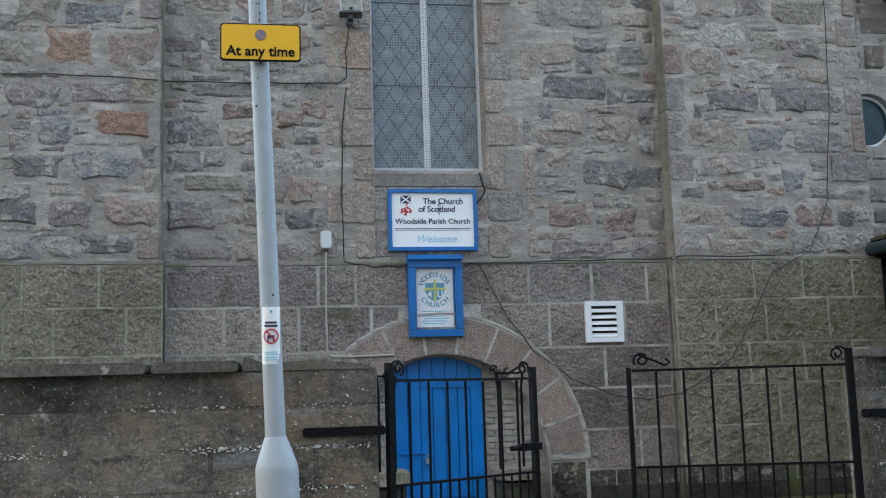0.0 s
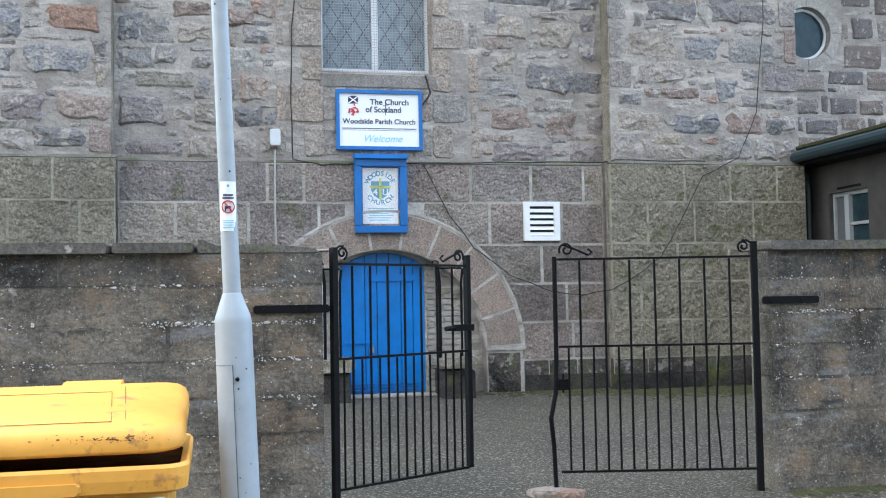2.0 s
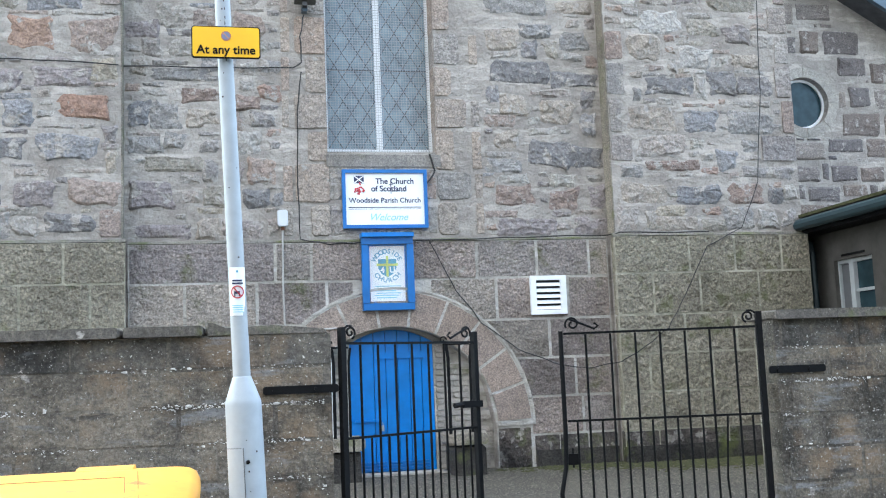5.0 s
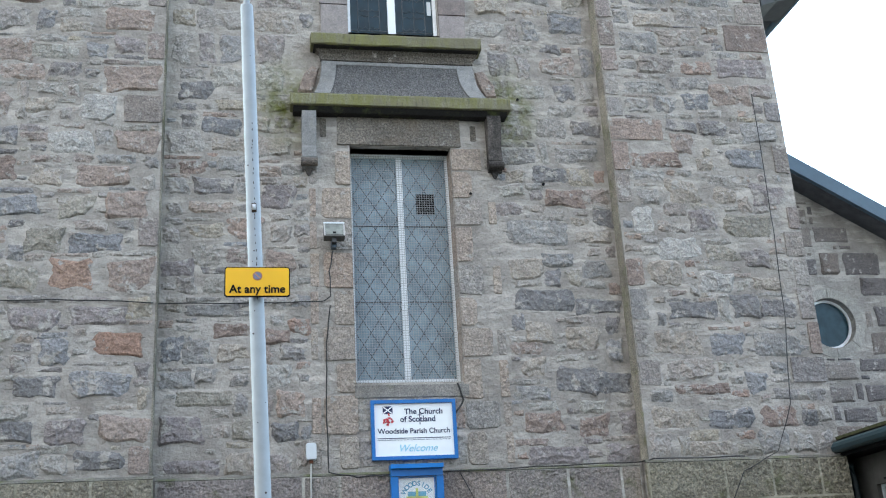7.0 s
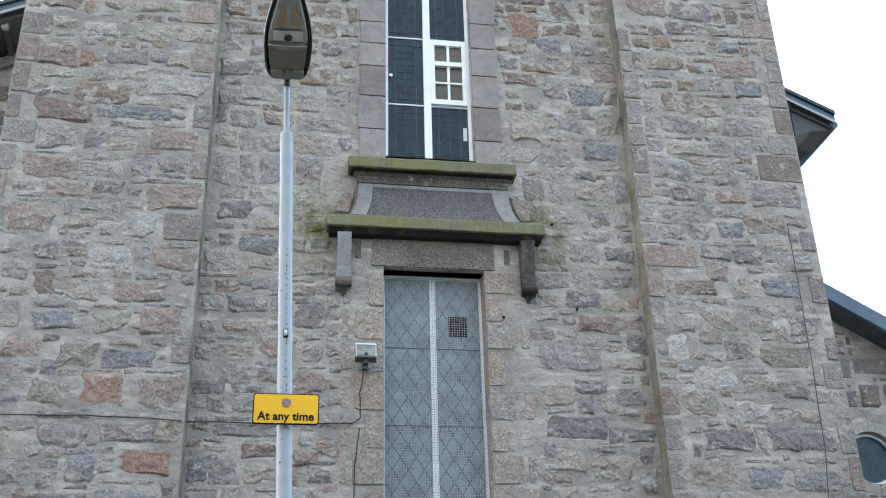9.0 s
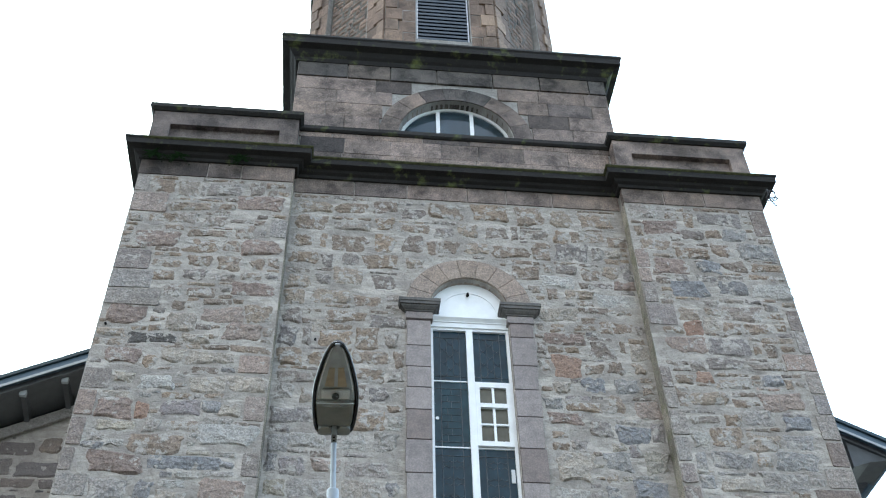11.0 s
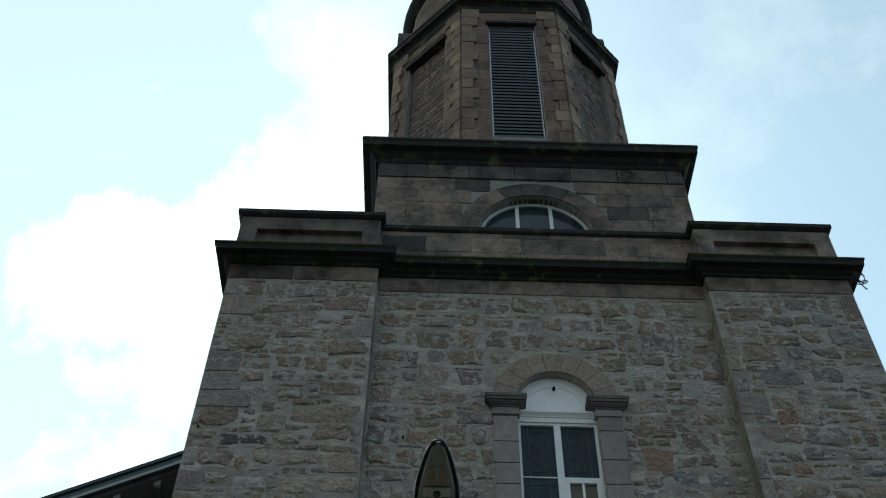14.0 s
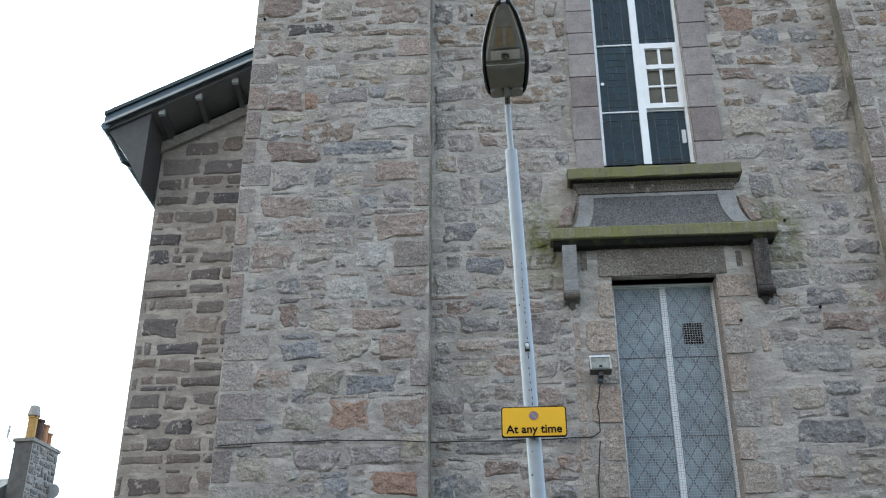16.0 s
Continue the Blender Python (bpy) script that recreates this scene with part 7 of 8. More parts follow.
s = Shape().prism([(NX0 - 0.2, 15.6), (NX0 - 0.2, 15.9), (PL + 0.8, 15.9 + SLOPE * (PL + 1.0 - NX0)), (PL + 0.8, 15.6 + SLOPE * (PL + 1.0 - NX0))], NY - 0.12, NY - 0.04)
part("wall_head_band", s, M_JAMB, nave)

# side wing with the round window
wing = empty("side_wing", 11.8, 19.0, 0.4, "lower granite side wing with a round window", "church wing")
WY = 19.0
s = Shape()
RW = (11.74, 6.82, 0.52)


def ring_low(x):
    return RW[1] - math.sqrt(max(0, RW[2] ** 2 - (x - RW[0]) ** 2))


def ring_high(x):
    return RW[1] + math.sqrt(max(0, RW[2] ** 2 - (x - RW[0]) ** 2))


def verge(x):
    return 9.62 - 0.585 * (x - 11.57)


n = 20
xs_ = [RW[0] + RW[2] * math.cos(math.pi * (1 - k / n)) for k in range(n + 1)]
s.prism([(PR - 0.2, 0.3), (xs_[0], 0.3), (xs_[0], verge(xs_[0])), (PR - 0.2, verge(PR - 0.2))], WY, WY + 0.4)
s.prism([(xs_[-1], 0.3), (17.0, 0.3), (17.0, verge(17.0)), (xs_[-1], verge(xs_[-1]))], WY, WY + 0.4)
for a, b in zip(xs_, xs_[1:]):
    s.prism([(a, 0.3), (b, 0.3), (b, ring_low(b)), (a, ring_low(a))], WY, WY + 0.4)
    s.prism([(a, ring_high(a)), (b, ring_high(b)), (b, verge(b)), (a, verge(a))], WY, WY + 0.4)
s.weld = True
part("wall", s, M_MORTAR, wing)
part("backing", Shape().box(PR, 16.4, WY + 0.8, WY + 2.9, 0.3, 6.9).box(11.0, 12.9, WY + 0.4, WY + 0.8, 5.8, 6.0).box(11.0, 12.9, WY + 0.8, WY + 2.9, 6.9, 8.4).box(11.0, 12.9, WY + 0.4, WY + 0.8, 7.7, 8.3), M_DARK, wing)
s = Shape()
for x, z, w, h in rubble_rows(rng, 9.8, 16.5, beds(rng, 2.0, 10.5, 0.40, 0.60), [(RW[0] - RW[2] - 0.22, RW[0] + RW[2] + 0.22, RW[1] - RW[2] - 0.22, RW[1] + RW[2] + 0.22)], (0.5, 1.0), 0.95):
    if z + h / 2 < verge(x + w / 2) - 0.05:
        stone(s, rng, x, z, max(0.06, w - 0.04), max(0.05, h - 0.04), WY + 0.004, WY - 0.006, 0.16)
tagged(part("squared_rubble", s, M_NAVE, wing, "dark squared granite set in pale mortar"), kind="stuff")
rw = part("round_window", band(Shape(), RW[0], RW[1], RW[2] - 0.055, RW[2] - 0.005, WY + 0.14, WY + 0.20, 36), M_WHITE, wing, "round window with a pale frame")
part("pane", disc(Shape(), RW[0], RW[1], RW[2] - 0.05, WY + 0.17, WY + 0.18), M_PANE_DEEP, rw)
for k in range(8):
    arc_ = arc(RW[0], RW[1], RW[2], k * 45 + 1.2, k * 45 + 43.8, 8) + list(reversed(arc(RW[0], RW[1], RW[2] + 0.20, k * 45 + 0.9, k * 45 + 44.1, 8)))
    part("surround", Shape().prism(arc_, WY - 0.012, WY + 0.13), M_SURROUND, wing)
s = Shape().loops([[(PR - 0.2, y, verge(PR - 0.2)), (17.5, y, verge(17.5)), (17.5, y, verge(17.5) + 0.3), (PR - 0.2, y, verge(PR - 0.2) + 0.3)] for y in (WY - 0.5, WY + 3.5)])
part("roof", s, M_SLATE, wing)
s = Shape().loops([[(PR - 0.2, y, verge(PR - 0.2) + 0.02), (17.5, y, verge(17.5) + 0.02), (17.5, y, verge(17.5) + 0.36), (PR - 0.2, y, verge(PR - 0.2) + 0.36)] for y in (WY - 0.6, WY - 0.5)])
part("bargeboard", s, M_GUTTER, wing, "blue-grey painted bargeboard")

# low annexe at the foot of the tower
ann = empty("annexe", 11.0, 11.5, 0.4, "low rendered annexe with white windows", "annexe")
AX, AY0, AY1 = 8.62, 8.6, 18.9
wins = ((12.72, 13.6), (11.37, 12.25))
part("wall", Shape().box(AX, AX + 0.3, AY0, AY1, 0.3, 1.75), M_ANNEXE, ann)
part("wall_head", Shape().box(AX, AX + 0.3, AY0, AY1, 3.05, 3.48), M_ANNEXE, ann)
for a, b in ((AY0, 11.37), (12.25, 12.72), (13.6, AY1)):
    part("wall_pier", Shape().box(AX, AX + 0.3, a, b, 1.75, 3.05), M_ANNEXE, ann)
part("end_wall", Shape().box(AX + 0.3, 15.0, AY0, AY0 + 0.3, 0.3, 3.48), M_ANNEXE, ann)
part("backing", Shape().box(AX + 0.9, 14.9, AY0 + 0.4, AY1, 0.3, 3.5), M_DARK, ann)
s = Shape().loops([[(AX - 0.38, y, 3.54), (15.2, y, 4.5), (15.2, y, 4.65), (AX - 0.38, y, 3.68)] for y in (AY0 - 0.3, AY1)])
part("roof", s, M_SLATE, ann)
part("soffit", Shape().box(AX - 0.36, AX + 0.3, AY0 - 0.3, AY1, 3.46, 3.54), M_BLACK, ann)
part("gutter", Shape().tube([(AX - 0.42, AY0 - 0.3, 3.58), (AX - 0.42, AY1, 3.58)], 0.08, 10), M_PIPE, ann)
part("gutter_moss", Shape().box(AX - 0.40, AX - 0.1, AY0, AY1, 3.69, 3.73), M_MOSS, ann)
part("downpipe", Shape().tube([(AX - 0.42, 13.95, 3.54), (AX - 0.40, 13.95, 3.45), (AX - 0.1, 13.98, 3.35), (AX - 0.08, 14.0, 3.2), (AX - 0.08, 14.0, 0.4)], 0.05, 8), M_PIPE, ann)
for a, b in wins:
    m = b - 0.34
    w = part("window", Shape().box(AX + 0.04, AX + 0.16, m - 0.05, m + 0.05, 1.75, 3.0), M_FRAME, ann, "pale framed window")
    part("panel", Shape().box(AX + 0.10, AX + 0.13, m + 0.05, b - 0.03, 1.75, 2.99), M_SOFFIT, w, "grey blank panel")
    for q0, q1, c, d in ((a, a + 0.05, 1.75, 3.05), (b - 0.03, b, 1.75, 3.05), (a + 0.05, b - 0.03, 3.0, 3.05), (a + 0.05, m - 0.05, 1.75, 1.83), (a + 0.05, m - 0.05, 2.59, 2.63)):
        part("frame_bar", Shape().box(AX + 0.06, AX + 0.14, q0, q1, c, d), M_FRAME, w)
    part("pane", Shape().box(AX + 0.10, AX + 0.11, a + 0.04, m - 0.04, 1.8, 3.02), M_PANE_DEEP, w)
    part("sill", Shape().box(AX - 0.08, AX + 0.06, a - 0.05, b + 0.05, 1.68, 1.75), M_DRESSED, ann)
    part("head_slot", Shape().box(AX - 0.012, AX + 0.01, a + 0.15, b - 0.2, 3.09, 3.12), M_BLACK, ann)

# far house with a gable chimney, standing askew
far = empty("far_house", -21.0, 41.0, 0.4, "far granite house with a chimney stack", "house")
part("wall", Shape().box(-32.0, -20.1, 37.3, 44.7, 0.3, 10.5), M_MORTAR_DARK, far)
part("roof", Shape().loops([[(x, 36.9, 10.4), (x, 41.0, 12.75), (x, 45.1, 10.4)] for x in (-33.0, -20.05)]), M_SLATE, far)
CU, CV = Vector((-0.99, 0.14, 0)), Vector((0.14, 0.99, 0))


def stack(a, b, z):
    """A place on the stack: a along its short side, b along its long side."""
    q = Vector((-19.17, 40.0, 0)) + CU * a + CV * b
    return q.x, q.y, z


def stack_box(a0, a1, b0, b1, z0, z1):
    return Shape().loops([[stack(a, b, z) for a, b in ((a0, b0), (a1, b0), (a1, b1), (a0, b1))] for z in (z0, z1)])


ch = part("chimney", stack_box(0, 0.79, 0, 1.92, 0.3, 14.0), M_CEMENT, far, "chimney stack, one face cement, one rubble")
s = Shape()
for x, z, w, h in rubble_rows(rng, 0.03, 1.89, beds(rng, 9.2, 13.97, 0.3, 0.5), [], (0.26, 0.6)):
    stone(s, rng, x, z, max(0.1, w - 0.03), max(0.1, h - 0.03), 0.01, -0.02, 0.25)
s.v = [stack(y, x, z) for x, y, z in s.v]
part("rubble_bed", stack_box(-0.006, 0.002, 0.0, 1.92, 9.0, 14.0), M_MORTAR_DARK, ch)
tagged(part("chimney_rubble", s, M_NAVE, ch), kind="stuff")
part("chimney_cope", stack_box(-0.07, 0.86, -0.07, 1.99, 14.0, 14.14), M_SILL, ch)
for b, h, r, mat, label in ((0.36, 1.02, 0.19, M_BUFF, "tall yellow clay pot"), (0.82, 1.02, 0.20, M_CLAY_DARK, "soot-dark clay pot"), (1.22, 0.92, 0.20, M_CLAY, "clay chimney pot"), (1.62, 0.68, 0.15, M_CLAY, "clay chimney pot")):
    cx, cy, _ = stack(0.40, b, 0)
    pot = part("chimney_pot", Shape().turned([(r, 14.12), (r * 0.96, 14.12 + h * 0.9), (r * 1.15, 14.12 + h * 0.92), (r * 1.12, 14.12 + h), (r * 0.7, 14.12 + h)], 14, cx, cy), mat, ch, label)
    if mat == M_BUFF:
        part("cowl", Shape().turned([(r * 0.9, 14.12 + h), (r * 1.35, 14.14 + h), (r * 1.35, 14.2 + h), (r * 1.05, 14.56 + h), (r * 0.8, 14.56 + h)], 14, cx, cy), M_SURROUND, pot, "pale cowl on the pot")
part("aerial", Shape().tube([stack(0.80, 0.1, 13.65), stack(1.25, 0.1, 14.25), stack(1.25, 0.1, 14.62)], 0.025, 5).tube([stack(1.55, 0.1, 14.52), stack(0.35, 0.1, 14.46)], 0.018, 5).tube([stack(1.27, 0.1, 14.3), stack(1.23, 0.1, 14.75)], 0.05, 5), M_STEEL, far)
cx, cy, cz = stack(-0.2, 1.75, 12.35)
part("satellite_dish", Shape().loops([[(cx + r * math.cos(a), cy - d, cz + r * 1.1 * math.sin(a)) for a in (2 * math.pi * q / 18 for q in range(18))] for r, d in ((0.05, 0.0), (0.18, 0.03), (0.28, 0.09), (0.28, 0.11))]).tube([(cx, cy, cz), stack(0.0, 1.75, 12.3)], 0.03, 5), M_STEEL, far)

# ---- boundary walls ----
rng = random.Random(77)


def block_wall(name, x0, x1, tops, label):
    w = empty(name, (x0 + x1) / 2, GATE_Y, 0.2, label, "wall", kind="structure")
    top = tops[0][2]
    part("wall_bed", Shape().box(x0 + 0.01, x1 - 0.01, GATE_Y - 0.001, GATE_Y + 0.29, 0.0, top), M_WALL_JOINT, w)
    h, n = 0.243, 0
    z = 2.033
    while z > -0.05:
        x = (-0.715, -0.339, -0.05, -0.42, -0.75)[n % 5] - 0.625 * 16
        while x < x1:
            nxt = x + 0.625
            a, b = max(x + rng.uniform(-0.012, 0.012), x0), min(nxt + rng.uniform(-0.012, 0.012), x1)
            if b - a > 0.06:
                out = [(px + rng.uniform(-0.004, 0.004), pz + rng.uniform(-0.004, 0.003)) for px, pz in cut_rect(a + 0.005, b - 0.005, z - h + 0.007, min(z - 0.007, top - 0.002), 0.012)]
                part("block", Shape().slab(out, GATE_Y + 0.14, GATE_Y - rng.uniform(0.003, 0.008), 0.011), M_SOOTY if n == 0 else M_BLOCK, w)
            x = nxt
        z, n = z - h, n + 1
    for a, b, z in tops:
        x = a
        while x < b - 0.02:
            wd = min(rng.uniform(0.8, 1.1), b - x)
            part("cope", Shape().slab(cut_rect(x + 0.004, x + wd - 0.004, z, z + 0.07, 0.012), GATE_Y + 0.36, GATE_Y - 0.07, 0.014), M_COPE, w)
            x += wd
    return w


block_wall("boundary_wall_1", -9.0, 0.965, [(-9.0, 0.13, 2.005)], "old concrete block boundary wall with stone cope")
block_wall("boundary_wall_2", 4.22, 12.0, [(4.2, 12.0, 2.0)], "old concrete block boundary wall with pale lichen")
s = Shape()
part("cope_remnant", s.slab([(0.13, 2.005), (0.95, 2.005), (0.93, 2.035), (0.6, 2.07), (0.25, 2.055), (0.16, 2.095), (0.13, 2.095)], GATE_Y + 0.3, GATE_Y - 0.01, 0.02), M_COPE, bpy.data.objects["boundary_wall_1"], "broken mortar where the cope is missing")

# ---- gates ----


def gate(hinge_x, hinge_y, angle, length, label, bent=False):
    """A leaf built along +x from its hinge, then turned."""
    t = empty("iron_gate", hinge_x, hinge_y, 0.36, label, "gate", "double gates")
    z0, zm, z1 = (0.41, 1.318, 1.957) if bent else (0.42, 1.29, 1.93)
    sw = Matrix.Translation((hinge_x, hinge_y, 0)) @ Matrix.Rotation(radians(angle), 4, "Z")

    def put(name, shape, lab=""):
        shape.v = [tuple(sw @ Vector(p)) for p in shape.v]
        return part(name, shape, M_BLACK, t, lab)
    put("hinge_post", Shape().box(-0.021, 0.021, -0.021, 0.021, z0 - 0.16, z1 + 0.11))
    end = Shape()
    if bent:
        end.tube([(length, 0, z1 + 0.02), (length, 0, 1.2), (length + 0.01, 0, 0.98), (length + 0.05, 0.02, 0.80), (length + 0.03, 0, 0.6), (length + 0.02, 0, z0 - 0.14)], 0.017, 8)
    else:
        end.box(length - 0.02, length + 0.02, -0.02, 0.02, z0, z1 + 0.08)
    put("end_post", end)
    for z in (z0, zm, z1):
        put("rail", Shape().box(0.03, length - 0.02, -0.014, 0.014, z - 0.008, z + 0.008))
    n = 8
    for k in range(1, n):
        x = length * k / n
        put("bar", Shape().tube([(x, 0, z0 + 0.01), (x, 0, z1 - 0.01)], 0.0088, 8))
    for k in range(n):
        x = length * (k + 0.5) / n
        bow = 0.03 if bent and k == 1 else 0.0
        put("dog_bar", Shape().tube([(x, 0, z0 + 0.01), (x + bow, 0, (z0 + zm) / 2), (x, 0, zm - 0.01)], 0.008, 6))

    def scroll(cx, cz, r, a0, turns, sx):
        return [(cx + sx * r * (1 - 0.75 * k / 20) * math.cos(a0 + turns * 2 * math.pi * k / 20), 0, cz + r * (1 - 0.75 * k / 20) * math.sin(a0 + turns * 2 * math.pi * k / 20)) for k in range(21)]
    put("scroll", Shape().tube(scroll(length - 0.09, z1 + 0.07, 0.055, -0.5, 1.3, 1), 0.008, 6))
    put("scroll_stem", Shape().tube([(length - 0.06, 0, z1 + 0.11), (length - 0.16, 0, z1 + 0.07), (length - 0.25, 0, z1 + 0.03), (length - 0.28, 0, z1 + 0.05), (length - 0.25, 0, z1 + 0.075)], 0.009, 6))
    put("scroll", Shape().tube(scroll(0.075, z1 + 0.075, 0.045, -1.2, 1.3, 1), 0.008, 6))
    put("scroll_stem", Shape().tube([(0.02, 0, z1 + 0.10), (0.05, 0, z1 + 0.12), (0.085, 0, z1 + 0.12)], 0.008, 6))
    return t, put


_, put_l = gate(1.035, GATE_Y + 0.03, 32, 1.28, "open black wrought-iron gate leaf with scrolls")
put_l("latch", Shape().box(1.10, 1.30, -0.05, -0.015, 1.44, 1.49).tube([(1.02, -0.03, 1.46), (1.13, -0.03, 1.47)], 0.02, 6))
_, put_r = gate(4.13, GATE_Y + 0.03, 168, 1.47, "black wrought-iron gate leaf with a bent end bar", True)
put_r("drop_bolt", Shape().box(1.38, 1.46, -0.045, -0.015, 1.00, 1.08).tube([(1.42, -0.03, 0.98), (1.42, -0.03, 1.12)], 0.008, 6))
for x0, x1 in ((0.50, 1.0), (4.16, 4.62)):
    st = empty("hinge_strap", (x0 + x1) / 2, GATE_Y, 1.6, "black iron hinge strap bolted to the wall", "hinge")
    part("strap", Shape().slab(cut_rect(x0, x1, 1.605, 1.66, 0.012), GATE_Y - 0.012, GATE_Y - 0.03, 0.004), M_BLACK, st)
    for k in (0.15, 0.7):
        part("bolt", disc(Shape(), x0 + (x1 - x0) * k, 1.632, 0.014, GATE_Y - 0.042, GATE_Y - 0.03, 8), M_BLACK, st)
stp = empty("gate_stop", 2.66, 7.75, 0.25, "gate stop of two flat reddish stone slabs", "gate stop")
for cx, cy, wide, deep, top in ((2.60, 7.90, 0.15, 0.12, 0.30), (2.72, 7.82, 0.14, 0.11, 0.295)):
    ring = [(cx + wide * math.cos(a) * q, cy + deep * math.sin(a) * q) for a, q in zip((2 * math.pi * k / 9 for k in range(9)), (1.0, 0.86, 1.04, 0.9, 1.1, 0.95, 0.84, 1.05, 0.92))]
    part("slab", Shape().loops([[(cx + (x - cx) * f, cy + (y - cy) * f, z) for x, y in ring] for f, z in ((1.0, 0.2), (1.0, top - 0.02), (0.9, top), (0.3, top + 0.004))]), M_PINK if cx < 2.65 else M_ORANGE, stp)

for bars in ((1.58, 1.77), (3.03, 3.31)):
    rail = empty("stair_railing", bars[0], 13.5, 0.97, "short black iron railing on the low wall", "railing", "door railings")
    for n, x in enumerate(bars):
        part("post", Shape().tube([(x, 13.5, 0.95), (x, 13.5, 1.9), (x + (0.02 if n else -0.02), 13.5, 2.07)], 0.021 - 0.005 * n, 8), M_BLACK, rail)
    part("top_bar", Shape().tube([(bars[0] - 0.05, 13.5, 2.09), (bars[0], 13.5, 2.075), (bars[-1], 13.5, 2.075)], 0.014, 6), M_BLACK, rail)
    part("scroll", Shape().tube([(bars[0] - 0.06 + 0.05 * math.cos(0.5 * k) * (1 - k / 16), 13.5, 2.13 + 0.05 * math.sin(0.5 * k) * (1 - k / 16)) for k in range(14)], 0.010, 6), M_BLACK, rail)
pipe = empty("waste_pipe", 1.585, 13.9, 0.97, "short white plastic pipe beside the door", "pipe")
part("pipe", Shape().tube([(1.585, 13.9, 0.9), (1.585, 13.9, 1.97)], 0.027, 10), M_WHITE, pipe)
part("socket", Shape().tube([(1.585, 13.9, 1.92), (1.585, 13.9, 2.0)], 0.034, 10), M_WHITE, pipe)

# ---- street lamp ----
LX, LY_ = 0.373, 4.6
lamp = empty("street_lamp", LX, LY_, 0.0, "grey steel street lamp column with a hooded lantern", "street lamp")
lamp.rotation_euler = (0, radians(-2.0), 0)
bpy.context.view_layer.update()


def lamp_part(name, shape, mat, label="", parent=None, smooth=True):
    """Built upright at the foot of the column, which leans a little."""
    ob = part(name, shape, mat, None, label, smooth)
    ob.parent = parent or lamp
    if parent is None:
        ob.matrix_parent_inverse = Matrix.Translation((-LX, -LY_, 0))
    return ob


lamp_part("base", Shape().turned([(0.074, -0.05), (0.074, -0.045), (0.0682, 1.60), (0.068, 1.615), (0.065, 1.63), (0.036, 1.712), (0.035, 1.715), (0.030, 1.717)], 28, LX, LY_), M_GREYPOLE)
lamp_part("shaft", Shape().turned([(0.033, 1.712), (0.033, 1.716), (0.033, 1.74), (0.031, 2.5), (0.0282, 4.33), (0.028, 4.335), (0.0275, 4.342), (0.024, 4.345), (0.015, 4.346)], 24, LX, LY_), M_GREYPOLE)
lamp_part("spigot", Shape().turned([(0.0135, 4.33), (0.0135, 4.335), (0.0135, 4.60), (0.0135, 4.66)], 14, LX, LY_), M_GREYPOLE)
lamp_part("inspection_door", Shape().turned([(0.0735, 0.93), (0.0715, 1.45)], 10, LX, LY_, radians(200), radians(262)), M_GREYPOLE, "flush steel inspection door")
lamp_part("door_seam", Shape().tube([(LX + r_ * math.cos(radians(a_)), LY_ + r_ * math.sin(radians(a_)), z_) for a_, z_, r_ in ((200, 1.452, 0.072), (231, 1.452, 0.072), (262, 1.452, 0.072), (262, 1.2, 0.0735), (262, 0.93, 0.0745), (231, 0.928, 0.0745), (200, 0.928, 0.0745))], 0.0014, 5), M_SOFFIT)
rng = random.Random(8)
for k in range(26):
    z_, a_ = rng.choice((rng.uniform(0.6, 1.6), rng.uniform(1.8, 4.2))), radians(rng.uniform(225, 315))
    r_ = 0.0745 - 0.0036 * z_ if z_ < 1.6 else 0.0336 - 0.0019 * (z_ - 1.7)
    q_ = rng.uniform(0.0015, 0.004)
    lamp_part("paint_chip", Shape().tube([(LX + (r_ - 0.002) * math.cos(a_), LY_ + (r_ - 0.002) * math.sin(a_), z_), (LX + (r_ + 0.0006) * math.cos(a_), LY_ + (r_ + 0.0006) * math.sin(a_), z_ + q_ * 0.3)], q_, 6), M_CHIP, smooth=False)
lamp_part("lock", disc(Shape(), LX + 0.005, 1.40, 0.008, LY_ - 0.078, LY_ - 0.06, 8), M_BLACK)
for k in range(24):
    z_ = 2.95 + k * 0.034 + rng.uniform(-0.012, 0.012)
    a_, r_, q_ = radians(278 + rng.uniform(-4, 4)), 0.0336 - 0.0019 * (z_ - 1.7), rng.uniform(0.003, 0.009)
    cx, cy = LX + (r_ - 0.0012) * math.cos(a_), LY_ + (r_ - 0.0012) * math.sin(a_)
    lamp_part("paint_chip", Shape().loops([[(cx + w_ * math.cos(b_), cy + w_ * math.sin(b_), z_ + dz) for b_ in (math.pi / 3 * q for q in range(6))] for w_, dz in ((0.0006, -q_), (0.0022, -q_ * 0.4), (0.0018, q_ * 0.3), (0.0006, q_))]), M_CHIP, smooth=False)
lamp_part("sticker_back", Shape().box(LX - 0.008, LX + 0.012, LY_ - 0.0325, LY_ - 0.029, 3.325, 3.365), M_CHIP)
lamp_part("old_sticker", Shape().box(LX - 0.005, LX + 0.009, LY_ - 0.0345, LY_ - 0.0325, 3.335, 3.36), M_PLASTIC, "small worn pale sticker")
# lantern: reaches out over the street, gear box behind, clear bowl in front
WIDE = [0.076, 0.089, 0.095, 0.098, 0.097, 0.092, 0.081, 0.067, 0.050, 0.022]


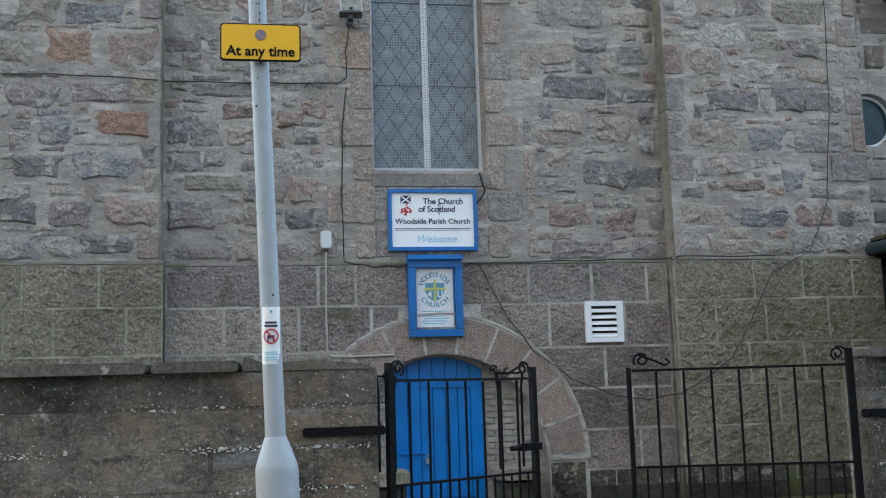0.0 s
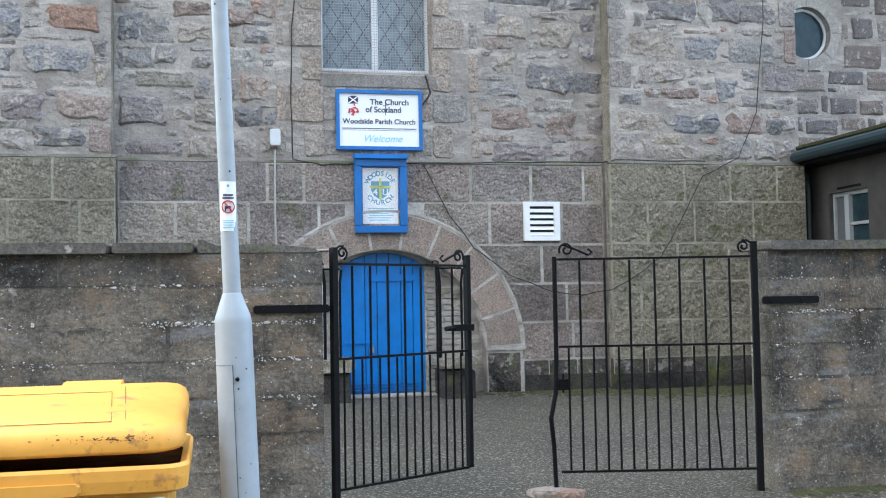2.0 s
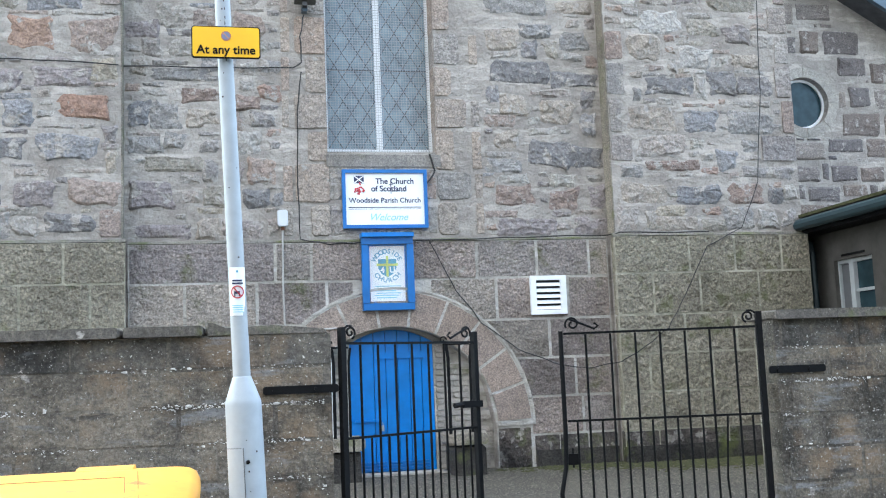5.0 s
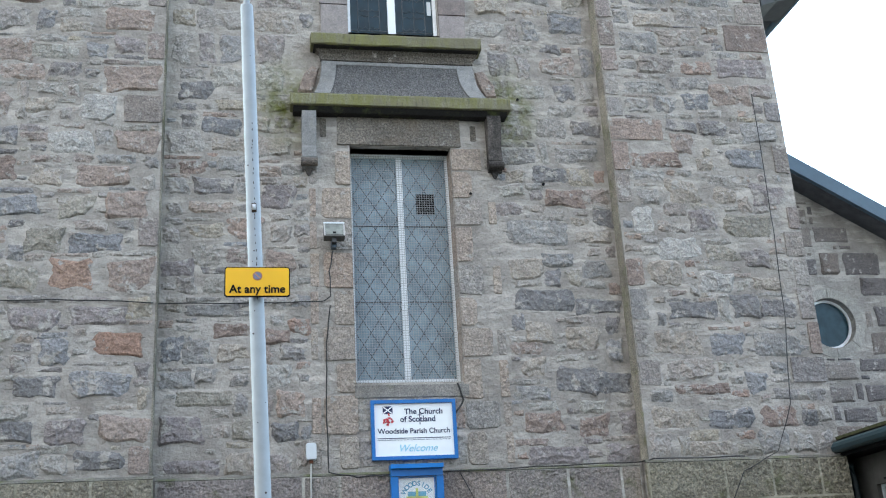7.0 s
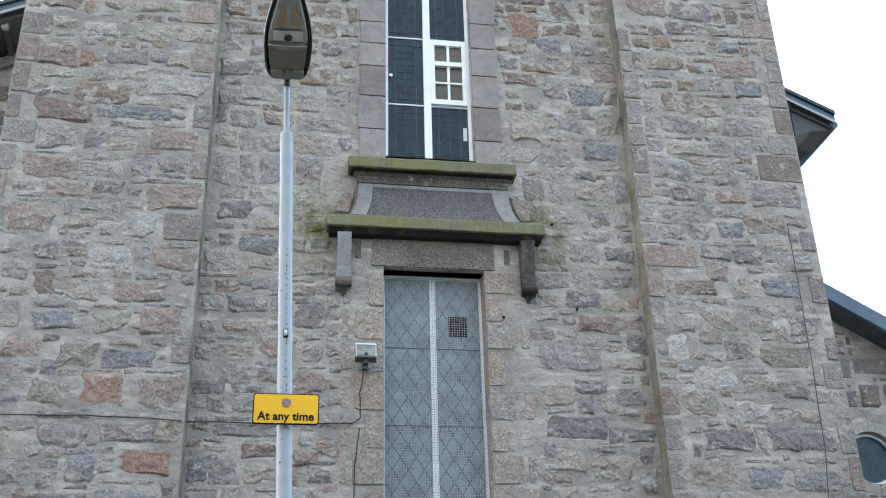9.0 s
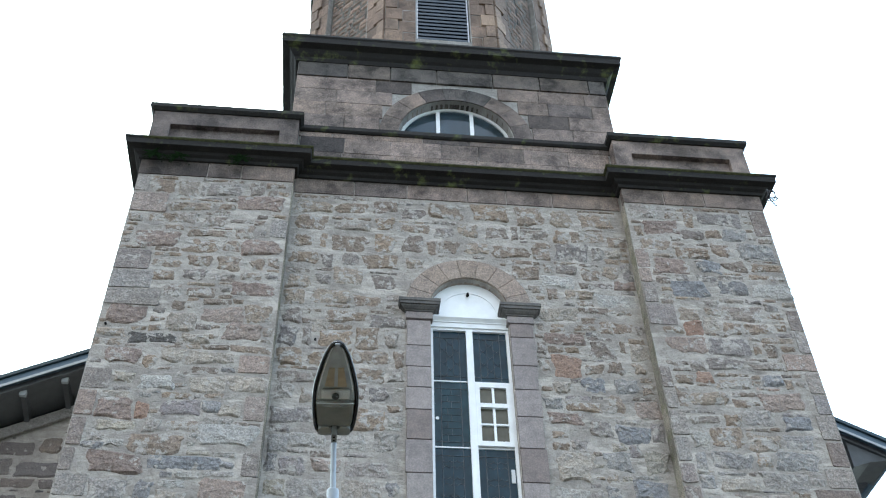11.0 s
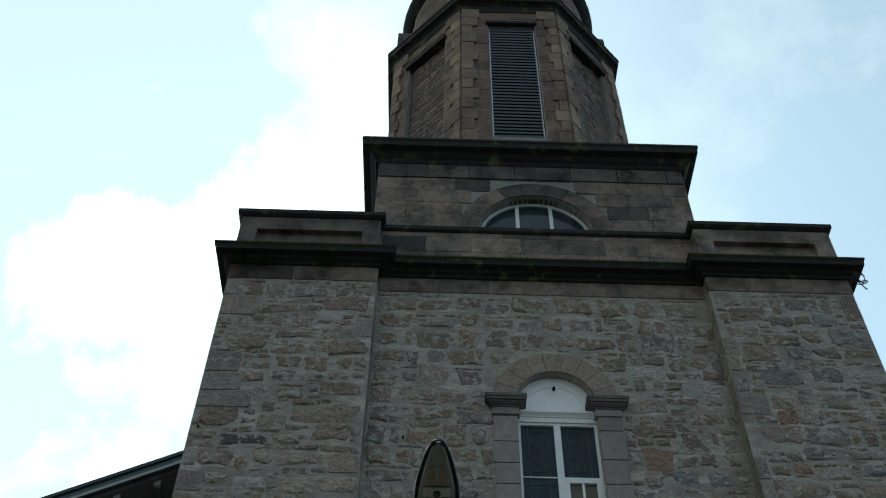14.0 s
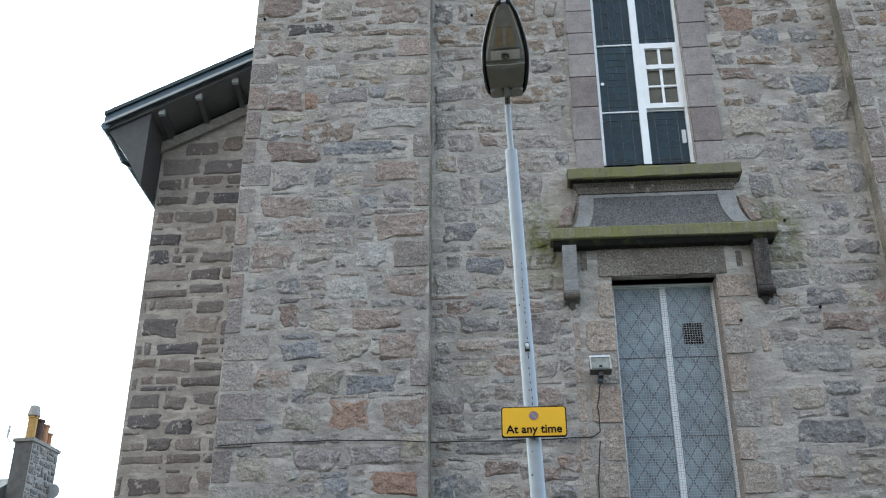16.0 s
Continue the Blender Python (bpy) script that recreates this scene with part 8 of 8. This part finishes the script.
def lantern(f0, f1, top, grow=1.0, n=9):
    """Half of the lantern, upper or lower, between two shares of its length."""
    rings = []
    for k in range(n + 1):
        f = f0 + (f1 - f0) * k / n
        q = f * 9
        i = min(8, int(q))
        w = (WIDE[i] + (WIDE[i + 1] - WIDE[i]) * (q - i)) * grow
        y, z = LY_ - 0.0 - 0.58 * f, 4.665 + 0.085 * f
        h = (0.095 if top else -0.075 * (1 - 0.55 * f)) * min(1, (1.05 - f) * 4)
        rings.append([(LX + w * math.cos(a), y, z + h * math.sin(a) ** (0.8 if top else 1.0)) for a in (math.pi * m / 12 for m in range(13))])
    return Shape().loops(rings, True, True)


lamp_part("canopy", lantern(0.0, 1.0, True, 1.06, 14), plain("gloss_dark_canopy", (0.02, 0.02, 0.021), 0.14, bump=0), "dark lantern housing")
M_GLOSS = plain("gloss_black", (0.012, 0.012, 0.013), 0.12, bump=0)
RIM = [(sx * w * 1.04, k / 9) for sx, seq in ((-1, list(enumerate(WIDE))[1:]), (1, list(enumerate(WIDE))[:0:-1])) for k, w in seq]
RIM = RIM[:9] + [(-0.008, 1.012), (0.008, 1.012)] + RIM[9:] + [(0.084, 0.05), (0.07, 0.012), (0.055, 0.0), (-0.055, 0.0), (-0.07, 0.012), (-0.084, 0.05), RIM[0]]
lamp_part("rim", Shape().tube([(LX + x, LY_ - 0.58 * f, 4.66 + 0.085 * f) for x, f in RIM], 0.009, 6), M_GLOSS)


def lamp_y(f):
    return LY_ - 0.58 * f, 4.665 + 0.085 * f


def half_width(f):
    i = min(8, int(f * 9))
    return WIDE[i] + (WIDE[i + 1] - WIDE[i]) * (f * 9 - i)


def tray(f0, f1, drop, depth, inset, n=8):
    """A flat-bottomed box that follows the lantern's outline."""
    rings = []
    for k in range(n + 1):
        f = f0 + (f1 - f0) * k / n
        y, z = lamp_y(f)
        w = half_width(f) - inset
        rings.append([(LX - w, y, z), (LX - w + 0.008, y, z - drop), (LX + w - 0.008, y, z - drop), (LX + w, y, z), (LX + w, y, z + depth), (LX - w, y, z + depth)])
    return Shape().loops(rings, True, True)


M_GEAR = plain("smoked_grey_cover", (0.19, 0.195, 0.175), 0.35, spread=0.2, scale=9, bump=0.05)
lamp_part("gear_cover", tray(0.125, 0.385, 0.022, 0.01, 0.006), M_GEAR, smooth=False)
for sx in (-1, 1):
    lamp_part("rear_cover", Shape().loops([[(x, y, z) for x, y in cut_rect(LX + sx * 0.046 - 0.031, LX + sx * 0.046 + 0.031, LY_ - 0.068, LY_ - 0.004, 0.014)] for z in (4.645, 4.68)], True, True), plain("grey_casting", (0.28, 0.29, 0.27), 0.4, bump=0.05), smooth=False)
lamp_part("clamp_block", Shape().box(LX - 0.013, LX + 0.013, LY_ - 0.075, LY_ + 0.014, 4.60, 4.68), M_GEAR, smooth=False)
for y in (0.03, 0.055):
    lamp_part("screw", Shape().turned([(0.0, 4.596), (0.005, 4.597), (0.005, 4.604), (0.0, 4.604)], 8, LX, LY_ - y), M_BLACK, smooth=False)
lamp_part("reflector_tray", tray(0.39, 0.965, 0.005, 0.002, 0.006), plain("dull_reflector", (0.42, 0.43, 0.41), 0.3, 0.9, spread=0.2, scale=20), "dull grey reflector tray", smooth=False)
# amber base colour stands in for the church wall mirrored here
M_AMBER = plain("wall_tinted_reflector", (0.40, 0.31, 0.20), 0.4, 0.4, spread=0.3, scale=25, bump=0)
for sx in (-1, 1):
    y0_, z0_ = lamp_y(0.56)
    y1_, z1_ = lamp_y(0.75)
    a_, b_ = sorted((LX + sx * 0.008, LX + sx * 0.052))
    c_, d_ = sorted((LX + sx * 0.008, LX + sx * 0.034))
    lamp_part("reflector", Shape().loops([[(a_, y0_, z0_ - 0.016), (b_, y0_, z0_ - 0.016), (b_, y0_, z0_ - 0.007), (a_, y0_, z0_ - 0.007)], [(c_, y1_, z1_ - 0.012), (d_, y1_, z1_ - 0.012), (d_, y1_, z1_ - 0.007), (c_, y1_, z1_ - 0.007)]], True, True), M_AMBER, "reflector tinted amber for the wall it mirrors", smooth=False)
    # the sky's glint on the bowl's edge, modelled as a white line
    lamp_part("bowl_edge", Shape().tube([(LX + sx * (half_width(f) * (0.9 - 0.35 * max(0, f - 0.45))), lamp_y(f)[0], lamp_y(f)[1] - 0.008) for f in (0.40, 0.5, 0.6, 0.7, 0.8, 0.9, 0.96)], 0.0035, 6), M_WHITE, "white line for the highlight along the bowl's edge")
y0_, z0_ = lamp_y(0.47)
lamp_part("reflector", Shape().box(LX - 0.066, LX + 0.066, y0_ - 0.03, y0_ + 0.035, z0_ - 0.014, z0_ - 0.007), plain("white_reflector", (0.9, 0.9, 0.88), 0.3, 0.5, spread=0.1, bump=0), "white reflector", smooth=False)
lamp_part("lamp_tube", Shape().turned([(0.0, z0_ - 0.032), (0.015, z0_ - 0.03), (0.019, z0_ - 0.025), (0.018, z0_ - 0.015), (0.0, z0_ - 0.015)], 14, LX, y0_ + 0.005), M_BLACK)
lamp_part("bowl", lantern(0.40, 0.975, False, 0.93), hazy_bowl(), "clear bowl").visible_shadow = False
lamp_part("gear_seam", Shape().tube([(LX - half_width(0.39) * 0.93, lamp_y(0.39)[0], lamp_y(0.39)[1] - 0.024), (LX, lamp_y(0.39)[0], lamp_y(0.39)[1] - 0.028), (LX + half_width(0.39) * 0.93, lamp_y(0.39)[0], lamp_y(0.39)[1] - 0.024)], 0.002, 6), M_WHITE, "pale lip of the bowl")
lamp_part("bowl_clip", Shape().box(LX - 0.011, LX + 0.011, LY_ - 0.592, LY_ - 0.566, 4.733, 4.742), M_STEEL, smooth=False)

# plate and sticker on the column
plate = empty("parking_sign", 0.272, LY_ - 0.05, 2.957, "yellow no waiting plate reading At any time", "sign")
x0, x1, z0, z1 = 0.141, 0.405, 2.946, 3.074
SYY = LY_ - 0.05
part("border", Shape().slab(cut_rect(x0, x1, z0, z1, 0.008), SYY + 0.006, SYY - 0.002, 0.001), M_BLACK, plate)
part("plate_face", Shape().slab(cut_rect(x0 + 0.0045, x1 - 0.0045, z0 + 0.0045, z1 - 0.0045, 0.006), SYY, SYY - 0.004, 0.0005), M_YELLOW, plate)
part("roundel", disc(Shape(), 0.273, 3.034, 0.0195, SYY - 0.0055, SYY - 0.004, 24), plain("faded_red", (0.50, 0.20, 0.12), 0.5, bump=0), plate)
part("roundel_face", disc(Shape(), 0.273, 3.034, 0.0152, SYY - 0.0065, SYY - 0.0055, 24), plain("faded_blue", (0.20, 0.22, 0.34), 0.5, bump=0), plate)
part("roundel_bar", Shape().add([(0.2635, SYY - 0.0072, 3.046), (0.2610, SYY - 0.0072, 3.0435), (0.2825, SYY - 0.0072, 3.022), (0.2850, SYY - 0.0072, 3.0245)], [(0, 1, 2, 3)]), plain("faded_orange", (0.55, 0.28, 0.12), 0.5, bump=0), plate)
writing("lettering", "At any time", 0.0475, 0.273, SYY - 0.005, 2.977, M_BLACK, plate, bold=0.0009)
part("clamp", Shape().box(0.245, 0.30, LY_ - 0.044, LY_ - 0.02, 3.0, 3.04), M_STEEL, plate)

stick = empty("column_sticker", 0.30, LY_ - 0.045, 2.0, "white sticker with a red prohibition ring", "sticker")
ST_Z0, ST_Z1, SX_ = 1.945, 2.13, 0.301
part("sheet", Shape().turned([(0.0345, ST_Z0), (0.0345, ST_Z1)], 10, SX_, LY_, radians(215), radians(325)), M_BOARD, stick)
part("ring", band(Shape(), SX_, 2.035, 0.0205, 0.0245, LY_ - 0.0385, LY_ - 0.033, 24), M_RED, stick)
part("slash", Shape().add([(SX_ - 0.016, LY_ - 0.0388, 2.05), (SX_ - 0.013, LY_ - 0.0388, 2.053), (SX_ + 0.016, LY_ - 0.0388, 2.02), (SX_ + 0.013, LY_ - 0.0388, 2.017)], [(0, 1, 2, 3)]), M_RED, stick)
for z, wide in ((2.079, 0.019), (2.068, 0.021)):
    part("text_bar", Shape().box(SX_ - wide, SX_ + wide, LY_ - 0.0365, LY_ - 0.034, z - 0.003, z + 0.003), M_INK, stick)
for z in (1.984, 1.976, 1.967, 1.959):
    part("text_bar", Shape().box(SX_ - 0.021, SX_ + 0.021, LY_ - 0.0365, LY_ - 0.034, z - 0.0012, z + 0.0012), M_CYAN, stick)
part("mark", disc(Shape(), SX_, 2.114, 0.0045, LY_ - 0.037, LY_ - 0.033, 10), M_PALEBLUE, stick)
part("pictogram", Shape().box(SX_ - 0.012, SX_ + 0.009, LY_ - 0.0378, LY_ - 0.034, 2.028, 2.038).box(SX_ - 0.012, SX_ - 0.008, LY_ - 0.0378, LY_ - 0.034, 2.018, 2.028).box(SX_ + 0.005, SX_ + 0.009, LY_ - 0.0378, LY_ - 0.034, 2.018, 2.028), M_INK, stick, "plain dark pictogram")

# ---- yellow bin ----
wb = empty("wheeled_bin", -0.5, 4.75, 0.0, "large yellow plastic wheeled bin with the lid ajar", "bin")
BX0, BX1, BY0, BY1 = -1.20, 0.150, 4.25, 5.12


def rounded(x0, x1, y0, y1, z, r, n=5):
    out = []
    for cx, cy, a0 in ((x1 - r, y0 + r, -90), (x1 - r, y1 - r, 0), (x0 + r, y1 - r, 90), (x0 + r, y0 + r, 180)):
        out += [(cx + r * math.cos(radians(a0 + 90 * k / n)), cy + r * math.sin(radians(a0 + 90 * k / n)), z) for k in range(n + 1)]
    return out


body = Shape().loops([rounded(BX0 + 0.12, BX1 - 0.12, BY0 + 0.14, BY1 - 0.10, 0.16, 0.08), rounded(BX0 + 0.05, BX1 - 0.045, BY0 + 0.05, BY1 - 0.04, 1.05, 0.07), rounded(BX0 + 0.045, BX1 - 0.04, BY0 + 0.045, BY1 - 0.04, 1.08, 0.07)], True, True)
part("body", body, M_BIN, wb, smooth=False)
rim = Shape().loops([rounded(BX0 + 0.04, BX1 - 0.025, BY0 + 0.03, BY1 - 0.02, 1.045, 0.08), rounded(BX0, BX1 + 0.006, BY0 - 0.015, BY1, 1.06, 0.09), rounded(BX0 - 0.004, BX1 + 0.010, BY0 - 0.022, BY1, 1.10, 0.09), rounded(BX0 - 0.004, BX1 + 0.012, BY0 - 0.022, BY1, 1.135, 0.09), rounded(BX0 + 0.008, BX1 + 0.002, BY0 - 0.012, BY1 - 0.01, 1.147, 0.085), rounded(BX0 + 0.03, BX1 - 0.016, BY0 + 0.012, BY1 - 0.03, 1.14, 0.08), rounded(BX0 + 0.05, BX1 - 0.03, BY0 + 0.035, BY1 - 0.05, 1.09, 0.07)], True, False)
part("rim", rim, M_BIN, wb)
# dark sheet on the solid body stands in for the shaded inside
part("opening", Shape().loops([rounded(BX0 + 0.04, BX1 - 0.025, BY0 + 0.03, BY1 - 0.04, 1.085, 0.07), rounded(BX0 + 0.04, BX1 - 0.025, BY0 + 0.03, BY1 - 0.04, 1.10, 0.07)]), M_BIN_INSIDE, wb, "dark brown sheet for the shaded inside of the bin")
part("front_step", Shape().slab(cut_rect(-0.95, -0.18, 1.06, 1.10, 0.01), BY0, BY0 - 0.034, 0.008), M_BIN, wb)


def lid_ring(inset, lift, r, crown=0.0):
    """A ring of the lid, which slopes down to the front."""
    return [(x, y, 1.195 + lift + 0.095 * (y - BY0) / (BY1 - BY0) + crown * math.sin(math.pi * min(1, max(0, (y - BY0) / (BY1 - BY0))))) for x, y, _ in rounded(BX0 + inset, BX1 - inset, BY0 + inset, BY1 - inset * 0.5, 0, r, 6)]


lid = part("lid", Shape().loops([lid_ring(0.03, 0.0, 0.11), lid_ring(0.006, -0.012, 0.12), lid_ring(0.002, 0.0, 0.12), lid_ring(0.004, 0.035, 0.12), lid_ring(0.016, 0.058, 0.12, 0.01), lid_ring(0.04, 0.068, 0.11, 0.02), lid_ring(0.22, 0.072, 0.06, 0.03)]), M_BIN, wb, "scuffed yellow lid", smooth=True)


def lid_at(y):
    return 1.195 + 0.0715 + 0.095 * (y - BY0) / (BY1 - BY0) + 0.028 * math.sin(math.pi * min(1, max(0, (y - BY0) / (BY1 - BY0))))


for a, b in ((-0.346, -0.112), (-0.95, -0.71)):
    ups = [(4.985, -0.004), (5.0, 0.006), (5.02, 0.011), (5.115, 0.011)]
    part("hinge_tab", Shape().loops([[(a, y, lid_at(y) - 0.02), (a + 0.006, y, lid_at(y) + up), (b - 0.006, y, lid_at(y) + up), (b, y, lid_at(y) - 0.02)] for y, up in ups]), M_BIN, lid)
for (xa, ya), (xb, yb) in (((-0.05, 4.36), (-0.098, 4.97)), ((-0.095, 4.34), (-0.132, 4.78)), ((-0.095, 4.34), (-0.95, 4.34)), ((-0.132, 4.78), (-0.95, 4.78))):
    part("seam", Shape().tube([(xa + (xb - xa) * k / 10, ya + (yb - ya) * k / 10, lid_at(ya + (yb - ya) * k / 10) - 0.0006) for k in range(11)], 0.0014, 5), M_BIN_DIRT, lid)
r4 = random.Random(14)
s = Shape()
for k in range(90):
    x = r4.choice((r4.gauss(-0.14, 0.05), r4.gauss(-0.04, 0.035), r4.uniform(-0.9, 0.1)))
    z, r = 1.236 + r4.gauss(0, 0.006), r4.uniform(0.0008, 0.0032)
    w = r4.uniform(1.0, 3.0)
    pts = [(x + r * w * math.cos(a) * r4.uniform(0.6, 1.2), BY0 - 0.0 + 0.003, z + r * math.sin(a) * r4.uniform(0.6, 1.2)) for a in (2 * math.pi * q / 6 for q in range(6))]
    s.add(pts + [(x, BY0 + 0.001, z)], [(q, (q + 1) % 6, 6) for q in range(6)])
tagged(part("scuffs", s, M_BIN_DIRT, lid, "dark scuff marks on the lid edge"), kind="stuff")
part("front_bar", Shape().tube([(-0.5, BY0 - 0.035, 1.02), (-0.1, BY0 - 0.035, 1.03), (0.085, BY0 - 0.035, 1.035)], 0.011, 8), M_STEEL, wb, "steel front bar")
for x, y in ((-1.0, 4.5), (-0.05, 4.5), (-1.0, 5.0), (-0.05, 5.0)):
    w = part("wheel", Shape().tube([(x - 0.03, y, 0.1), (x + 0.03, y, 0.1)], 0.10, 18), M_BLACK, wb)
    part("fork", Shape().box(x - 0.045, x + 0.045, y - 0.02, y + 0.02, 0.1, 0.18), M_STEEL, w)

coil = [(PR + 0.09 + 0.02 * k / 30 + 0.09 * math.cos(k * 0.62), PIER - 0.30 + 0.05 * math.sin(k * 0.9), 16.82 - 0.010 * k + 0.10 * math.sin(k * 0.62)) for k in range(30)]
cable(coil, 0.012, "loose coil of dark wire at the cornice end")

# ferns rooted on the cornice
rng = random.Random(5)
for fx in (-3.60, -3.12, -1.96):
    fern = empty("fern", fx, PIER - 0.14, 17.05, "small green fern growing from the cornice", "plant", "cornice ferns")
    s = Shape()
    for k in range(22):
        a, ln = rng.uniform(0, 2 * math.pi), rng.uniform(0.12, 0.30)
        p0 = Vector((fx, PIER - 0.14, 17.05))
        tip_ = p0 + Vector((math.cos(a) * ln, -abs(math.sin(a)) * ln * 0.6 - 0.04, rng.uniform(-0.40, -0.06)))
        for q in range(6):
            m = p0.lerp(tip_, (q + 1) / 6.5)
            for sg in (-1, 1):
                e = m + Vector((0.05 * sg * (1.1 - q / 6), -0.02, rng.uniform(-0.03, 0.03)))
                s.add([tuple(m), tuple(m + Vector((0.012, 0, 0.02))), tuple(e), tuple(m - Vector((0.012, 0, 0.02)))], [(0, 1, 2, 3)])
    part("fronds", s, M_LEAF, fern)

# moss along the foot of the church
s = Shape()
for k in range(5200):
    place = k % 8
    if place == 0:
        x, y = rng.uniform(-0.9, 1.0), 13.88 - abs(rng.gauss(0, 0.24))
    elif place == 1:
        x, y = rng.uniform(4.3, 7.5), GATE_Y - 0.03 - abs(rng.gauss(0, 0.10))
    else:
        x = 3.6 + 4.7 * math.sqrt(rng.random())
        y = (13.62 if x > PRL else 13.86) - abs(rng.gauss(0, 0.16 + 0.08 * (x - 3.6)))
    r = rng.uniform(0.012, 0.05)
    z = ground_height(y)
    s.add([(x + r, y, z), (x, y + r, z), (x - r, y, z), (x, y - r, z), (x, y, z + r * 0.4)], [(0, 1, 4), (1, 2, 4), (2, 3, 4), (3, 0, 4)])
tagged(part("moss_strip", s, M_MOSS), "green moss along the foot of the wall", "moss", kind="stuff")

# unseen plain wall behind the camera, added to block low sky light
opp = Shape().box(-60, 60, -14.0, -10.5, -0.1, 8.5)
tagged(part("wall_south", opp, M_RENDER), "unseen plain wall added to hold back sky light from the street side", "wall", kind="structure")

# lime and lichen splashes in the wall joints
rng = random.Random(9)
for xa, xb in ((-4.0, 0.9), (4.25, 7.0)):
    s = Shape()
    for k in range(2600 if xa < 0 else 1500):
        joint = rng.choice((1.547, 1.547, 1.547, 1.304, 1.304, 1.061, 1.79)) if rng.random() < 0.86 else rng.uniform(0.4, 1.9)
        x, z, r = rng.uniform(xa, xb), joint + rng.gauss(0, 0.009), rng.uniform(0.0012, 0.0055) * (2.4 if rng.random() < 0.06 else 1)
        if math.sin(x * 5.3 + joint * 9) + math.sin(x * 2.1) < rng.uniform(-1.2, 0.8):
            continue
        w = rng.uniform(1.0, 2.4)
        pts = [(x + r * w * math.cos(a) * rng.uniform(0.6, 1.2), GATE_Y - 0.013, z + r * math.sin(a) * rng.uniform(0.6, 1.2)) for a in (2 * math.pi * q / 6 for q in range(6))]
        s.add(pts + [(x, GATE_Y - 0.018, z)], [(q, (q + 1) % 6, 6) for q in range(6)])
    tagged(part("lime_splashes", s, M_SPLASH, bpy.data.objects["boundary_wall_1" if xa < 0 else "boundary_wall_2"], "white lime and lichen spots"), kind="stuff")
